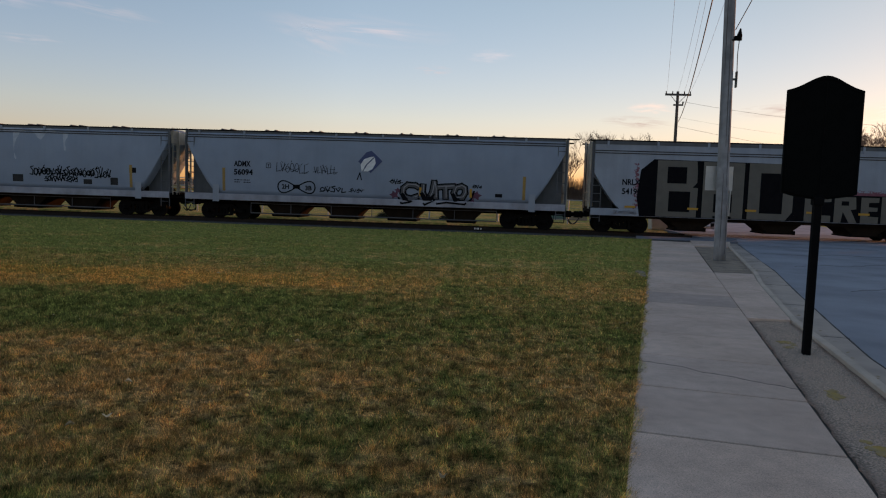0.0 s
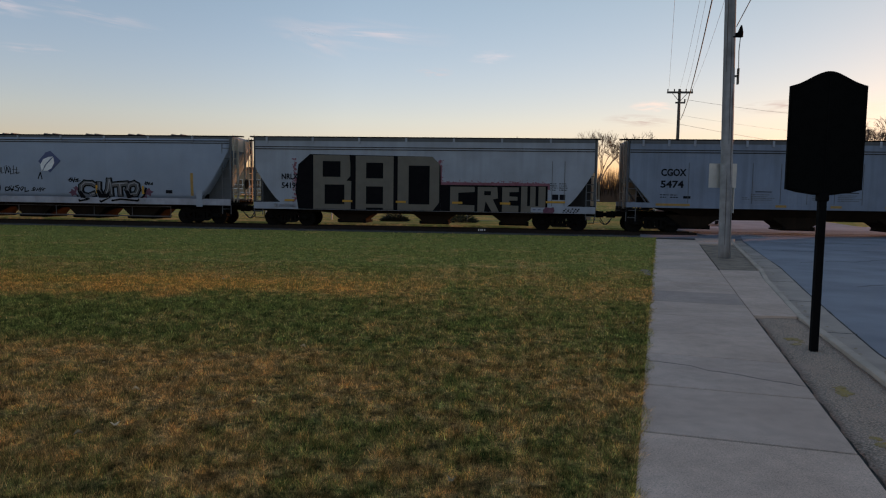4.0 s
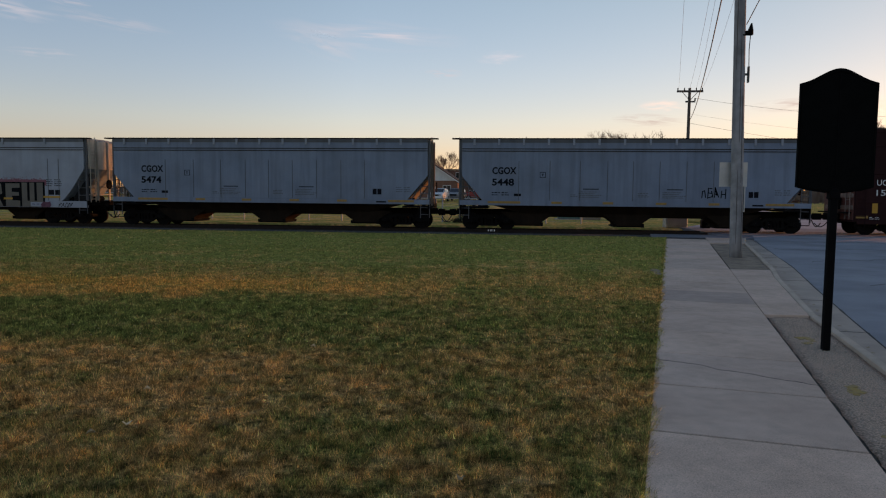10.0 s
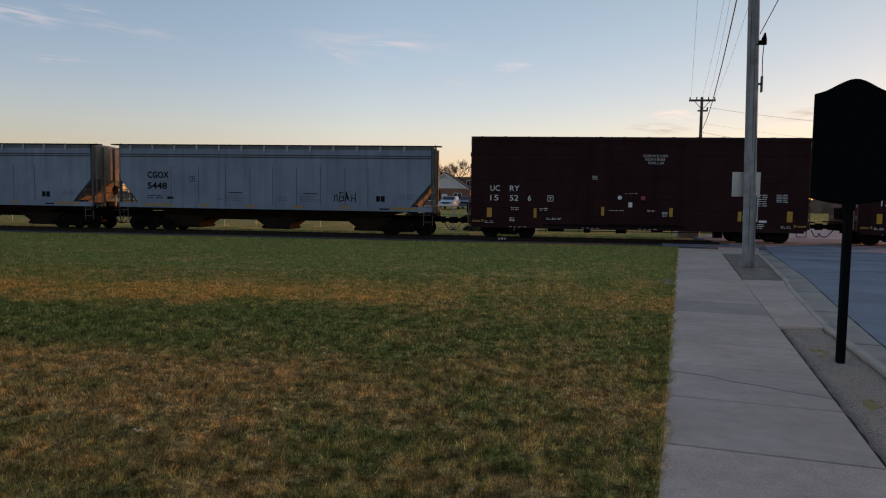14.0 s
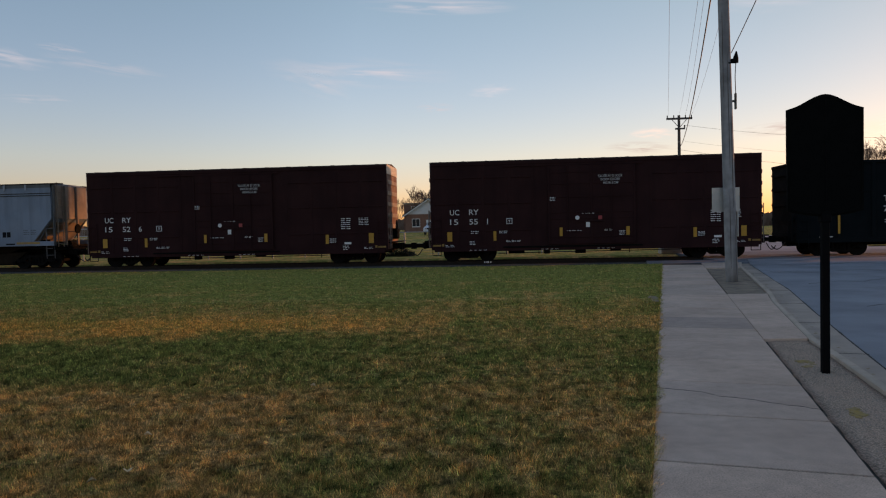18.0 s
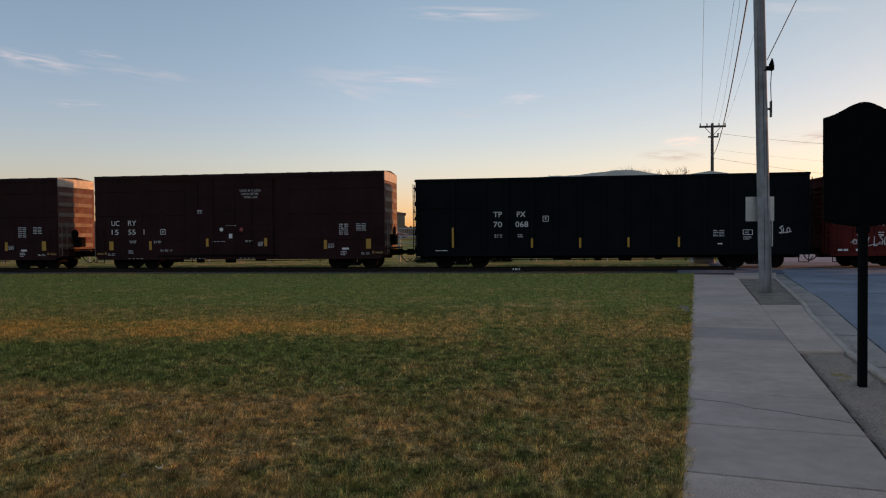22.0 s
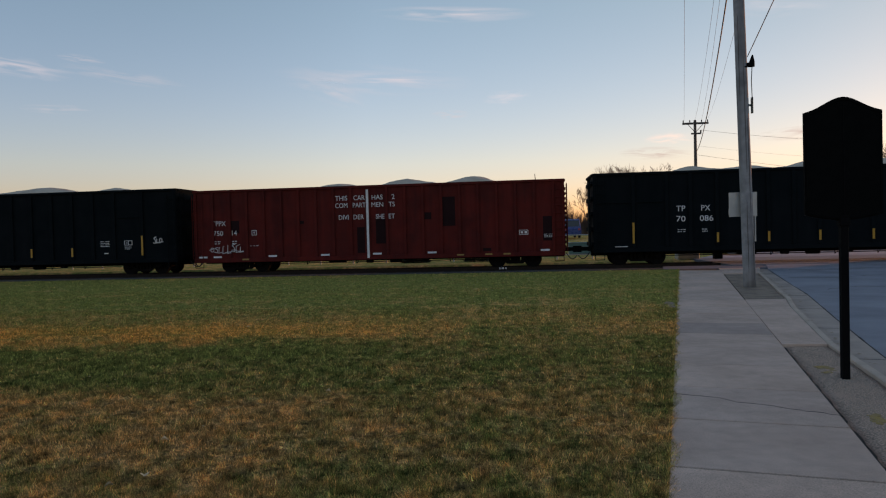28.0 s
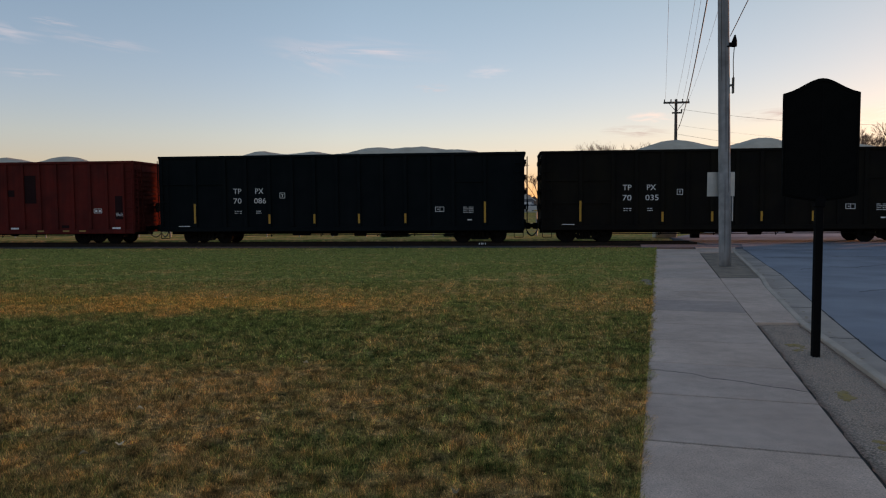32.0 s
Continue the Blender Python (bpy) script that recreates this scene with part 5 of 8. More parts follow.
# ---- boxcars ----
def boxcar(place, digits):
    car = thing("boxcar", "dark maroon steel boxcar with a ribbed door and white lettering", "railway car", "boxcars", at=(place, TRACK_Y, RAIL_Z))
    H, z0, z1 = 7.9, 0.62, 4.92
    W = 1.55
    part("body", new_box(-H, H, -W, W, z0, z1, bevel=0.015), M["maroon"], car)
    # roof with cross ribs
    prism_pts = [(-W - 0.02, z1), (-W - 0.02, z1 + 0.05), (0, z1 + 0.16), (W + 0.02, z1 + 0.05), (W + 0.02, z1)]
    part("roof", prism(bmesh.new(), prism_pts, "x", -H - 0.02, H + 0.02), M["boxcar_roof"], car, "dull steel roof")
    for k in range(14):
        x = -H + 0.5 + k * (2 * H - 1.0) / 13
        bm = bmesh.new()
        prism(bm, [(-W - 0.022, z1 + 0.02), (-W - 0.022, z1 + 0.062), (0, z1 + 0.178), (W + 0.022, z1 + 0.062), (W + 0.022, z1 + 0.02), (0, z1 + 0.13)], "x", x - 0.05, x + 0.05)
        part("roof_rib", bm, M["boxcar_roof"], car)
    # top chord and side sill
    part("top_chord", new_box(-H, H, -W - 0.035, -W + 0.02, z1 - 0.16, z1 - 0.005, bevel=0.01), M["maroon"], car)
    part("side_sill", new_box(-H + 0.15, H - 0.15, -W - 0.04, -W + 0.02, z0 - 0.10, z0 + 0.13, bevel=0.01), M["maroon"], car)
    part("centre_sill", new_box(-H, H, -0.3, 0.3, 0.52, 0.9), M["under"], car)
    # side posts and pressed stiffeners
    for x in (-7.80, -6.55, -5.30, -4.05, -2.85, 2.75, 4.05, 5.30, 6.55, 7.80):
        part("side_post", new_box(x - 0.05, x + 0.05, -W - 0.012, -W + 0.02, z0 + 0.14, z1 - 0.17, bevel=0.008), M["maroon"], car)
    posts = [-7.80, -6.55, -5.30, -4.05, -2.85, 2.75, 4.05, 5.30, 6.55, 7.80]
    for a, b in zip(posts, posts[1:]):
        if b - a > 2:
            continue
        for z in (1.55, 2.88, 4.15):
            part("stiffener", new_box(a + 0.10, b - 0.10, -W - 0.034, -W + 0.02, z - 0.04, z + 0.04, bevel=0.014), M["maroon"], car)
    # sliding plug door
    dx0, dx1 = -2.15, 2.05
    door = part("door", new_box(dx0, dx1, -W - 0.065, -W + 0.02, z0 + 0.18, z1 - 0.28, bevel=0.015), M["maroon"], car, "ribbed maroon plug door")
    for z in (1.15, 2.05, 2.35, 3.10, 3.75, 4.30):
        part("door_rib", new_box(dx0 + 0.1, dx1 - 0.1, -W - 0.088, -W - 0.06, z - 0.03, z + 0.03, bevel=0.008), M["maroon"], door)
    for x in (dx0 + 0.06, -0.05, dx1 - 0.06):
        part("door_post", new_box(x - 0.05, x + 0.05, -W - 0.10, -W - 0.06, z0 + 0.25, z1 - 0.32, bevel=0.01), M["maroon"], door)
    for x in (-1.2, 0.9):
        part("lock_rod", tube(bmesh.new(), (x, -W - 0.12, z0 + 0.25), (x, -W - 0.12, z1 - 0.3), 0.022, 6), M["maroon"], door)
    part("handle", tube(bmesh.new(), (-0.8, -W - 0.13, 1.9), (0.5, -W - 0.13, 1.9), 0.02, 6), M["maroon"], door)
    part("door_track", new_box(dx0 - 2.2, dx1 + 0.3, -W - 0.09, -W + 0.02, z0 + 0.05, z0 + 0.13), M["under"], car)
    part("door_track", new_box(dx0 - 2.2, dx1 + 0.3, -W - 0.07, -W + 0.02, z1 - 0.27, z1 - 0.18), M["maroon"], car)
    # ends with pressed horizontal ribs
    for s in (-1, 1):
        part("end_sheet", new_box(min(s * H, s * (H + 0.02)), max(s * H, s * (H + 0.02)), -W + 0.01, W - 0.01, z0 + 0.1, 4.48), M["oxide_end"], car, "maroon end sheet between the ribs, lightened for sunlight")
        part("end_cap", new_box(min(s * H, s * (H + 0.03)), max(s * H, s * (H + 0.03)), -W + 0.01, W - 0.01, 4.50, z1 + 0.05), M["galv"], car, "pale unpainted end panel")
        for z in (1.30, 1.86, 2.42, 2.98, 3.54, 4.10):
            bm = bmesh.new()
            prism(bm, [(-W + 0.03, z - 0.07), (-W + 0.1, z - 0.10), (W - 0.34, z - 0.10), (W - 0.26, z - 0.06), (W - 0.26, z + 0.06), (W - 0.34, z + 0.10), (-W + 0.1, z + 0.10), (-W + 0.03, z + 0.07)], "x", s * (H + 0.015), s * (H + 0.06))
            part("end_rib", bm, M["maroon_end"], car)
        bm = bmesh.new()
        box(bm, min(s * H, s * (H + 0.38)), max(s * H, s * (H + 0.38)), -1.4, 1.4, 1.02, 1.08)
        part("end_platform", bm, M["under"], car)
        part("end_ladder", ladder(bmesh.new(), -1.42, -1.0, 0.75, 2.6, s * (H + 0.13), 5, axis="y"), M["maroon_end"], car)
        part("ladder", ladder(bmesh.new(), s * (H - 0.50), s * (H - 0.06), 0.70, 2.3, -W - 0.07, 4), M["maroon"], car)
        bm = bmesh.new()
        for xx in (H - 0.50, H - 0.06):
            tube(bm, (s * xx, -W - 0.03, 0.65), (s * xx, -W - 0.03, 0.36), 0.018, 6)
        tube(bm, (s * (H - 0.50), -W - 0.03, 0.36), (s * (H - 0.06), -W - 0.03, 0.36), 0.018, 6)
        part("stirrup", bm, M["under"], car)
        bm = bmesh.new()
        box(bm, min(s * H, s * (H + 0.30)), max(s * H, s * (H + 0.30)), -0.35, 0.35, 1.2, 1.75, bevel=0.04)
        part("brake_housing", bm, M["under"], car)
        if s > 0:
            part("brake_wheel", tube(bmesh.new(), (H + 0.30, -0.62, 1.9), (H + 0.34, -0.62, 1.9), 0.28, 18), M["under"], car)
        # long cushion coupler box
        part("draft_gear", new_box(min(s * H, s * (H + 0.62)), max(s * H, s * (H + 0.62)), -0.2, 0.2, 0.68, 0.98), M["under"], car)
    # equipment under the floor
    bm = bmesh.new()
    tube(bm, (-4.1, -0.9, 0.46), (-3.3, -0.9, 0.46), 0.10, 12)
    box(bm, -2.35, -2.05, -1.25, -0.9, 0.34, 0.56, bevel=0.03)
    tube(bm, (-0.8, -1.0, 0.44), (-0.3, -1.0, 0.44), 0.11, 12)
    box(bm, 0.9, 1.4, -1.2, -0.9, 0.42, 0.56, bevel=0.02)
    tube(bm, (-4.6, -1.2, 0.40), (4.7, -1.2, 0.46), 0.02, 6)
    for x in (-4.2, -2.6, 1.8, 4.4):
        tube(bm, (x, -1.2, 0.34), (x, -1.2, 0.62), 0.02, 6)
    part("brake_rigging", bm, M["under"], car)
    # lettering
    T = M["white_text"]
    y = -W - 0.035
    lettering(car, "UC", -6.95, 2.33, 0.27, T, y, width=0.46)
    lettering(car, "RY", -6.0, 2.33, 0.27, T, y, width=0.46)
    lettering(car, digits[0], -6.95, 1.86, 0.27, T, y, width=0.40)
    lettering(car, digits[1], -6.0, 1.86, 0.27, T, y, width=0.42)
    lettering(car, digits[2], -5.12, 1.86, 0.27, T, y)
    frame_mark(car, -4.03, 1.99, 0.14, T, y)
    for a, b in ((-6.03, -5.5), (-4.62 - 0.02, -4.1)):
        bars(car, a + 0.1, b, 1.38, 1.56 if a < -5 else 1.54, 2, T, y, 2, 4)
    bars(car, -6.0, -5.65, 0.84, 1.06, 3, T, y, 1, 5)
    bars(car, -4.2, -3.4, 0.95, 1.06, 2, T, y, 3, 5)
    bars(car, -1.3, -1.05, 1.0, 1.06, 1, T, y, 1, 5)
    for k, wds in enumerate(("CLOSE AND LOCK", "DOOR BEFORE", "MOVING CAR")):
        lettering(car, wds, 0.28 + 0.12 * k, 4.02 - 0.17 * k, 0.12, T, -W - 0.105, width=(1.15, 0.9, 0.72)[k])
    bars(car, -2.05, -1.75, 2.92, 3.12, 3, T, -W - 0.105, 1, 6)
    tube_ = bmesh.new()
    tube(tube_, (-0.74, -W - 0.11, 2.08), (-0.74, -W - 0.095, 2.08), 0.10, 16)
    part("round_mark", tube_, T, car)
    plate(car, -0.33, -0.15, 1.62, 1.86, T, -W - 0.103, "sticker", "white sticker")
    plate(car, 0.26, 0.44, 1.98, 2.16, M["red_sticker"], -W - 0.103, "sticker", "red sticker")
    bars(car, -0.5, 0.1, 2.26, 2.31, 1, T, -W - 0.1, 4, 7)
    bars(car, -1.25, -0.5, 1.42, 1.50, 1, T, -W - 0.1, 3, 7)
    bars(car, 0.55, 1.0, 1.42, 1.52, 2, T, -W - 0.1, 2, 8)
    bars(car, 1.25, 1.6, 1.20, 1.44, 4, T, -W - 0.1, 1, 8)
    bars(car, 5.55, 6.1, 1.74, 2.34, 6, T, y, 2, 9)
    bars(car, 6.45, 7.05, 1.94, 2.34, 5, T, y, 2, 10)
    plate(car, 5.70, 6.05, 1.0, 1.10, T, y, "stencil_panel")
    bars(car, 5.62, 6.0, 0.70, 0.95, 3, T, y, 1, 11)
    bars(car, 6.7, 7.2, 0.74, 0.86, 2, T, y, 2, 12)
    bars(car, -7.2, -6.7, 0.74, 0.88, 2, T, y, 2, 12)
    bars(car, 4.95, 5.4, 1.08, 1.32, 4, T, y, 1, 13)
    for x0, x1, za, zb in ((-7.10, -6.86, 1.04, 1.50), (-4.82, -4.68, 1.04, 1.50), (-1.60, -1.46, 1.20, 1.62), (1.58, 1.74, 1.20, 1.62), (4.74, 4.90, 1.04, 1.50), (6.95, 7.20, 1.04, 1.54)):
        plate(car, x0, x1, za, zb, M["yellow"], -W - (0.102 if -2 < x0 < 2 else 0.033), "reflector", "yellow reflector strip", t=0.01)
    for s in (-1, 1):
        plate(car, s * 7.55 - 0.28, s * 7.55 + 0.28, 0.80, 0.92, M["dull_yellow"], y, "reflector")
    for x in (-6.0, -2.5, 0.2):
        bars(car, x, x + 0.9, 0.56, 0.61, 1, T, -W - 0.042, 4, 14)
    running_gear(car, 6.05, place, H + 0.55)
    TRAIN.append((car, place))
    return car


boxcar(28.18, ("15", "52", "6"))
boxcar(46.18, ("15", "55", "1"))


# ---- high-sided gondolas with wood chips ----
def chip_load(car, H, top, seed, humps):
    """A heaped load, lower at the ends."""
    verts, faces = [], []
    nx_, ny_ = 130, 18
    for i in range(nx_ + 1):
        x = -H + 0.12 + (2 * H - 0.24) * i / nx_
        edge = min(1.0, (H - abs(x)) / 2.2)
        for j in range(ny_ + 1):
            v = -1 + 2 * j / ny_
            hgt = sum(h * math.exp(-((x - c) / w) ** 2) for c, w, h in humps)
            z = top - 0.10 + (hgt * 1.75 + 0.06) * max(0.0, 1 - v * v) ** 0.8 * min(1, edge + 0.25) + 0.045 * noise.noise((x * 1.7, v * 2.2, seed)) + 0.02 * noise.noise((x * 6, v * 8, seed + 3))
            verts.append((x, v * 1.44, z))
    for i in range(nx_):
        for j in range(ny_):
            a = i * (ny_ + 1) + j
            faces.append((a, a + ny_ + 1, a + ny_ + 2, a + 1))
    ob = raw("chip_load", verts, faces, M["chips"], car, smooth=True)
    ob["label"] = "heaped pale wood chips"
    return ob


def gondola(place, H, label, skin, ribs, gear, top, floor_z, end_ribs, seed, humps, panel=(), rib_w=0.09):
    car = thing("gondola_car", label, "railway car", "gondola cars", at=(place, TRACK_Y, RAIL_Z))
    W = 1.52
    z0 = floor_z
    for s in (-1, 1):
        part("side_wall", new_box(-H, H, min(s * W, s * (W - 0.05)), max(s * W, s * (W - 0.05)), z0, top), skin, car)
        part("end_wall", new_box(min(s * (H - 0.06), s * H), max(s * (H - 0.06), s * H), -W + 0.052, W - 0.052, z0, top), skin, car)
        part("top_chord", new_box(-H - 0.02, H + 0.02, min(s * (W - 0.09), s * (W + 0.085)), max(s * (W - 0.09), s * (W + 0.085)), top - 0.005, top + 0.12, bevel=0.012), skin, car)
        part("end_chord", new_box(min(s * (H - 0.08), s * (H + 0.07)), max(s * (H - 0.08), s * (H + 0.07)), -W + 0.10, W - 0.10, top, top + 0.118, bevel=0.012), skin, car)
        part("side_sill", new_box(-H, H, min(s * (W - 0.02), s * (W + 0.075)), max(s * (W - 0.02), s * (W + 0.075)), z0 - 0.06, z0 + 0.16, bevel=0.01), skin, car)
        for x in ribs:
            part("rib", new_box(x - rib_w, x + rib_w, min(s * (W - 0.01), s * (W + 0.08)), max(s * (W - 0.01), s * (W + 0.08)), z0 + 0.162, top - 0.007, bevel=0.018), skin, car)
    part("floor", new_box(-H, H, -W, W, z0 - 0.04, z0 + 0.02), M["under"], car)
    part("centre_sill", new_box(-H, H, -0.28, 0.28, 0.46, z0), M["under"], car)
    for a, b, z in panel:
        part("stiffener", new_box(a, b, -W - 0.05, -W + 0.01, z - 0.04, z + 0.04, bevel=0.012), skin, car)
    for s in (-1, 1):
        for k in range(end_ribs):
            z = z0 + 0.35 + (top - z0 - 0.7) * k / (end_ribs - 1)
            bm = bmesh.new()
            e = 0.10 if end_ribs < 9 else 0.065
            prism(bm, [(-W + 0.1, z), (-W + 0.22, z - e), (W - 0.22, z - e), (W - 0.1, z), (W - 0.22, z + e), (-W + 0.22, z + e)], "x", s * (H - 0.005), s * (H + 0.09))
            part("end_rib", bm, skin, car)
        part("ladder", ladder(bmesh.new(), s * (H - 0.50), s * (H - 0.06), 0.55, top - 0.2, -W - 0.10, 9 if end_ribs > 6 else 8), skin, car)
        part("end_ladder", ladder(bmesh.new(), -1.42, -0.98, 0.75, top - 0.1, s * (H + 0.14), 9, axis="y"), skin, car)
        bm = bmesh.new()
        for xx in (H - 0.50, H - 0.06):
            tube(bm, (s * xx, -W - 0.07, 0.56), (s * xx, -W - 0.07, 0.30), 0.018, 6)
        tube(bm, (s * (H - 0.50), -W - 0.07, 0.30), (s * (H - 0.06), -W - 0.07, 0.30), 0.018, 6)
        part("stirrup", bm, M["under"], car)
    part("brake_wheel", tube(bmesh.new(), (H + 0.20, 0.45, 1.9), (H + 0.24, 0.45, 1.9), 0.27, 18), M["under"], car)
    bm = bmesh.new()
    tube(bm, (-2.5, -0.95, 0.52), (-1.6, -0.95, 0.52), 0.12, 12)
    box(bm, -0.5, -0.15, -1.2, -0.9, 0.38, 0.62, bevel=0.04)
    tube(bm, (0.7, -0.9, 0.50), (1.3, -0.9, 0.50), 0.14, 12)
    box(bm, 2.4, 2.7, -1.2, -0.95, 0.42, 0.62, bevel=0.03)
    for x in (-3.6, -1.0, 1.9, 3.8):
        tube(bm, (x, -1.15, 0.36), (x, -1.15, 0.66), 0.02, 6)
        tube(bm, (x, -1.15, 0.36), (x + 0.25, -1.15, 0.66), 0.015, 6)
    tube(bm, (-gear + 1.2, -1.15, 0.44), (gear - 1.2, -1.15, 0.44), 0.022, 6)
    part("brake_rigging", bm, M["under"], car)
    chip_load(car, H, top, seed, humps)
    running_gear(car, gear, place, H + 0.06)
    TRAIN.append((car, place))
    return car


BLACK_RIBS = [-9.2, -7.40, -5.85, -4.75, -3.52, -2.35, -1.2, -0.05, 1.08, 2.25, 3.42, 4.6, 5.8, 7.37, 9.2]
REFLECT = [(-7.42, 1.06, 2.06), (-3.52, 1.03, 1.50), (-1.20, 1.03, 1.50), (1.08, 1.03, 1.50), (3.42, 1.03, 1.50), (7.37, 1.03, 2.06)]
for place, num, skin, label, humps, seed in (
        (64.98, "068", M["gon_black"], "black high-sided gondola heaped with wood chips", [(-5.0, 1.8, 0.10), (1.2, 1.9, 0.30), (5.2, 1.3, 0.22), (-2.0, 2.2, 0.16), (8.0, 1.0, 0.10)], 1),
        (104.88, "086", M["gon_black"], "black high-sided gondola heaped with wood chips", [(-4.3, 1.3, 0.27), (-1.7, 1.2, 0.24), (1.4, 1.5, 0.32), (4.1, 1.6, 0.33), (6.4, 1.1, 0.18)], 2),
        (124.3, "035", M["gon_olive"], "dusty brown-black gondola heaped with wood chips", [(-2.6, 2.0, 0.42), (1.6, 1.6, 0.44), (5.2, 1.9, 0.30)], 3)):
    car = gondola(place, 9.30, label, skin, BLACK_RIBS, 7.1, 4.36, 0.70, 5, seed, humps,
                  panel=[(-9.1, -7.5, 3.05), (-7.3, -5.95, 3.05)] + ([(-9.1, -7.5, 1.95), (-7.3, -5.95, 1.95), (5.9, 7.28, 3.05), (7.46, 9.1, 3.05)] if num == "035" else [(5.9, 7.28, 3.05)]))
    T = M["white_text"]
    y = -1.532
    lettering(car, "TP", -5.40, 2.55, 0.27, T, y, width=0.42)
    lettering(car, "PX", -4.25, 2.55, 0.27, T, y, width=0.42)
    lettering(car, "70", -5.40, 2.06, 0.27, T, y, width=0.42)
    lettering(car, num, -4.32, 2.06, 0.27, T, y, width=0.62)
    bars(car, -5.35, -4.95, 1.52, 1.72, 2, T, y, 3, 3)
    bars(car, -4.22, -3.84, 1.52, 1.72, 2, T, y, 1, 4)
    frame_mark(car, -2.85 + (0.15 if num == "035" else 0), 2.45, 0.14, T, y)
    if num == "068":
        q, tx = 6.56, 5.0
        scribble(car, 7.95, 8.45, 1.62, 1.95, T, 41, 3, 0.02, y)
        bars(car, 6.35, 6.8, 1.35, 1.52, 3, T, y, 1, 7)
    else:
        q, tx = 5.13, 6.3
    bm = bmesh.new()
    for a in ((q - 0.22, q + 0.22, 1.58, 1.605), (q - 0.22, q + 0.22, 1.80, 1.825), (q - 0.22, q - 0.195, 1.605, 1.80), (q + 0.195, q + 0.22, 1.605, 1.80), (q, q + 0.02, 1.605, 1.80), (q - 0.12, q - 0.04, 1.68, 1.72)):
        box(bm, a[0], a[1], y - 0.006, y + 0.004, a[2], a[3])
    part("stencil_box", bm, T, car)
    bars(car, tx, tx + 0.55, 1.50, 1.84, 4, T, y, 2, 5)
    plate(car, tx + 0.2, tx + 0.42, 1.14, 1.2, T, y, "stencil_panel")
    for x, a, b in REFLECT:
        plate(car, x - 0.05, x + 0.05, a, b, M["yellow"], -1.602, "reflector", "yellow reflector strip", t=0.008)
    plate(car, -8.3, -7.7, 0.90, 0.93, T, -1.597, "stencil_panel")

# two unseen cars added to keep the sun off lawn and walk
for place, seed in ((143.8, 5), (163.3, 6)):
    gondola(place, 9.30, "black high-sided gondola heaped with wood chips", M["gon_black"], BLACK_RIBS, 7.1, 4.36, 0.70, 5, seed, [(-3.0, 2.0, 0.3), (2.5, 2.0, 0.35)])

# the oxide-red one with two compartments
R_RIBS = [-9.38 + 0.917 * k for k in range(21)] + [9.45]
car = gondola(84.7, 9.50, "faded oxide-red gondola with white lettering and dark patches", M["gon_red"], R_RIBS, 7.05, 4.18, 0.62, 13, 7, [(-2.1, 1.4, 0.22), (1.55, 1.6, 0.29), (5.0, 1.3, 0.31), (-5.5, 1.5, 0.10)], rib_w=0.065)
T = M["white_text"]
y = -1.525
lettering(car, "TPPX", -8.52, 2.45, 0.25, T, y, width=0.75)
lettering(car, "750", -8.45, 1.95, 0.25, T, y, width=0.52)
lettering(car, "14", -7.45, 1.95, 0.25, T, y, width=0.26)
frame_mark(car, -6.26, 2.06, 0.13, T, y)
bars(car, -8.4, -8.05, 1.48, 1.70, 2, T, y, 2, 3)
bars(car, -7.45, -7.1, 1.48, 1.70, 2, T, y, 1, 3)
scribble(car, -8.6, -7.75, 1.02, 1.42, T, 51, 4, 0.014, -1.615, label="white scrawled tag")
scribble(car, -7.70, -6.8, 1.02, 1.5, T, 52, 4, 0.014, -1.615)
bars(car, -6.5, -6.0, 1.36, 1.42, 1, T, y, 3, 4)
for wds, x, z, w in (("THIS", -1.93, 3.57, 0.62), ("CAR", -0.99, 3.57, 0.58), ("HAS", -0.05, 3.57, 0.56), ("2", 0.97, 3.57, 0.15),
                     ("COM", -1.94, 3.20, 0.63), ("PART", -1.03, 3.20, 0.66), ("MEN", -0.07, 3.20, 0.60), ("TS", 0.82, 3.20, 0.30),
                     ("DIVI", -1.77, 2.60, 0.50), ("DER", -1.01, 2.60, 0.53), ("SHE", 0.14, 2.60, 0.44), ("ET", 0.80, 2.60, 0.31)):
    lettering(car, wds, x, z, 0.24, T, y, width=w)
plate(car, -0.33, -0.21, 0.64, 4.08, T, -1.612, "divider_stripe", "white vertical stripe marking the divider")
D = M["gon_red_dark"]
for a in ((3.45, 4.15, 2.15, 3.6), (0.12, 0.62, 1.35, 2.6), (-7.6, -7.05, 2.05, 2.7), (8.45, 8.95, 1.3, 2.5), (-0.85, -0.45, 0.9, 2.2), (2.55, 2.95, 2.5, 2.85), (-3.9, -3.6, 2.45, 2.6), (5.5, 5.9, 0.85, 1.0)):
    plate(car, *a, D, y + 0.001, "paint_patch", "dark repainted patch", t=0.004)
bm = bmesh.new()
for a in ((7.29, 7.73, 1.62, 1.645), (7.29, 7.73, 1.83, 1.855), (7.29, 7.315, 1.645, 1.83), (7.705, 7.73, 1.645, 1.83), (7.36, 7.48, 1.68, 1.79), (7.55, 7.67, 1.68, 1.79)):
    box(bm, a[0], a[1], y - 0.006, y + 0.004, a[2], a[3])
part("stencil_box", bm, T, car)
bars(car, 8.5, 8.95, 1.45, 1.65, 3, T, y - 0.006, 2, 6)
for x in (-9.0, -8.22, -5.27, -2.5, 0.18, 2.96, 8.54):
    plate(car, x - 0.22, x + 0.22, 0.80, 0.89, T, -1.612, "reflector", "white reflector")
for x in (5.6, -6.9, 4.2, 6.5):
    plate(car, x, x + 0.35, 0.66, 0.74, M["dull_yellow"], -1.6, "reflector")

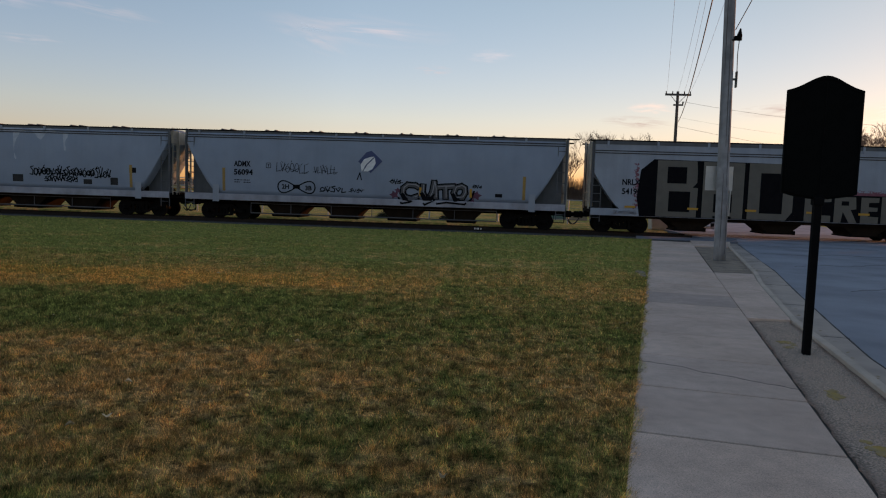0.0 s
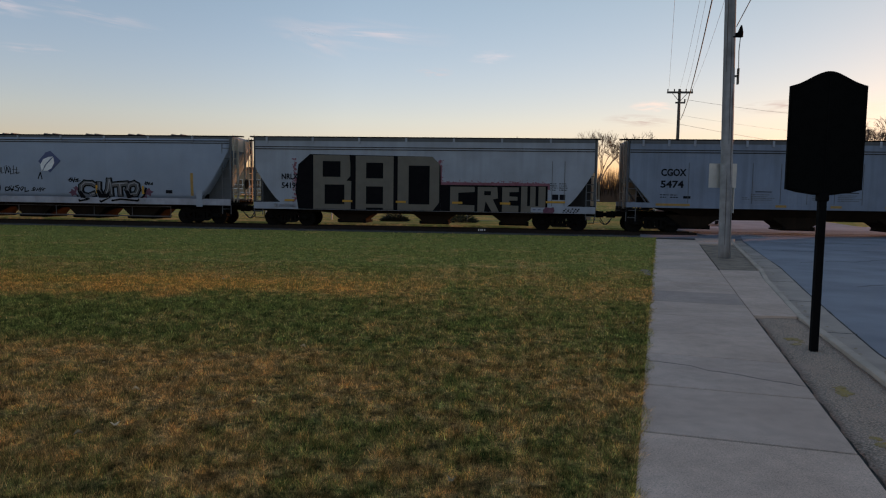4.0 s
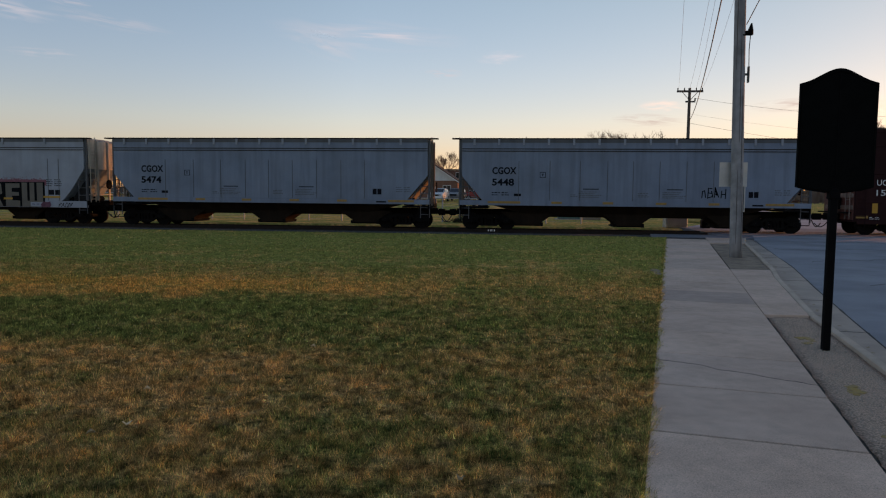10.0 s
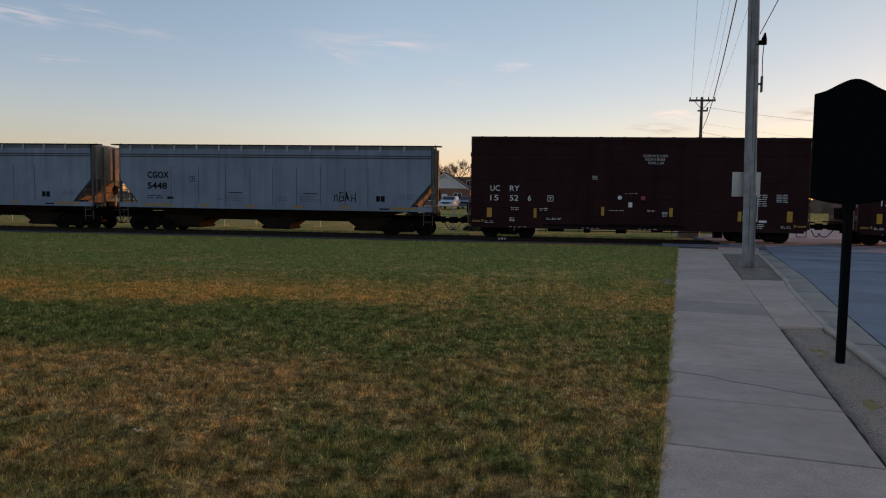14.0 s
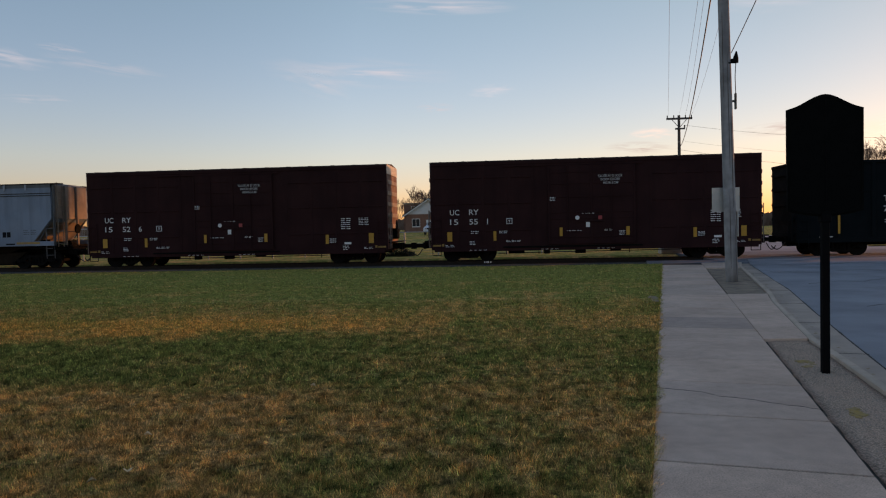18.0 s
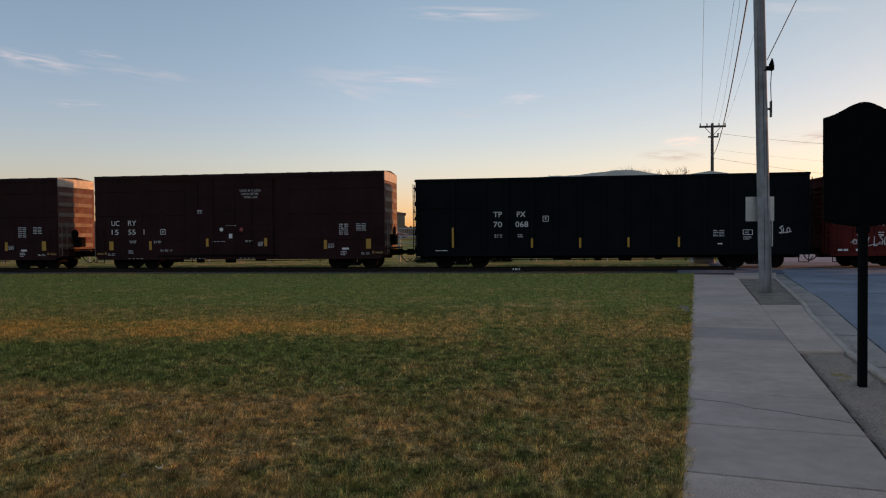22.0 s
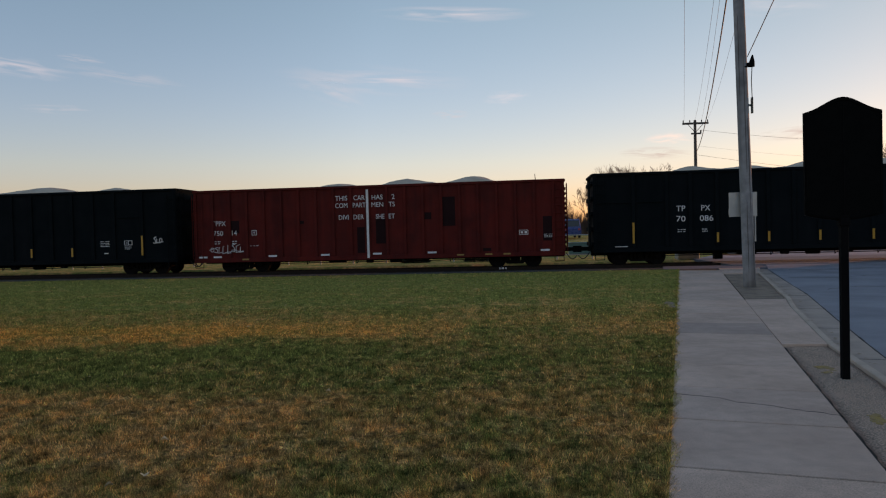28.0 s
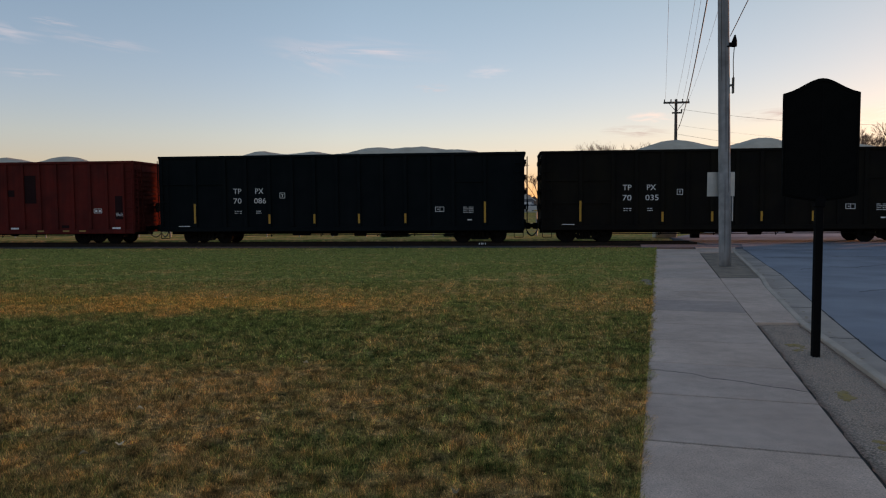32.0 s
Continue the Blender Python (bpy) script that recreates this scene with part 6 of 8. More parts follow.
# ---- the sign on its post ----
marker = thing("marker_sign", "tall dark marker board on a slim black post in the verge", "sign", at=(3.72, 8.6, -0.02))
bm = bmesh.new()
pts = [(-0.43, 1.94), (-0.43, 3.14)]
for k in range(1, 16):
    u = k / 16
    pts.append((-0.43 + 0.86 * u, 3.145 + 0.165 * (0.5 - 0.5 * math.cos(2 * math.pi * u)) ** 0.8 - 0.012 * math.sin(2 * math.pi * u) ** 2))
pts += [(0.43, 3.14), (0.43, 1.94), (0.30, 1.905), (0.10, 1.875), (-0.10, 1.875), (-0.30, 1.905)]
prism(bm, pts, "y", -0.035, 0.035)
bmesh.ops.bevel(bm, geom=[e for e in bm.edges if abs(e.verts[0].co.y - e.verts[1].co.y) < 1e-4], offset=0.012, segments=2, affect="EDGES")
board = part("board", bm, M["black_sign"], marker, "dark board with an arched top")
bm = bmesh.new()
for a, b in zip(pts, pts[1:] + pts[:1]):
    c = (0.0, 2.5)
    p0, p1 = (c[0] + (a[0] - c[0]) * 0.94, c[1] + (a[1] - c[1]) * 0.955), (c[0] + (b[0] - c[0]) * 0.94, c[1] + (b[1] - c[1]) * 0.955)
    tube(bm, (p0[0], -0.037, p0[1]), (p1[0], -0.037, p1[1]), 0.008, 6)
part("raised_border", bm, M["black_sign"], board)
part("centre_seam", new_box(-0.006, 0.006, -0.041, -0.033, 1.92, 3.24), M["black_metal"], board)
bm = bmesh.new()
box(bm, -0.042, 0.042, -0.042, 0.042, -0.10, 1.93, bevel=0.008)
part("post", bm, M["black_metal"], marker, "square black steel post")
part("collar", new_box(-0.06, 0.06, -0.055, 0.055, 1.80, 1.90, bevel=0.012), M["black_metal"], marker)
rs = random.Random(9)

# ---- near utility pole ----
pole = thing("utility_pole", "weathered grey wooden utility pole in the verge", "utility pole", at=(6.63, 21.6, 0))
bm = bmesh.new()
rings = []
for k in range(13):
    z = -0.3 + 11.3 * k / 12
    r = 0.178 - 0.0025 * z
    cx = -0.022 * z
    rings.append([(cx + r * math.cos(a * math.pi / 9), r * math.sin(a * math.pi / 9), z) for a in range(18)])
part("pole_shaft", loft(bm, rings), M["wood_pole"], pole, smooth=True)
# long checks in the wood
for ang, z0, z1 in ((-1.9, 0.4, 2.6), (-1.2, 2.2, 5.0), (-1.6, 3.4, 6.8), (-2.3, 5.5, 8.0), (-1.0, 0.2, 1.7)):
    rings = []
    for k in range(7):
        z = z0 + (z1 - z0) * k / 6
        r = 0.179 - 0.0025 * z
        x, y, w = -0.022 * z + r * math.cos(ang + 0.02 * k), r * math.sin(ang + 0.02 * k), 0.003 + 0.007 * math.sin(math.pi * k / 6)
        rings.append([(x - w, y - 0.004, z), (x + w, y - 0.004, z), (x + w, y + 0.02, z), (x - w, y + 0.02, z)])
    part("check", loft(bmesh.new(), rings), M["dark_pole"], pole, "dark split in the wood")
sheet = part("sign_plate", new_box(-0.50, 0.31, 0.215, 0.222, 2.10, 2.83, bevel=0.002), M["sign_alu"], pole, "bare back of a road sign")
bm = bmesh.new()
box(bm, -0.12, 0.06, 0.16, 0.216, 2.2, 2.25)
box(bm, -0.12, 0.06, 0.16, 0.216, 2.68, 2.73)
part("sign_bracket", bm, M["black_metal"], pole)
part("bracket_bar", new_box(0.17, 0.20, -0.02, 0.10, 1.35, 2.1), M["sign_alu"], pole)
bm = bmesh.new()
box(bm, 0.12, 0.17, -0.05, 0.05, 5.15, 5.62, bevel=0.008)
box(bm, 0.02, 0.13, -0.02, 0.02, 5.36, 5.42)
part("terminal_box", bm, M["box_grey"], pole, "small grey box strapped to the pole")
bm = bmesh.new()
box(bm, -0.02, 0.16, -0.16, -0.02, 6.52, 6.62, bevel=0.01)
tube(bm, (0.13, -0.10, 6.50), (0.13, -0.10, 6.66), 0.075, 10)
tube(bm, (0.13, -0.10, 6.66), (0.145, -0.11, 6.84), 0.075, 10, 0.02)
tube(bm, (-0.10, -0.15, 6.50), (0.13, -0.13, 6.50), 0.02, 6)
part("dead_end_clamp", bm, M["black_metal"], pole)
bm = bmesh.new()
for a, b in zip([(0.13, -0.1, 6.5), (0.10, -0.12, 6.1), (0.12, -0.1, 5.62)], [(0.10, -0.12, 6.1), (0.12, -0.1, 5.62), (0.12, -0.06, 5.3)]):
    tube(bm, a, b, 0.012, 6)
part("drop_wire", bm, M["hose"], pole)
bm = bmesh.new()
box(bm, -1.75, 1.25, -0.17, -0.05, 10.2, 10.32)
part("crossarm", bm, M["dark_pole"], pole)

# ---- far utility pole ----
fpole = thing("utility_pole", "slender dark utility pole with a braced crossarm beyond the track", "utility pole", at=(14.28, 60.3, 0))
part("pole_shaft", tube(bmesh.new(), (0, 0, -0.3), (0, 0, 10.75), 0.17, 10, 0.11), M["dark_pole"], fpole)
part("crossarm", new_box(-1.05, 1.05, -0.2, -0.08, 10.38, 10.54), M["dark_pole"], fpole)
bm = bmesh.new()
for s in (-1, 1):
    tube(bm, (s * 0.62, -0.15, 10.4), (0, -0.13, 9.7), 0.025, 6)
part("brace", bm, M["dark_pole"], fpole)
part("lower_crossarm", new_box(-0.35, 0.45, -0.2, -0.1, 9.55, 9.68), M["dark_pole"], fpole)
for x in (-0.98, -0.45, 0.5, 0.98):
    part("insulator", tube(bmesh.new(), (x, -0.14, 10.54), (x, -0.14, 10.74), 0.045, 8), M["black_metal"], fpole)
part("insulator", tube(bmesh.new(), (0.42, -0.15, 9.68), (0.42, -0.15, 9.9), 0.06, 8), M["black_metal"], fpole)


def wire(a, b, sag, r, label):
    a, b = Vector(a), Vector(b)
    cu = bpy.data.curves.new("overhead_wire", "CURVE")
    cu.dimensions = "3D"
    cu.bevel_depth = r
    cu.bevel_resolution = 0
    sp = cu.splines.new("POLY")
    n = 18
    sp.points.add(n)
    for k in range(n + 1):
        t = k / n
        p = a.lerp(b, t)
        sp.points[k].co = (p.x, p.y, p.z - sag * 4 * t * (1 - t), 1)
    tmp = bpy.data.objects.new("overhead_wire", cu)
    me = bpy.data.meshes.new_from_object(tmp)
    bpy.data.objects.remove(tmp)
    me.materials.clear()
    me.materials.append(M["hose"])
    return tagged(new("overhead_wire", me), label, "overhead wire", "overhead wires")


NP, FP = (6.40, 21.5, 10.3), (14.28, 60.2, 10.6)
for dx, fx in ((-1.50, -0.90), (-0.42, -0.02), (-0.26, 0.5), (0.60, 1.0)):
    wire((6.40 + dx, 21.5, 10.4), (14.28 + fx, 60.2, 10.74), 0.55, 0.006, "thin overhead power wire between the poles")
wire((6.16, 21.4, 9.2), (14.28, 60.2, 8.05), 1.02, 0.022, "thick black overhead cable between the poles")
wire((6.63, 21.48, 6.80), (7.35, 15.0, 11.3), 0.10, 0.014, "black service wire dropping to the pole")
wire((14.7, 60.2, 9.9), (48, 75, 10.2), 0.8, 0.010, "overhead wire running beside the side street")
wire((14.4, 60.2, 8.6), (48, 75, 8.0), 0.7, 0.005, "thin overhead wire beside the side street")
wire((14.4, 60.2, 7.85), (48, 75, 5.6), 0.5, 0.010, "overhead cable beside the side street")

# ---- crossing signal beyond the track ----
M["signal_red"], nt, b = material("lit_red_lens", 0.3)
b.inputs["Base Color"].default_value = (0.5, 0.01, 0.01, 1)
b.inputs["Emission Color"].default_value = (1.0, 0.05, 0.04, 1)
b.inputs["Emission Strength"].default_value = 3.0
M["headlamp"], nt, b = material("lit_headlamp", 0.2)
b.inputs["Base Color"].default_value = (0.9, 0.9, 0.85, 1)
b.inputs["Emission Color"].default_value = (1.0, 0.96, 0.85, 1)
b.inputs["Emission Strength"].default_value = 5.0
M["white_paint"] = worn("white_sign_paint", (0.68, 0.68, 0.66), (0.45, 0.44, 0.42), 0.5)
M["alu_mast"] = worn("dull_aluminium", (0.42, 0.42, 0.41), (0.30, 0.29, 0.28), 0.45, 0.6)
sig = thing("crossing_signal", "railway crossing signal with crossbuck and twin round lamps, one lit red", "crossing signal", at=(10.6, 40.1, 0))
part("mast", tube(bmesh.new(), (0, 0, -0.1), (0, 0, 4.45), 0.065, 10), M["alu_mast"], sig)
part("foot", new_box(-0.22, 0.22, -0.22, 0.22, -0.05, 0.5, bevel=0.03), M["black_metal"], sig)
for k, ang in enumerate((45, -45)):
    bm = new_box(-0.62, 0.62, -0.012, 0.012, -0.115, 0.115)
    bmesh.ops.transform(bm, matrix=Matrix.Translation((0, -0.09 - 0.03 * k, 3.9)) @ Matrix.Rotation(radians(ang), 4, "Y"), verts=bm.verts)
    blade = part("crossbuck_blade", bm, M["white_paint"], sig, "white crossbuck blade with black bars")
    bm = bmesh.new()
    for j in (-0.46, -0.33, -0.22, 0.2, 0.32, 0.45):
        box(bm, j - 0.035, j + 0.035, -0.018, -0.011, -0.07, 0.07)
    bmesh.ops.transform(bm, matrix=Matrix.Translation((0, -0.09 - 0.03 * k, 3.9)) @ Matrix.Rotation(radians(ang), 4, "Y"), verts=bm.verts)
    part("letter_bars", bm, M["black_text"], blade)
part("lamp_arm", new_box(-0.5, 0.55, -0.05, 0.02, 2.96, 3.04), M["black_metal"], sig)
for x, lens in ((-0.42, M["black_metal"]), (0.48, M["signal_red"])):
    t = part("lamp_backing", tube(bmesh.new(), (x, -0.10, 3.0), (x, -0.06, 3.0), 0.33, 24), M["black_metal"], sig, "round black lamp backing")
    part("lamp_lens", tube(bmesh.new(), (x, -0.16, 3.0), (x, -0.11, 3.0), 0.15, 18), lens, t)
    bm = bmesh.new()
    for k in range(9):
        a = radians(-10 + 25 * k)
        a2 = radians(15 + 25 * k)
        prism(bm, [(x + 0.17 * math.cos(a), 3.0 + 0.17 * math.sin(a)), (x + 0.17 * math.cos(a2), 3.0 + 0.17 * math.sin(a2)), (x + 0.185 * math.cos(a2), 3.0 + 0.185 * math.sin(a2)), (x + 0.185 * math.cos(a), 3.0 + 0.185 * math.sin(a))], "y", -0.36, -0.10)
    part("hood", bm, M["black_metal"], t)
part("bell", tube(bmesh.new(), (0.1, 0, 4.28), (0.95, 0, 4.32), 0.025, 6), M["alu_mast"], sig)
bm = new_box(0.0, 0.06, -0.5, 0.16, 0, 1.0)
bmesh.ops.transform(bm, matrix=Matrix.Translation((0.25, 0.3, 0.6)) @ Matrix.Rotation(radians(-20), 4, "Y"), verts=bm.verts)
part("gate_weight", bm, M["alu_mast"], sig)
cab = thing("signal_cabinet", "pale grey steel signal cabinet by the crossing", "cabinet", at=(9.2, 41.2, 0))
part("body", new_box(-0.6, 0.6, -0.45, 0.45, 0, 1.5, bevel=0.03), M["sign_alu"], cab)
part("door", new_box(-0.52, 0.52, -0.475, -0.445, 0.12, 1.4, bevel=0.01), M["sign_alu"], cab)

# ---- vehicles beyond the track ----
M["glass"], nt, b = material("dark_window_glass", 0.08)
b.inputs["Base Color"].default_value = (0.02, 0.025, 0.03, 1)
M["tyre"] = worn("tyre_rubber", (0.02, 0.02, 0.02), (0.035, 0.033, 0.03), 0.85)
M["rim"] = worn("wheel_rim", (0.35, 0.35, 0.36), (0.2, 0.2, 0.2), 0.4, 0.7)
PAINTS = {}
for nm, c in (("white", (0.66, 0.67, 0.68)), ("silver", (0.38, 0.40, 0.42)), ("navy blue", (0.03, 0.07, 0.22)), ("black", (0.02, 0.02, 0.022)), ("red", (0.30, 0.03, 0.03)), ("grey", (0.18, 0.19, 0.2))):
    PAINTS[nm] = worn("car_paint_" + nm.replace(" ", "_"), c, tuple(v * 0.8 for v in c), 0.3, 0.1, 2, 0.4)


def vehicle(kind, paint, at, turn, label, lit=False, group="parked vehicles"):
    """A car, van or pickup: length along x, nose at +x."""
    ob = thing(kind, label, "car" if kind == "car" else kind.replace("_", " "), group, at=at)
    ob.matrix_basis = pose(*at, 0, 0, turn)
    P = PAINTS[paint]
    if kind == "car":
        L, W, prof = 4.5, 0.88, [(-2.2, 0.35), (-2.25, 0.75), (-2.1, 0.98), (-1.75, 1.05), (1.0, 1.0), (2.0, 0.85), (2.25, 0.65), (2.2, 0.35)]
        cab_ = [(-1.85, 1.03), (-1.3, 1.46), (0.1, 1.50), (0.95, 1.0)]
    elif kind == "van":
        L, W, prof = 5.2, 0.98, [(-2.55, 0.4), (-2.6, 1.0), (-2.55, 1.15), (1.6, 1.15), (2.45, 0.98), (2.6, 0.7), (2.55, 0.4)]
        cab_ = [(-2.56, 1.13), (-2.45, 2.0), (-2.2, 2.08), (0.85, 2.05), (1.65, 1.13)]
    else:
        L, W, prof = 5.6, 0.96, [(-2.75, 0.5), (-2.8, 1.12), (-0.75, 1.12), (-0.7, 1.15), (1.2, 1.15), (2.6, 1.05), (2.75, 0.8), (2.7, 0.5)]
        cab_ = [(-0.75, 1.13), (-0.6, 1.82), (0.7, 1.86), (1.3, 1.13)]
    bm = prism(bmesh.new(), prof, "y", -W, W)
    bmesh.ops.bevel(bm, geom=[e for e in bm.edges if abs(e.verts[0].co.y - e.verts[1].co.y) < 1e-4], offset=0.07, segments=2, affect="EDGES")
    part("body", bm, P, ob)
    bm = bmesh.new()
    loft(bm, [[(p, -W + 0.04 + 0.12 * (q > cab_[0][1] + 0.1), q) for p, q in cab_], [(p, W - 0.04 - 0.12 * (q > cab_[0][1] + 0.1), q) for p, q in cab_]])
    bmesh.ops.bevel(bm, geom=list(bm.edges), offset=0.03, segments=1, affect="EDGES")
    part("cabin", bm, P, ob)
    zc, zt = cab_[0][1] + 0.08, max(q for p, q in cab_) - 0.10
    xb, xf = cab_[0][0] + 0.25, cab_[-1][0] - 0.25
    for s in (-1, 1):
        mid = (xb + xf) / 2
        k = (zt - zc) * 0.45
        for a, b2 in ((xb + k * 0.6, mid - 0.04), (mid + 0.04, xf - k * 0.5)):
            y0 = s * (W - 0.035)
            y1 = s * (W - 0.165)
            bm = bmesh.new()
            lo = a - (k * 0.5 if a < mid - 0.3 else 0)
            hi = b2 + (k * 0.9 if b2 > mid + 0.3 else 0)
            vs = [bm.verts.new(v) for v in ((lo, y0 + s * 0.012, zc), (hi, y0 + s * 0.012, zc), (b2 - 0.05, y1 + s * 0.02, zt), (a, y1 + s * 0.02, zt))]
            vs2 = [bm.verts.new((v.co.x, v.co.y - s * 0.03, v.co.z)) for v in vs]
            bm.faces.new(vs)
            bm.faces.new(vs2[::-1])
            for j in range(4):
                bm.faces.new((vs[j], vs2[j], vs2[(j + 1) % 4], vs[(j + 1) % 4]))
            bmesh.ops.recalc_face_normals(bm, faces=bm.faces)
            part("side_window", bm, M["glass"], ob)
    (xa, za), (xc, zc2) = cab_[-1], cab_[-2]
    for (p0, q0), (p1, q1), nm in ((cab_[-1], cab_[-2], "windscreen"), (cab_[0], cab_[1], "rear_window")):
        bm = bmesh.new()
        d = 0.02 if nm == "windscreen" else -0.02
        a0, a1 = 0.14, 0.90
        q = [(p0 + (p1 - p0) * a0, q0 + (q1 - q0) * a0), (p0 + (p1 - p0) * a1, q0 + (q1 - q0) * a1)]
        prism(bm, [(q[0][0] + d, q[0][1]), (q[1][0] + d, q[1][1] + 0.012), (q[1][0] - d, q[1][1]), (q[0][0] - d, q[0][1])], "y", -W + 0.22, W - 0.22)
        part(nm, bm, M["glass"], ob)
    for x in (-L * 0.30, L * 0.31):
        for s in (-1, 1):
            w = part("wheel", tube(bmesh.new(), (x, s * (W - 0.18), 0.33), (x, s * (W + 0.01), 0.33), 0.33, 18), M["tyre"], ob)
            part("rim", tube(bmesh.new(), (x, s * (W + 0.0), 0.33), (x, s * (W + 0.02), 0.33), 0.2, 14), M["rim"], w)
    xn = max(p for p, q in prof)
    xr = min(p for p, q in prof)
    zl = 0.72 if kind == "car" else 0.85
    for s in (-1, 1):
        part("headlight", new_box(xn - 0.16, xn + 0.012, s * (W - 0.36) - 0.14, s * (W - 0.36) + 0.14, zl - 0.09, zl + 0.09, bevel=0.02), M["headlamp"] if lit else M["rim"], ob)
        part("tail_light", new_box(xr - 0.012, xr + 0.1, s * (W - 0.25) - 0.12, s * (W - 0.25) + 0.12, zl, zl + 0.2), M["red_sticker"], ob)
    part("front_bumper", new_box(xn - 0.1, xn + 0.05, -W + 0.1, W - 0.1, 0.38, 0.56, bevel=0.03), P, ob)
    part("grille", new_box(xn - 0.05, xn + 0.022, -0.4, 0.4, 0.62, 0.80, bevel=0.01), M["black_metal"], ob)
    return ob


vehicle("car", "silver", (13.2, 47.2, 0.0), -101, "silver car with lit headlights waiting at the crossing", lit=True)
vehicle("van", "white", (15.6, 60.0, 0.0), -101, "white van in the queue with lit headlights", lit=True)
vehicle("car", "white", (0.8, 125.0, 1.0), -100, "white hatchback parked on the lot")
vehicle("car", "silver", (-2.9, 125.5, 1.0), 84, "silver car parked on the lot")
vehicle("car", "white", (4.8, 126.0, 1.0), 5, "white saloon parked on the lot")
vehicle("car", "grey", (-7.0, 84.0, 1.0), -95, "grey car parked on the lot")
vehicle("car", "white", (-8.7, 80.0, 0.95), -95, "white car parked by the field")
vehicle("car", "navy blue", (-27.0, 95.0, 1.0), 8, "blue car parked before the brick building")
vehicle("car", "red", (-20.5, 96.0, 1.0), 4, "red car parked before the brick building")
vehicle("pickup_truck", "red", (-4.4, 92.0, 1.0), 4, "red pickup parked under bare trees")
vehicle("van", "navy blue", (4.9, 79.5, 0.98), 95, "blue van parked beside the houses")

# ---- fences, shrubs, boxes on the field ----
M["fence_white"] = worn("white_pipe_paint", (0.50, 0.51, 0.50), (0.30, 0.30, 0.29), 0.5, 0.1, 4)
M["mesh_wire"] = worn("galvanised_wire", (0.30, 0.30, 0.30), (0.2, 0.2, 0.2), 0.5, 0.5)
fence = thing("pipe_fence", "white pipe rail fence with wire mesh across the field", "fence", at=(0, 44.5, 0))
fx0, fx1 = -44.2, 5.9
n = int((fx1 - fx0) / 2.2)
fp = part("post", tube(bmesh.new(), (0, 0, -0.1), (0, 0, 1.52), 0.05, 8), M["fence_white"], fence)
fp.location = (fx0, 0, 0.02)
for k in range(1, n + 1):
    share("post", fp, fence, (fx0 + 2.2 * k, 0, 0.02))
part("top_rail", tube(bmesh.new(), (fx0, 0, 1.52), (fx1, 0, 1.52), 0.03, 8), M["fence_white"], fence)
bm = bmesh.new()
for z in (0.12, 0.34, 0.56, 0.78, 1.0, 1.2):
    tube(bm, (fx0, -0.05, z), (fx1, -0.05, z), 0.006, 4)
part("mesh", bm, M["mesh_wire"], fence)
tall = thing("field_fence", "tall white mesh fence with a yellow rail along the field", "fence", at=(0, 72, 0.6))
tp = part("post", tube(bmesh.new(), (0, 0, -0.6), (0, 0, 1.8), 0.05, 8), M["fence_white"], tall)
tp.location = (-60, 0, 0)
for k in range(1, 17):
    share("post", tp, tall, (-60 + 3.0 * k, 0, 0))
for z in (1.8, 1.0, 0.2):
    part("rail", tube(bmesh.new(), (-60, 0, z), (-12, 0, z), 0.04, 6), M["fence_white"], tall)
part("yellow_rail", tube(bmesh.new(), (-60, -0.2, 0.62), (-12, -0.2, 0.62), 0.07, 6), M["yellow"], tall)
bm = bmesh.new()
for k in range(240):
    x = -60 + 0.2 * k
    tube(bm, (x, 0.03, 0.1), (x, 0.03, 1.8), 0.008, 4)
part("mesh", bm, M["fence_white"], tall)

M["juniper"] = worn("juniper_needles", (0.030, 0.042, 0.020), (0.016, 0.024, 0.012), 0.9, 0, 4, 0.8)
M["bark"] = worn("grey_bark", (0.14, 0.105, 0.08), (0.075, 0.058, 0.046), 0.9, 0, 3, 0.7)
M["twig"] = worn("reddish_twigs", (0.17, 0.105, 0.08), (0.11, 0.07, 0.052), 0.9, 0, 0.6, 0.7)


def shrub(at, w, h, seed):
    r = random.Random(seed)
    ob = thing("shrub", "low dark spreading juniper shrub on the field", "shrub", "juniper shrubs", at=at)
    verts, faces = [], []
    for k in range(1500):
        a = r.uniform(0, 6.283)
        rad = w * (r.random() ** 0.5)
        lim = h * (1 - (rad / w) ** 1.6) * r.uniform(0.55, 1.15) + 0.05
        base = Vector((rad * math.cos(a), rad * math.sin(a), r.uniform(0.0, 1.0) * lim))
        d = Vector((math.cos(a) * (0.5 + rad / w), math.sin(a) * (0.5 + rad / w), r.uniform(0.1, 0.9))).normalized()
        ln = r.uniform(0.10, 0.30)
        side = d.cross(Vector((r.uniform(-1, 1), r.uniform(-1, 1), 1))).normalized() * r.uniform(0.015, 0.035)
        i = len(verts)
        verts += [tuple(base - side), tuple(base + side), tuple(base + d * ln)]
        faces.append((i, i + 1, i + 2))
    raw("foliage", verts, faces, M["juniper"], ob)
    bm = bmesh.new()
    for k in range(6):
        a = k * 1.05
        tube(bm, (0, 0, -0.05), (0.6 * w * math.cos(a), 0.6 * w * math.sin(a), h * 0.45), 0.02, 5, 0.008)
    part("stem", bm, M["bark"], ob)
    return ob


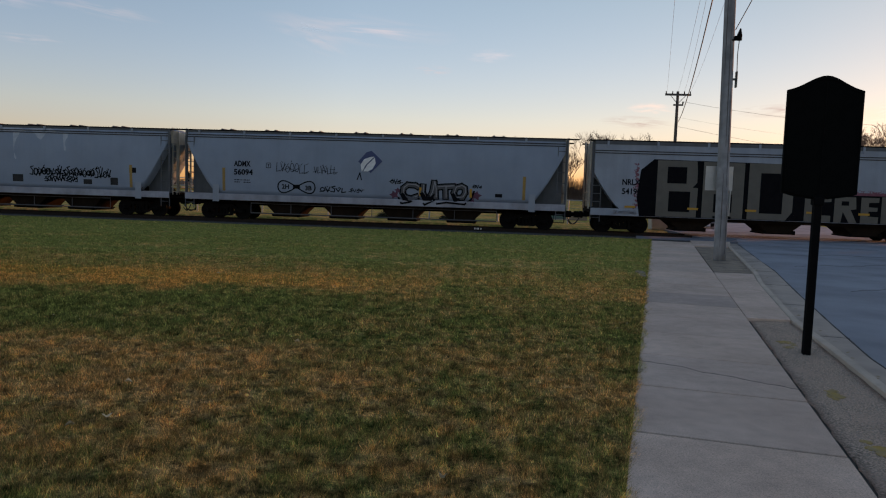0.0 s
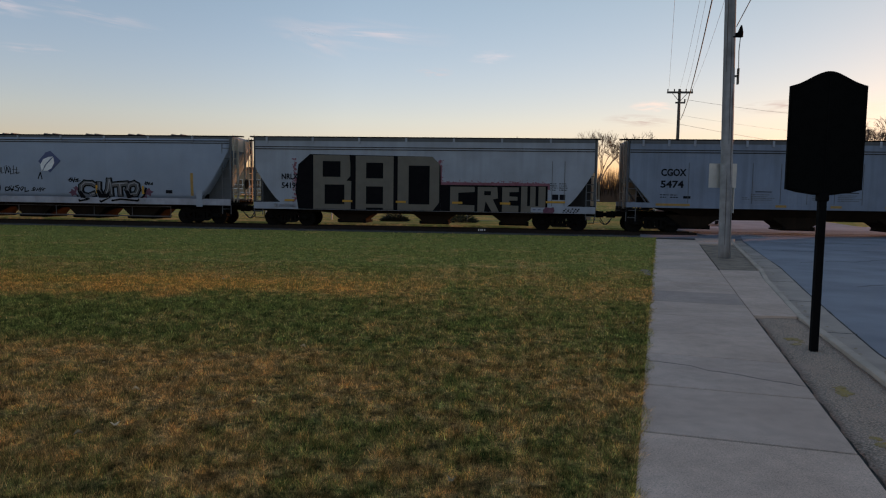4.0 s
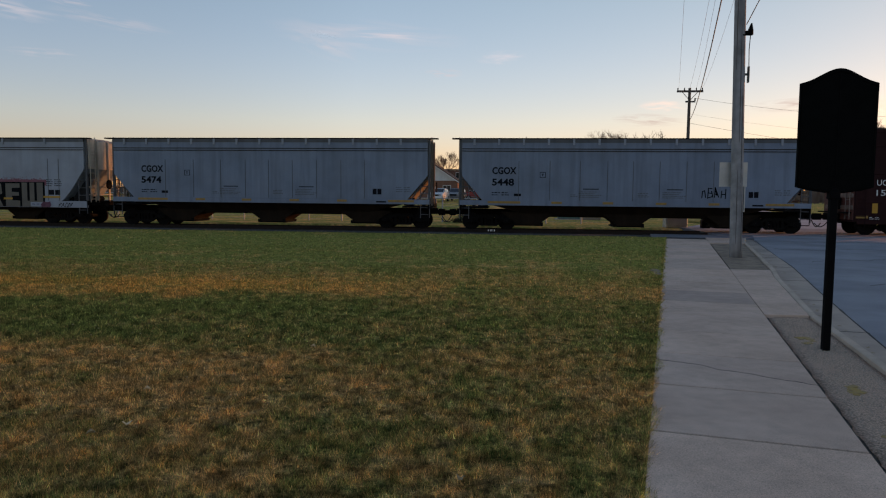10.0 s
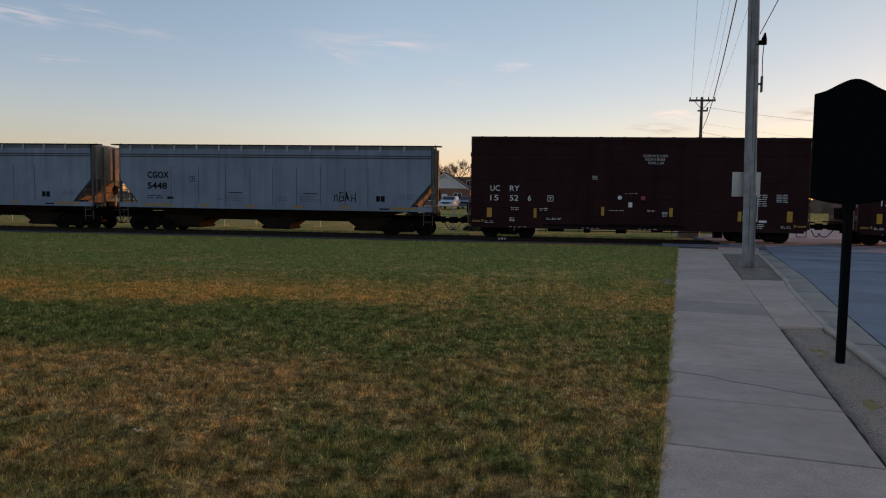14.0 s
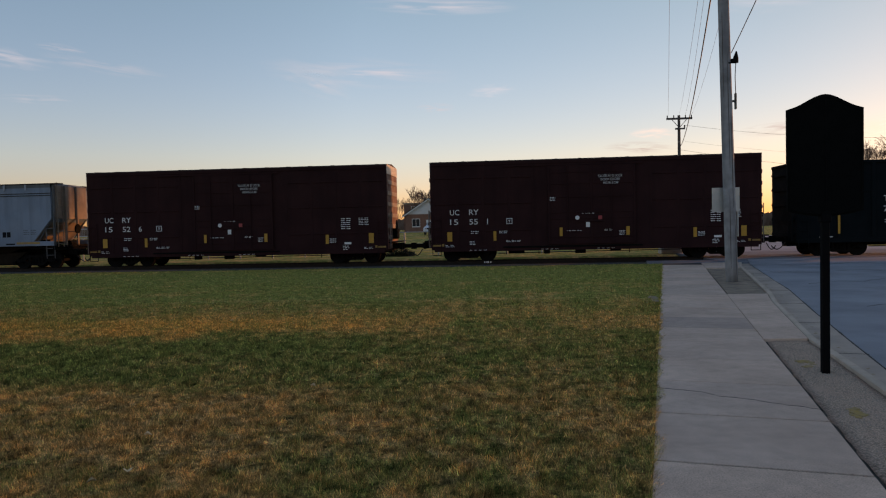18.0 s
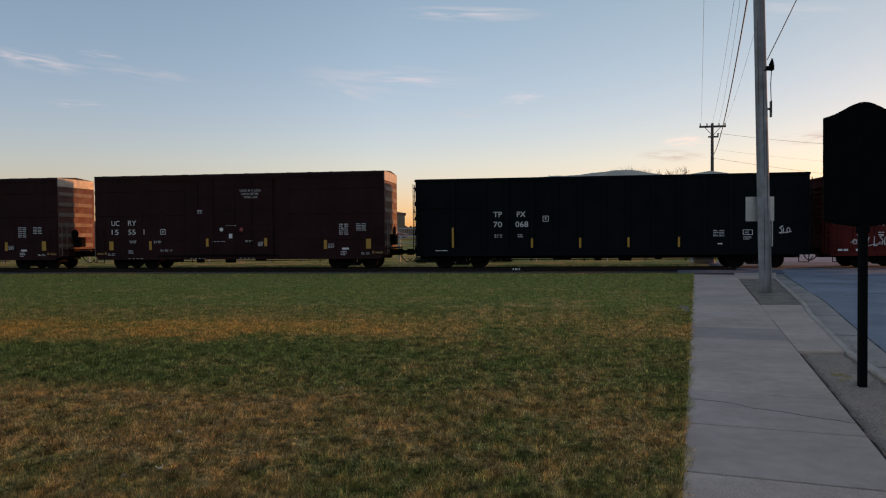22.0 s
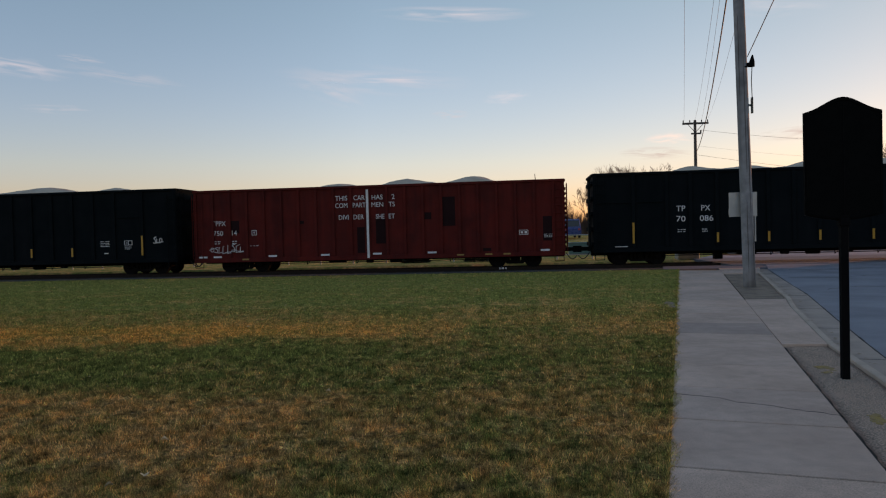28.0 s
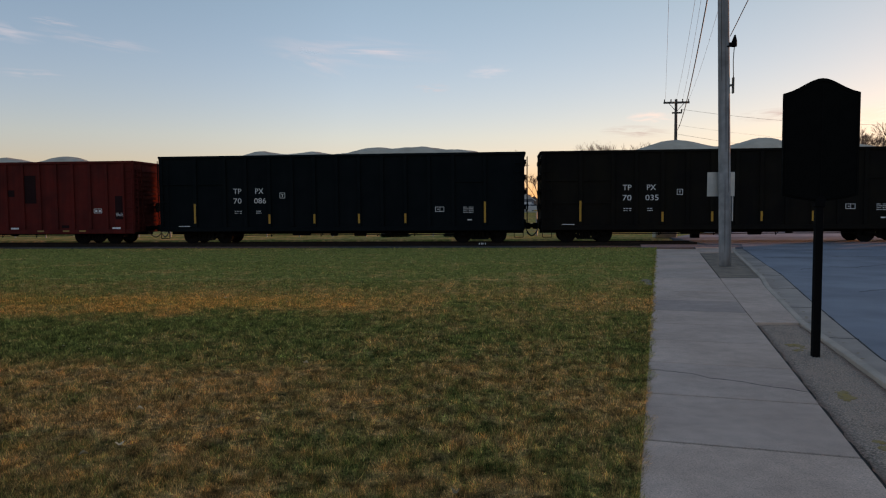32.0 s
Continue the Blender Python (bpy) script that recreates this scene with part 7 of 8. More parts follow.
shrub((-7.0, 44.0, 0), 0.85, 0.62, 1)
shrub((-2.8, 44.2, 0), 1.05, 0.85, 2)
M["teal"] = worn("teal_green_enamel", (0.09, 0.20, 0.17), (0.06, 0.13, 0.11), 0.5, 0, 3)
tx = thing("transformer_box", "squat teal-green transformer box on the grass", "transformer box", at=(4.0, 52.5, 0))
part("body", new_box(-0.8, 0.8, -0.5, 0.5, 0.05, 0.85, bevel=0.03), M["teal"], tx)
part("lid", new_box(-0.84, 0.84, -0.54, 0.54, 0.85, 0.93, bevel=0.02), M["teal"], tx)
part("pad", new_box(-1.0, 1.0, -0.7, 0.7, -0.1, 0.05), M["curb"], tx)
M["brick"] = worn("warm_brick", (0.24, 0.105, 0.07), (0.15, 0.065, 0.045), 0.9, 0, 1.2, 0.7, 0, 20, 0.5, 0.01)
M["brick_pale"] = worn("pale_brick", (0.34, 0.24, 0.16), (0.22, 0.15, 0.10), 0.9, 0, 1.0, 0.7, 0, 20, 0.5, 0.01)
# made-up block that stands in for an orange patch of ground
pl_ = thing("planter", "low reddish tan block standing in for an orange patch on the grass", "planter", at=(5.6, 52.3, 0))
part("wall", new_box(-0.7, 0.7, -0.4, 0.4, -0.05, 0.38, bevel=0.02), M["brick_pale"], pl_)
part("coping", new_box(-0.75, 0.75, -0.45, 0.45, 0.38, 0.45, bevel=0.01), M["curb"], pl_)

# ---- buildings ----
M["siding"] = worn("blue_grey_siding", (0.16, 0.18, 0.21), (0.11, 0.125, 0.15), 0.8, 0, 1.0, 0.6, 0.3)
M["siding_white"] = worn("white_siding", (0.60, 0.60, 0.60), (0.42, 0.42, 0.42), 0.8, 0, 1.0, 0.6, 0.3)
M["shingle"] = worn("dark_shingles", (0.07, 0.058, 0.052), (0.04, 0.034, 0.03), 0.9, 0, 2.0, 0.7, 0, 14, 0.6, 0.02)
M["trim_white"] = worn("white_trim", (0.66, 0.66, 0.65), (0.5, 0.5, 0.49), 0.6)
M["mill_thatch"] = worn("brown_mill_cladding", (0.20, 0.13, 0.095), (0.12, 0.08, 0.06), 0.9, 0, 1.0, 0.6, 0.5)


def window(parent, x, z, w, h, y, frame=None):
    wn_ = part("window", new_box(x - w / 2 - 0.08, x + w / 2 + 0.08, y - 0.05, y + 0.02, z - 0.08, z + h + 0.08), frame or M["trim_white"], parent)
    part("pane", new_box(x - w / 2, x - 0.03, y - 0.07, y - 0.045, z, z + h), M["glass"], wn_)
    part("pane", new_box(x + 0.03, x + w / 2, y - 0.07, y - 0.045, z, z + h), M["glass"], wn_)
    part("sill", new_box(x - w / 2 - 0.12, x + w / 2 + 0.12, y - 0.12, y, z - 0.16, z - 0.08), frame or M["trim_white"], wn_)
    return wn_


def gable_house(at, w, d, eave, ridge, wall, label, windows=(), doors=(), turn=0, chimney=False):
    """Gable end towards the field."""
    ob = thing("house", label, "house", "houses", at=at)
    ob.matrix_basis = pose(*at, 0, 0, turn)
    part("wall", prism(bmesh.new(), [(-w / 2, -0.3), (-w / 2, eave), (0, ridge), (w / 2, eave), (w / 2, -0.3)], "y", 0, d), wall, ob)
    part("gable", prism(bmesh.new(), [(-w / 2 + 0.05, eave + 0.02), (0, ridge - 0.02), (w / 2 - 0.05, eave + 0.02)], "y", -0.03, 0.02), M["siding_white"], ob, "white boarded gable")
    bm = bmesh.new()
    for s in (-1, 1):
        k = 0.45
        sl = (ridge - eave) / (w / 2)
        prism(bm, [(0, ridge + 0.02), (s * (w / 2 + k), eave - sl * k + 0.02), (s * (w / 2 + k), eave - sl * k + 0.18), (0, ridge + 0.20)], "y", -0.4, d + 0.4)
    roof = part("roof", bm, M["shingle"], ob)
    if chimney:
        part("chimney", new_box(w * 0.18, w * 0.18 + 0.6, d * 0.5, d * 0.5 + 0.6, eave, ridge + 0.9), M["brick"], roof)
    bm = bmesh.new()
    for s in (-1, 1):
        sl = (ridge - eave) / (w / 2)
        k = 0.45
        prism(bm, [(0, ridge + 0.0), (s * (w / 2 + k), eave - sl * k), (s * (w / 2 + k), eave - sl * k - 0.2), (0, ridge - 0.2)], "y", -0.43, -0.38)
    part("barge_board", bm, M["trim_white"], ob)
    for x, z, ww, hh in windows:
        window(ob, x, z, ww, hh, 0)
    for x, ww, hh in doors:
        dr = part("door", new_box(x - ww / 2, x + ww / 2, -0.06, 0.02, 0, hh), M["trim_white"], ob, "white garage door" if ww > 1.5 else "")
        for k in range(1, 4):
            part("door_groove", new_box(x - ww / 2 + 0.05, x + ww / 2 - 0.05, -0.075, -0.055, hh * k / 4 - 0.02, hh * k / 4 + 0.02), M["siding"], dr)
    return ob


gable_house((3.8, 162, 1.0), 5.6, 11, 2.75, 4.6, M["siding"], "blue-grey house with a white gable and garage door", windows=[(0.0, 3.1, 0.8, 0.7)], doors=[(-1.6, 2.0, 2.1), (1.3, 2.0, 2.1)], chimney=True)
gable_house((-13.5, 116, 1.0), 8.0, 10, 3.0, 5.6, M["brick"], "brick house with a dark roof among bare trees", windows=[(-2.2, 1.0, 1.2, 1.2), (2.2, 1.0, 1.2, 1.2)], doors=[(0, 0.95, 2.05)])
gable_house((-44, 143, 1.0), 9.0, 10, 5.0, 8.2, M["siding_white"], "white two-storey house with a dark roof", windows=[(-2.4, 1.0, 1.1, 1.3), (2.4, 1.0, 1.1, 1.3), (-2.4, 3.6, 1.1, 1.2), (2.4, 3.6, 1.1, 1.2)], doors=[(0, 0.95, 2.05)])

bk = thing("apartment_block", "three-storey brick apartment block with a small roof cupola", "apartment block", at=(-6.0, 131, 1.0))
part("wall", new_box(-14, 6.5, 0, 12, -0.3, 5.2), M["brick"], bk)
part("parapet", new_box(-14.1, 6.6, -0.1, 12.1, 5.2, 5.5), M["brick_pale"], bk)
part("bay", new_box(4.2, 7.2, -1.0, 4, -0.3, 5.3), M["brick_pale"], bk)
for x in (-12, -9.5, -7, -4.5, -2, 0.5, 2.8):
    for z in (0.5, 2.2, 3.8):
        window(bk, x, z, 1.1, 1.0, 0)
for z in (0.5, 2.2, 3.8):
    window(bk, 5.7, z, 1.3, 1.0, -1.0)
cup = part("cupola", new_box(2.7, 3.7, 3, 4, 5.2, 6.5), M["mill_thatch"], bk)
part("cupola_roof", tube(bmesh.new(), (3.2, 3.5, 6.5), (3.2, 3.5, 7.8), 0.9, 4, 0.03), M["shingle"], cup)

br = thing("school_building", "long single-storey building of pale and red brick", "building", at=(-38, 120, 1.0))
part("wall", new_box(-14, 12, 0, 14, -0.3, 4.4), M["brick_pale"], br)
part("fascia", new_box(-14.2, 12.2, -0.2, 14.2, 4.4, 4.9), M["brick"], br)
for k in range(8):
    window(br, -12.5 + 3.2 * k, 1.2, 1.8, 1.5, 0)

# windmill of timber and cladding
wm = thing("windmill", "old brown windmill with a curved cap and bare sails", "windmill", at=(2.75, 187, 1.0))
wm.scale = (1.25, 1.25, 1.25)
bm = bmesh.new()
rings = []
for z, r in ((-0.3, 2.9), (3.0, 2.45), (6.0, 1.95), (8.6, 1.55)):
    rings.append([(r * math.cos(k * math.pi / 4 + 0.39), r * math.sin(k * math.pi / 4 + 0.39), z) for k in range(8)])
part("tower", loft(bm, rings), M["mill_thatch"], wm)
bm = bmesh.new()
rings = []
for z, r in ((8.55, 1.85), (9.0, 1.75), (9.5, 1.45), (9.9, 0.95), (10.1, 0.3)):
    rings.append([(r * math.cos(k * math.pi / 5), 1.15 * r * math.sin(k * math.pi / 5), z) for k in range(10)])
part("cap", loft(bm, rings), M["shingle"], wm)
part("gallery", tube(bmesh.new(), (0, 0, 3.2), (0, 0, 3.35), 3.5, 16), M["dark_pole"], wm)
for k in range(4):
    a = radians(96 + 90 * k)
    d = Vector((math.cos(a), 0, math.sin(a)))
    u = Vector((-math.sin(a), 0, math.cos(a)))
    hub = Vector((0.4, -2.4, 9.2))
    bm = bmesh.new()
    tube(bm, hub, hub + d * (3.5 if k % 2 == 0 else 2.4), 0.13, 6, 0.06)
    for j in range(1, 4):
        tube(bm, hub + d * (0.6 + 0.45 * j), hub + d * (0.6 + 0.45 * j) + u * 0.28, 0.03, 4)
    tube(bm, hub + d * 1.0 + u * 0.28, hub + d * 2.2 + u * 0.28, 0.03, 4)
    part("sail", bm, M["dark_pole"], wm)
part("shaft", tube(bmesh.new(), (0.4, -2.6, 9.2), (0.2, 0, 9.3), 0.16, 8), M["dark_pole"], wm)
fl = thing("flagpole", "white flagpole with a hanging flag before the house", "flagpole", at=(1.6, 150, 1.0))
fl.scale = (1.55, 1.55, 1.55)
part("pole_shaft", tube(bmesh.new(), (0, 0, 0), (0, 0, 5.2), 0.05, 8, 0.03), M["fence_white"], fl)
bm = bmesh.new()
for k in range(5):
    prism(bm, [(0.03 + 0.07 * k, 3.6 + 0.05 * k), (0.11 + 0.07 * k, 3.5), (0.11 + 0.07 * k, 4.9), (0.03 + 0.07 * k, 5.0)], "y", -0.03 + 0.04 * (k % 2), 0.0 + 0.04 * (k % 2))
part("flag", bm, PAINTS["navy blue"], fl, "dark folded flag")


# ---- trees ----
def bare_tree(at, height, spread_, seed, label="leafless tree with fine reddish twigs", depth=5, thick=0.16):
    r = random.Random(seed)
    ob = thing("tree", label, "tree", "bare trees", at=at)
    trunk = bmesh.new()
    limbs_v, limbs_f = [], []

    def cone(a, b, r0, r1):
        d = (b - a).normalized()
        s = d.cross(Vector((0.3, 0.5, 1)) if abs(d.z) < 0.95 else Vector((1, 0, 0))).normalized()
        t = d.cross(s)
        i = len(limbs_v)
        for c, rad in ((a, r0), (b, r1)):
            for k in range(3):
                ang = k * 2.0944
                limbs_v.append(tuple(c + (s * math.cos(ang) + t * math.sin(ang)) * rad))
        for k in range(3):
            limbs_f.append((i + k, i + (k + 1) % 3, i + 3 + (k + 1) % 3, i + 3 + k))

    def grow(p, d, ln, rad, level):
        q = p + d * ln
        cone(p, q, rad, rad * 0.68)
        if level == 0:
            return
        n = r.choice((2, 3, 3)) if level > 1 else r.choice((3, 4))
        for k in range(n):
            ax = Vector((r.uniform(-1, 1), r.uniform(-1, 1), r.uniform(-0.35, 0.65)))
            nd = (d * 0.85 + ax.normalized() * spread_ * r.uniform(0.6, 1.25) + Vector((0, 0, 0.12))).normalized()
            grow(p + d * ln * r.uniform(0.55, 1.0), nd, ln * r.uniform(0.6, 0.85), max(rad * 0.6, 0.019), level - 1)
    base = Vector((0, 0, height * 0.24))
    tube(trunk, (0, 0, -0.3), base, thick * 1.2, 9, thick * 0.8)
    part("trunk", trunk, M["bark"], ob)
    for k in range(4):
        a = k * 1.57 + r.uniform(-0.4, 0.4)
        d = Vector((math.cos(a) * 0.5, math.sin(a) * 0.5, 1)).normalized()
        grow(base - Vector((0, 0, 0.2)), d, height * 0.24, thick * 0.55, depth)
    raw("crown", limbs_v, limbs_f, M["twig"], ob)
    return ob


for k, (x, y, h, sp, dp) in enumerate(((14.5, 110, 12.6, 0.62, 5), (19.5, 112, 12.4, 0.6, 5), (44.5, 90, 12.6, 0.6, 5), (48.0, 93, 13.4, 0.62, 5), (-12.0, 121, 9.8, 0.5, 5), (6.5, 140, 8.5, 0.55, 5),
                                       (-40.5, 146, 11.6, 0.55, 5), (-36, 142, 11.4, 0.55, 5), (-48, 150, 9.6, 0.55, 5), (24.5, 113, 9.6, 0.55, 5), (-16, 126, 9.0, 0.5, 5), (-3.2, 146, 9.0, 0.5, 5), (11.0, 122, 9.8, 0.55, 5), (-24, 150, 8.6, 0.55, 5), (29, 118, 8.8, 0.55, 5))):
    bare_tree((x, y, 0.9), h, sp, 20 + k, depth=dp)

# brown brushwood under the trees
verts, faces = [], []
r = random.Random(45)
for k in range(2600):
    x, y = r.uniform(6.5, 34), r.uniform(113, 119)
    hgt = (4.3 + 1.6 * noise.noise((x * 0.35, 0.7, 0)) + 0.8 * noise.noise((x * 1.3, 4.1, 0))) * r.uniform(0.5, 1.15)
    lean, w = r.uniform(-0.7, 0.7), r.uniform(0.02, 0.05)
    i = len(verts)
    verts += [(x - w, y, 0.8), (x + w, y, 0.8), (x + lean * 0.5 + w * 0.7, y + 0.1, 0.8 + hgt * 0.6), (x + lean, y, 0.9 + hgt), (x + lean * 0.5 - w * 0.7, y - 0.1, 0.8 + hgt * 0.6)]
    faces.append((i, i + 1, i + 2, i + 3, i + 4))
    for j in range(3):
        b0 = r.uniform(0.35, 0.85)
        sx, sz = x + lean * b0 * 0.8, 0.8 + hgt * b0
        dx = r.uniform(-0.8, 0.8)
        i = len(verts)
        verts += [(sx - 0.015, y, sz), (sx + 0.015, y, sz), (sx + dx, y + r.uniform(-0.3, 0.3), sz + r.uniform(0.3, 0.9))]
        faces.append((i, i + 1, i + 2))
tagged(raw("brushwood", verts, faces, M["twig"]), "dense brown leafless brushwood under the far trees", "brushwood", kind="stuff")

# far woods at the field's edge, all round
verts, faces = [], []
r = random.Random(77)
for k in range(5200):
    ang = r.uniform(-1.15, 0.85)
    dist = r.uniform(230, 330)
    x, y = dist * math.sin(ang), dist * math.cos(ang)
    hgt = (3.5 + 2.2 * noise.noise((ang * 9, 0.3, 0)) + 1.2 * noise.noise((ang * 31, 2.3, 0))) * r.uniform(0.6, 1.25)
    w = r.uniform(0.5, 1.5)
    i = len(verts)
    cx_, cy_ = math.cos(ang), -math.sin(ang)
    verts += [(x - w * cx_ * 0.3, y - w * cy_ * 0.3, 0), (x + w * cx_ * 0.3, y + w * cy_ * 0.3, 0), (x + w * cx_ + r.uniform(-1, 1), y + w * cy_, hgt * 0.8), (x, y, hgt), (x - w * cx_ + r.uniform(-1, 1), y - w * cy_, hgt * 0.75)]
    faces.append((i, i + 1, i + 2, i + 3, i + 4))
tagged(raw("far_woods", verts, faces, M["twig"]), "distant line of leafless woods", "woods", kind="stuff")

# ---- thin cloud streaks, far up ----
def cloud_sheet(az, el, w, h, seed, warm, strength, density, tilt=0.0):
    """A wisp of high cloud as one curved sheet, three kilometres off."""
    m = bpy.data.materials.new("cloud_wisp")
    m.use_nodes = True
    nt = m.node_tree
    nt.nodes.remove(nt.nodes["Principled BSDF"])
    out = nt.nodes["Material Output"]
    em, tr, mx = nt.nodes.new("ShaderNodeEmission"), nt.nodes.new("ShaderNodeBsdfTransparent"), nt.nodes.new("ShaderNodeMixShader")
    em.inputs[0].default_value = (*warm, 1)
    em.inputs[1].default_value = strength
    tc = nt.nodes.new("ShaderNodeTexCoord")
    mp = nt.nodes.new("ShaderNodeMapping")
    mp.inputs["Location"].default_value = (seed * 3.7, seed * 1.3, 0)
    mp.inputs["Scale"].default_value = (1.1, 1.5, 1)
    nt.links.new(tc.outputs["UV"], mp.inputs[0])
    n = nt.nodes.new("ShaderNodeTexNoise")
    n.inputs["Scale"].default_value = 2.4
    n.inputs["Detail"].default_value = 5
    n.inputs["Distortion"].default_value = 0.6
    nt.links.new(mp.outputs[0], n.inputs["Vector"])
    g = nt.nodes.new("ShaderNodeTexGradient")
    g.gradient_type = "SPHERICAL"
    mp2 = nt.nodes.new("ShaderNodeMapping")
    mp2.inputs["Location"].default_value = (-1, -1, 0)
    mp2.inputs["Scale"].default_value = (2, 2, 1)
    nt.links.new(tc.outputs["UV"], mp2.inputs[0])
    nt.links.new(mp2.outputs[0], g.inputs[0])
    a = ramp(nt, n.outputs[0], [(0.42, grey(0)), (0.72, grey(1))])
    mu = nt.nodes.new("ShaderNodeMath")
    mu.operation = "MULTIPLY"
    nt.links.new(a, mu.inputs[0])
    nt.links.new(g.outputs[1], mu.inputs[1])
    mu2 = nt.nodes.new("ShaderNodeMath")
    mu2.operation = "MULTIPLY"
    nt.links.new(mu.outputs[0], mu2.inputs[0])
    mu2.inputs[1].default_value = density * 0.75
    nt.links.new(mu2.outputs[0], mx.inputs[0])
    nt.links.new(tr.outputs[0], mx.inputs[1])
    nt.links.new(em.outputs[0], mx.inputs[2])
    nt.links.new(mx.outputs[0], out.inputs[0])
    D = 3000
    nx_, nz_ = 10, 4
    verts, faces, uvs = [], [], []
    for j in range(nz_ + 1):
        for i in range(nx_ + 1):
            u, v = i / nx_, j / nz_
            aa = radians(az + w * (u - 0.5))
            ee = radians(el + h * (v - 0.5) + tilt * (u - 0.5))
            verts.append((D * math.sin(aa) * math.cos(ee), D * math.cos(aa) * math.cos(ee), D * math.sin(ee)))
            uvs.append((u, v))
    for j in range(nz_):
        for i in range(nx_):
            q = j * (nx_ + 1) + i
            faces.append((q, q + 1, q + nx_ + 2, q + nx_ + 1))
    ob = raw("cloud", verts, faces, m, smooth=True)
    lay = ob.data.uv_layers.new(name="UVMap")
    for lp in ob.data.loops:
        lay.data[lp.index].uv = uvs[lp.vertex_index]
    ob.visible_shadow = False
    return tagged(ob, "thin wisp of high evening cloud", "cloud", "clouds", kind="structure")


WHITE_C, PINK_C, LILAC_C, PEACH_C = (0.80, 0.92, 1.05), (0.95, 0.82, 0.82), (0.68, 0.62, 0.64), (1.05, 0.86, 0.74)
cloud_sheet(-12.2, 12.5, 17.0, 2.6, 1, WHITE_C, 0.33, 0.60, -0.6)
cloud_sheet(-10.5, 12.5, 12.0, 0.9, 2, WHITE_C, 0.36, 0.70, -0.3)
cloud_sheet(-15.4, 11.5, 6.0, 2.0, 15, WHITE_C, 0.33, 0.55, -1.6)
cloud_sheet(-38.0, 12.3, 8.0, 1.6, 3, WHITE_C, 0.36, 1.0, -0.6)
cloud_sheet(-31.0, 12.2, 9.0, 1.2, 4, WHITE_C, 0.32, 0.7, -0.9)
cloud_sheet(-1.2, 10.9, 4.5, 1.2, 5, WHITE_C, 0.38, 0.7, 0.2)
cloud_sheet(-5.9, 9.7, 3.4, 0.8, 6, PINK_C, 0.33, 0.6, 0.0)
cloud_sheet(10.4, 5.9, 6.0, 1.1, 7, LILAC_C, 0.27, 1.5, -0.3)
cloud_sheet(11.4, 6.9, 4.0, 1.3, 8, PEACH_C, 0.50, 0.9, 0.0)
cloud_sheet(20.2, 6.7, 5.5, 1.1, 9, LILAC_C, 0.29, 1.2, 0.1)
cloud_sheet(27.0, 6.4, 6.0, 1.6, 10, PEACH_C, 0.48, 1.0, 0.2)
cloud_sheet(-35.5, 9.6, 5.0, 0.8, 11, WHITE_C, 0.33, 0.6, 0.1)
cloud_sheet(-5.5, 17.4, 14.0, 1.3, 12, WHITE_C, 0.37, 0.9, -0.5)
cloud_sheet(-33.8, 13.2, 3.4, 0.7, 14, WHITE_C, 0.32, 0.7, -0.2)
cloud_sheet(19.0, 15.8, 8.0, 1.8, 13, WHITE_C, 0.40, 0.45, -0.8)

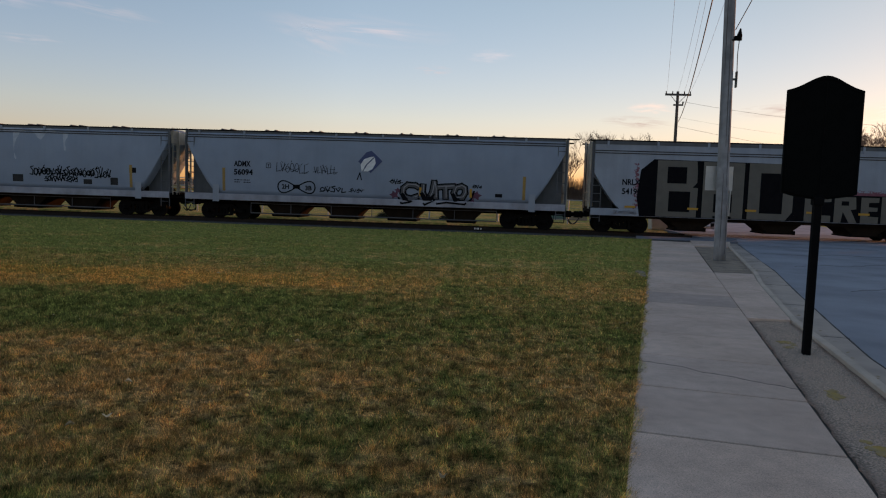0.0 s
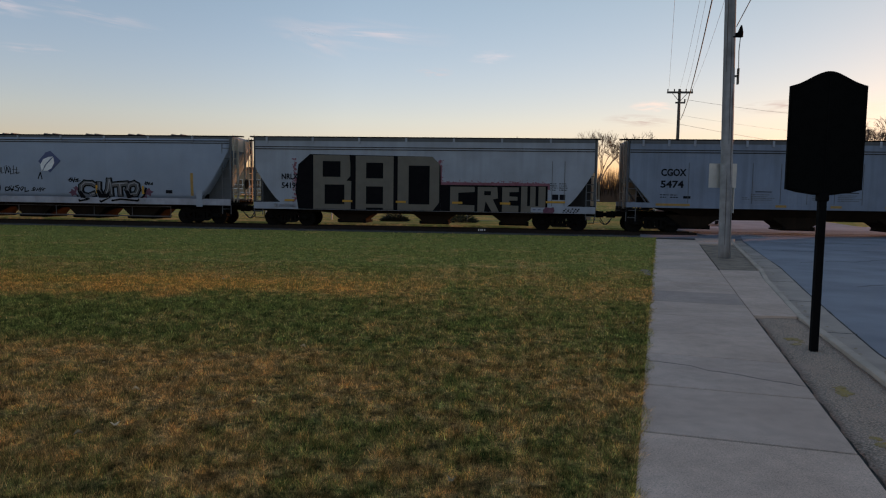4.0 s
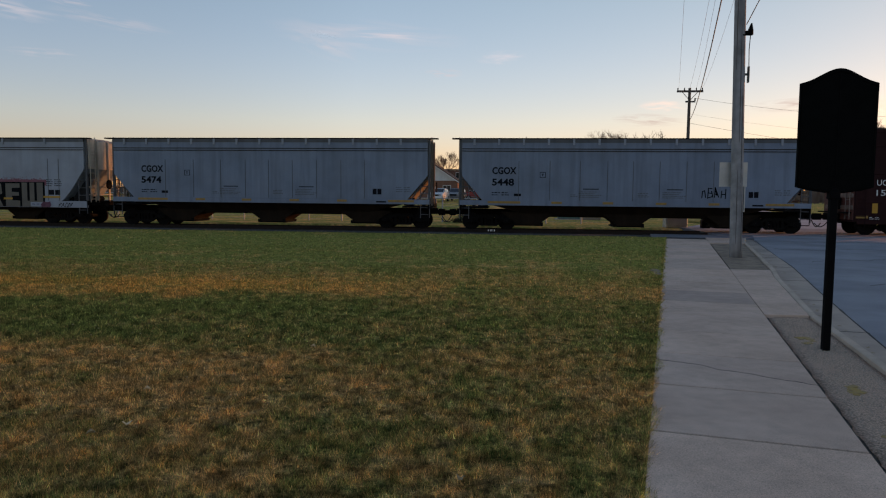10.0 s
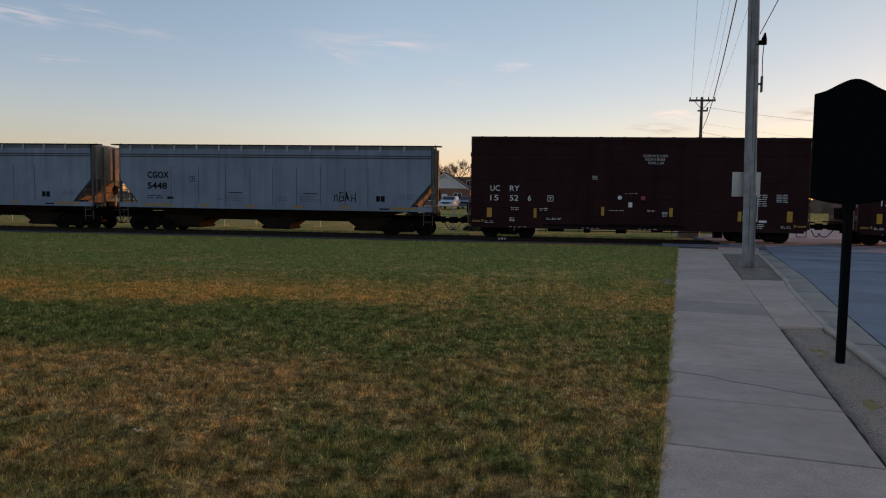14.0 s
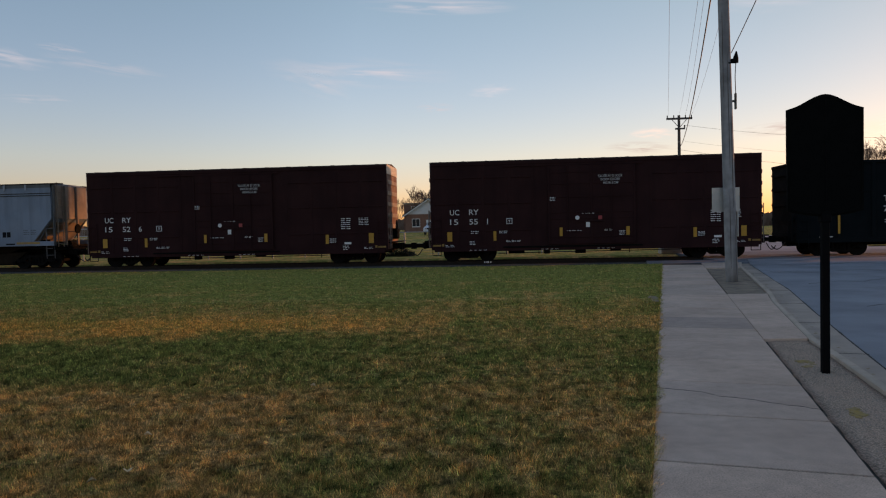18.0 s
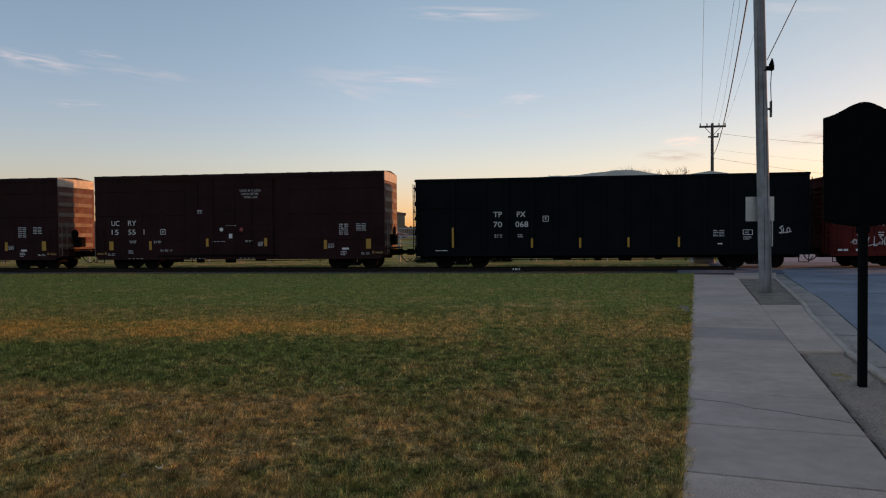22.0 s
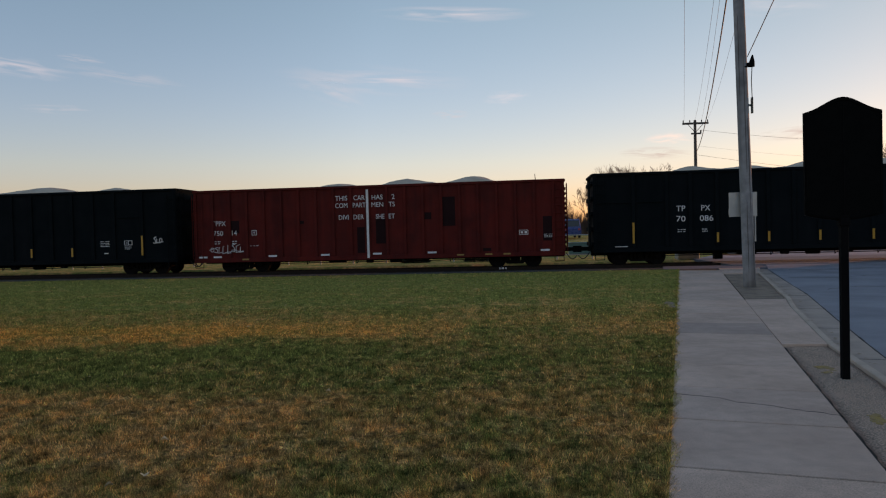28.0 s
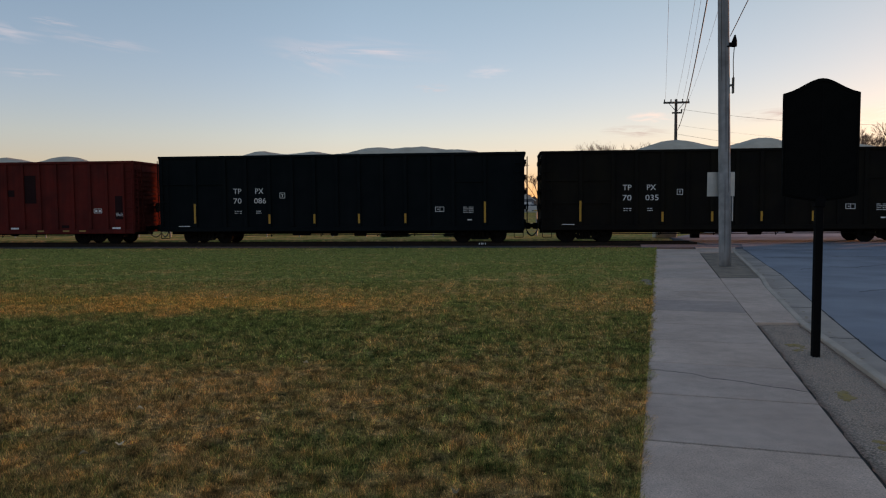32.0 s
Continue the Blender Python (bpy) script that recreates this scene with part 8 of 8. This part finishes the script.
# ---- turf: blades of grass over the lawn ----
def grass():
    rng = np.random.default_rng(5)
    verts, n = [], 0
    waves = [(f * np.cos(g), f * np.sin(g), g * 7.0) for f, g in zip(np.linspace(3.0, 48.0, 10), rng.uniform(0, 6.28, 10))]
    for y0, y1, dens, hgt, wid in ((2.9, 5.0, 11000, 0.034, 0.0019), (5.0, 8.0, 6000, 0.034, 0.0027), (8.0, 12.0, 2600, 0.036, 0.0045), (12.0, 17.0, 1300, 0.034, 0.0065), (17.0, 23.0, 520, 0.030, 0.008), (23.0, 31.6, 260, 0.028, 0.010)):
        xa, xb = -0.95 * y1 - 0.3, 1.06 + 0.214 * (y1 - 5.33)
        num = int(dens * (y1 - y0) * (xb - xa))
        y = rng.uniform(y0, y1, num)
        x = rng.uniform(xa, xb, num)
        lim = 1.06 + 0.214 * (y - 5.33) + 0.05 + 0.05 * np.sin(y * 7.3) * np.sin(y * 2.9) + 0.03 * np.sin(y * 23.0 + 1.0) * np.sin(y * 5.1)
        keep = (x < lim) & (x > -0.95 * y - 0.4)
        x, y = x[keep], y[keep]
        k = len(x)
        clump = np.zeros(k)
        for q in range(10):
            d = waves[q]
            clump += np.sin(d[0] * x + d[1] * y + d[2])
        clump = 0.75 + 0.22 * clump
        h = hgt * rng.uniform(0.4, 1.3, k) * np.clip(clump, 0.3, 1.4)
        a = rng.uniform(0, 2 * np.pi, k)
        w = wid * rng.uniform(0.6, 1.3, k)
        lean = rng.uniform(0.2, 1.4, k) * h
        b = rng.uniform(0, 2 * np.pi, k)
        p = np.empty((k, 3, 3), dtype=np.float32)
        p[:, 0] = np.stack([x - w * np.cos(a), y - w * np.sin(a), np.full(k, -0.015)], 1)
        p[:, 1] = np.stack([x + w * np.cos(a), y + w * np.sin(a), np.full(k, -0.015)], 1)
        p[:, 2] = np.stack([x + lean * np.cos(b), y + lean * np.sin(b), h], 1)
        verts.append(p.reshape(-1, 3))
    # ragged fringe along the sidewalk
    for y0, y1, dens, hgt, wid in ((2.9, 8.0, 900, 0.045, 0.0027), (8.0, 16.0, 420, 0.045, 0.005), (16.0, 31.2, 160, 0.05, 0.010)):
        k = int(dens * (y1 - y0))
        y = rng.uniform(y0, y1, k)
        x = 1.06 + 0.214 * (y - 5.33) + 0.005 + np.abs(rng.normal(0, 0.035, k)) * (0.6 + 0.9 * np.sin(y * 5.3) * np.sin(y * 1.7 + 1.0)) - 0.03
        h = hgt * rng.uniform(0.5, 1.2, k)
        a, b = rng.uniform(0, 2 * np.pi, k), rng.normal(0.0, 1.0, k)
        w = wid * rng.uniform(0.6, 1.3, k)
        lean = rng.uniform(0.4, 1.6, k) * h
        p = np.empty((k, 3, 3), dtype=np.float32)
        p[:, 0] = np.stack([x - w * np.cos(a), y - w * np.sin(a), np.full(k, -0.015)], 1)
        p[:, 1] = np.stack([x + w * np.cos(a), y + w * np.sin(a), np.full(k, -0.015)], 1)
        p[:, 2] = np.stack([x + lean * np.cos(b), y + lean * np.sin(b), h], 1)
        verts.append(p.reshape(-1, 3))
    v = np.concatenate(verts)
    n = len(v) // 3
    me = bpy.data.meshes.new("grass")
    me.vertices.add(len(v))
    me.vertices.foreach_set("co", v.ravel())
    me.loops.add(len(v))
    me.loops.foreach_set("vertex_index", np.arange(len(v), dtype=np.int32))
    me.polygons.add(n)
    me.polygons.foreach_set("loop_start", np.arange(0, len(v), 3, dtype=np.int32))
    me.update(calc_edges=True)
    me.materials.append(M["blade"])
    return tagged(new("grass", me), "short autumn grass, green with straw-dry patches and a painted sunlit band", "grass", kind="stuff")


grass()
# fallen leaves
M["dead_leaf"] = worn("dead_leaf", (0.34, 0.24, 0.13), (0.20, 0.13, 0.07), 0.8, 0, 8)
M["pale_leaf"] = worn("pale_dead_leaf", (0.82, 0.58, 0.36), (0.45, 0.31, 0.19), 0.9, 0, 8, spec=0.0)
rl = random.Random(12)
for nm, mat, num in (("dead_leaves", M["dead_leaf"], 130), ("pale_leaves", M["pale_leaf"], 520)):
    verts, faces = [], []
    spots = [(-3.24, 5.81), (-2.28, 7.72), (-5.59, 13.42), (-2.9, 4.9)] if nm == "pale_leaves" else [(-3.05, 4.68), (-0.3, 4.2)]
    for k in range(num):
        if k < len(spots):
            x, y, s = *spots[k], 0.042
        else:
            y = 6.0 + 23 * rl.random() ** 0.8
            x = rl.uniform(-0.74 * y, 1.0 + 0.214 * (y - 5.33))
            s = rl.uniform(0.009, 0.014) + 0.0008 * (y - 6.0) * rl.random()
        a, z = rl.uniform(0, 6.28), 0.035
        i = len(verts)
        for j in range(7):
            t = j * 2 * math.pi / 7
            rad = s * (1.0 if j % 2 else 0.62)
            verts.append((x + rad * math.cos(a + t), y + rad * math.sin(a + t) * 0.8, z + 0.4 * s * math.sin(2 * t + a) + 0.25 * s))
        verts.append((x, y, z))
        for j in range(7):
            faces.append((i + j, i + (j + 1) % 7, i + 7))
    tagged(raw("fallen_leaves", verts, faces, mat), "scattered curled fallen leaves on the grass", "fallen leaves", kind="stuff")

# faded marks of ground paint on the verge
rp = random.Random(31)
for x, y, lx, ly in ((3.74, 9.17, 0.10, 0.26), (3.24, 6.86, 0.09, 0.22), (2.87, 5.36, 0.08, 0.20)):
    bm = bmesh.new()
    for k in range(9):
        u, v = rp.uniform(-lx, lx) * 0.6, rp.uniform(-ly, ly)
        a, r = rp.uniform(0, 6.28), rp.uniform(0.035, 0.075)
        prism(bm, [(x + u + 0.12 * v + r * rp.uniform(0.6, 1.1) * math.cos(a + j * 0.9), y + v + r * rp.uniform(0.6, 1.1) * math.sin(a + j * 0.9)) for j in range(7)], "z", -0.03, -0.0128 + 0.0003 * k)
    part("paint_mark", bm, M["ochre_paint"], verge, "faded ochre utility paint on the dirt")


def pebbles(label, num, spot, seed):
    """Loose stones as one scatter."""
    r = random.Random(seed)
    verts, faces = [], []
    for k in range(num):
        x, y, z = spot(r)
        s = r.uniform(0.004, 0.010)
        a = r.uniform(0, 6.28)
        i = len(verts)
        for j in range(5):
            t = a + j * 1.2566
            verts.append((x + s * math.cos(t) * r.uniform(0.7, 1.2), y + s * math.sin(t) * r.uniform(0.7, 1.2), z - 0.004))
        verts.append((x + s * 0.2, y, z + s * r.uniform(0.5, 1.0)))
        faces += [(i + j, i + (j + 1) % 5, i + 5) for j in range(5)]
    tagged(raw("pebbles", verts, faces, M["pebble"]), label, "gravel", kind="stuff")


def by_post(r):
    a, d = r.uniform(0, 6.28), abs(r.gauss(0, 0.22))
    return 3.71 + d * math.cos(a), 8.66 + 1.3 * d * math.sin(a), -0.012


def on_verge(r):
    y = 2.5 + 8.2 * r.random()
    a, b = lerp(RIGHT, y) + 0.09, lerp(CURB, y) - 0.03
    return a + (b - a) * r.random(), y, -0.013


pebbles("grey gravel heaped round the foot of the sign post", 700, by_post, 3)
pebbles("loose gravel scattered over the dirt verge", 2600, on_verge, 4)
# leaf litter along the sidewalk's edge and round the pole
verts, faces = [], []
rl = random.Random(77)
for k in range(330):
    if k < 240:
        y = rl.uniform(18.0, 31.0)
        a, b = lerp(RIGHT, y) + 0.06, lerp(CURB, y) - 0.02
        x, z = a + (b - a) * rl.random(), -0.002
    else:
        y = rl.uniform(5, 30)
        x, z = lerp(CURB, y) + rl.uniform(0.18, 0.32), -0.05
    s, t0 = rl.uniform(0.015, 0.035), rl.uniform(0, 6.28)
    i = len(verts)
    for j in range(5):
        t = t0 + j * 1.2566
        verts.append((x + s * math.cos(t), y + s * 0.7 * math.sin(t), z + 0.006 + 0.3 * s * rl.random()))
    faces.append(tuple(range(i, i + 5)))
tagged(raw("leaf_litter", verts, faces, M["dead_leaf"]), "dry brown leaf litter along the kerb and verge", "leaf litter", kind="stuff")

# ---- what moves ----
ROLL = [(0, 39.01), (1, 34.82), (2, 30.61), (3, 26.37), (3.5, 24.22), (5.5, 15.54), (6, 13.36), (7, 8.96), (8, 4.5), (9, 0), (10, -4.52), (11, -9.06), (12, -13.63), (13, -18.26), (14, -22.96), (15, -27.74), (15.5, -30.14), (17.5, -39.76), (18, -42.17), (19, -47.01), (20, -51.89), (21, -56.82), (22, -61.8), (23, -66.8), (24, -71.8), (25, -76.87), (25.5, -79.43), (27.5, -89.69), (28, -92.27), (29, -97.46), (30, -102.7), (31, -107.97), (32, -113.23)]


def along(t):
    """How far the train has rolled at t seconds."""
    k = 0
    while k < len(ROLL) - 2 and t > ROLL[k + 1][0]:
        k += 1
    (t0, s0), (t1, s1) = ROLL[k], ROLL[k + 1]
    p0 = ROLL[k - 1] if k else (2 * t0 - t1, 2 * s0 - s1)
    p3 = ROLL[k + 2] if k + 2 < len(ROLL) else (2 * t1 - t0, 2 * s1 - s0)
    m0 = (s1 - p0[1]) / (t1 - p0[0])
    m1 = (p3[1] - s0) / (p3[0] - t0)
    h = t1 - t0
    u = (t - t0) / h
    return (2 * u ** 3 - 3 * u * u + 1) * s0 + (u ** 3 - 2 * u * u + u) * h * m0 + (3 * u * u - 2 * u ** 3) * s1 + (u ** 3 - u * u) * h * m1


def motions():
    steps = [0.5 * k for k in range(65)]
    for car, place in TRAIN:
        walk(car, [(t, pose(place + along(t), TRACK_Y, RAIL_Z)) for t in steps])
    fine = [(0.1 * k, math.degrees(along(0.1 * k) / 0.42)) for k in range(321)]
    for w, x, y, z in WHEELS:
        walk(w, [(t, pose(x, y, z, 0, a, 0)) for t, a in fine])


motions()
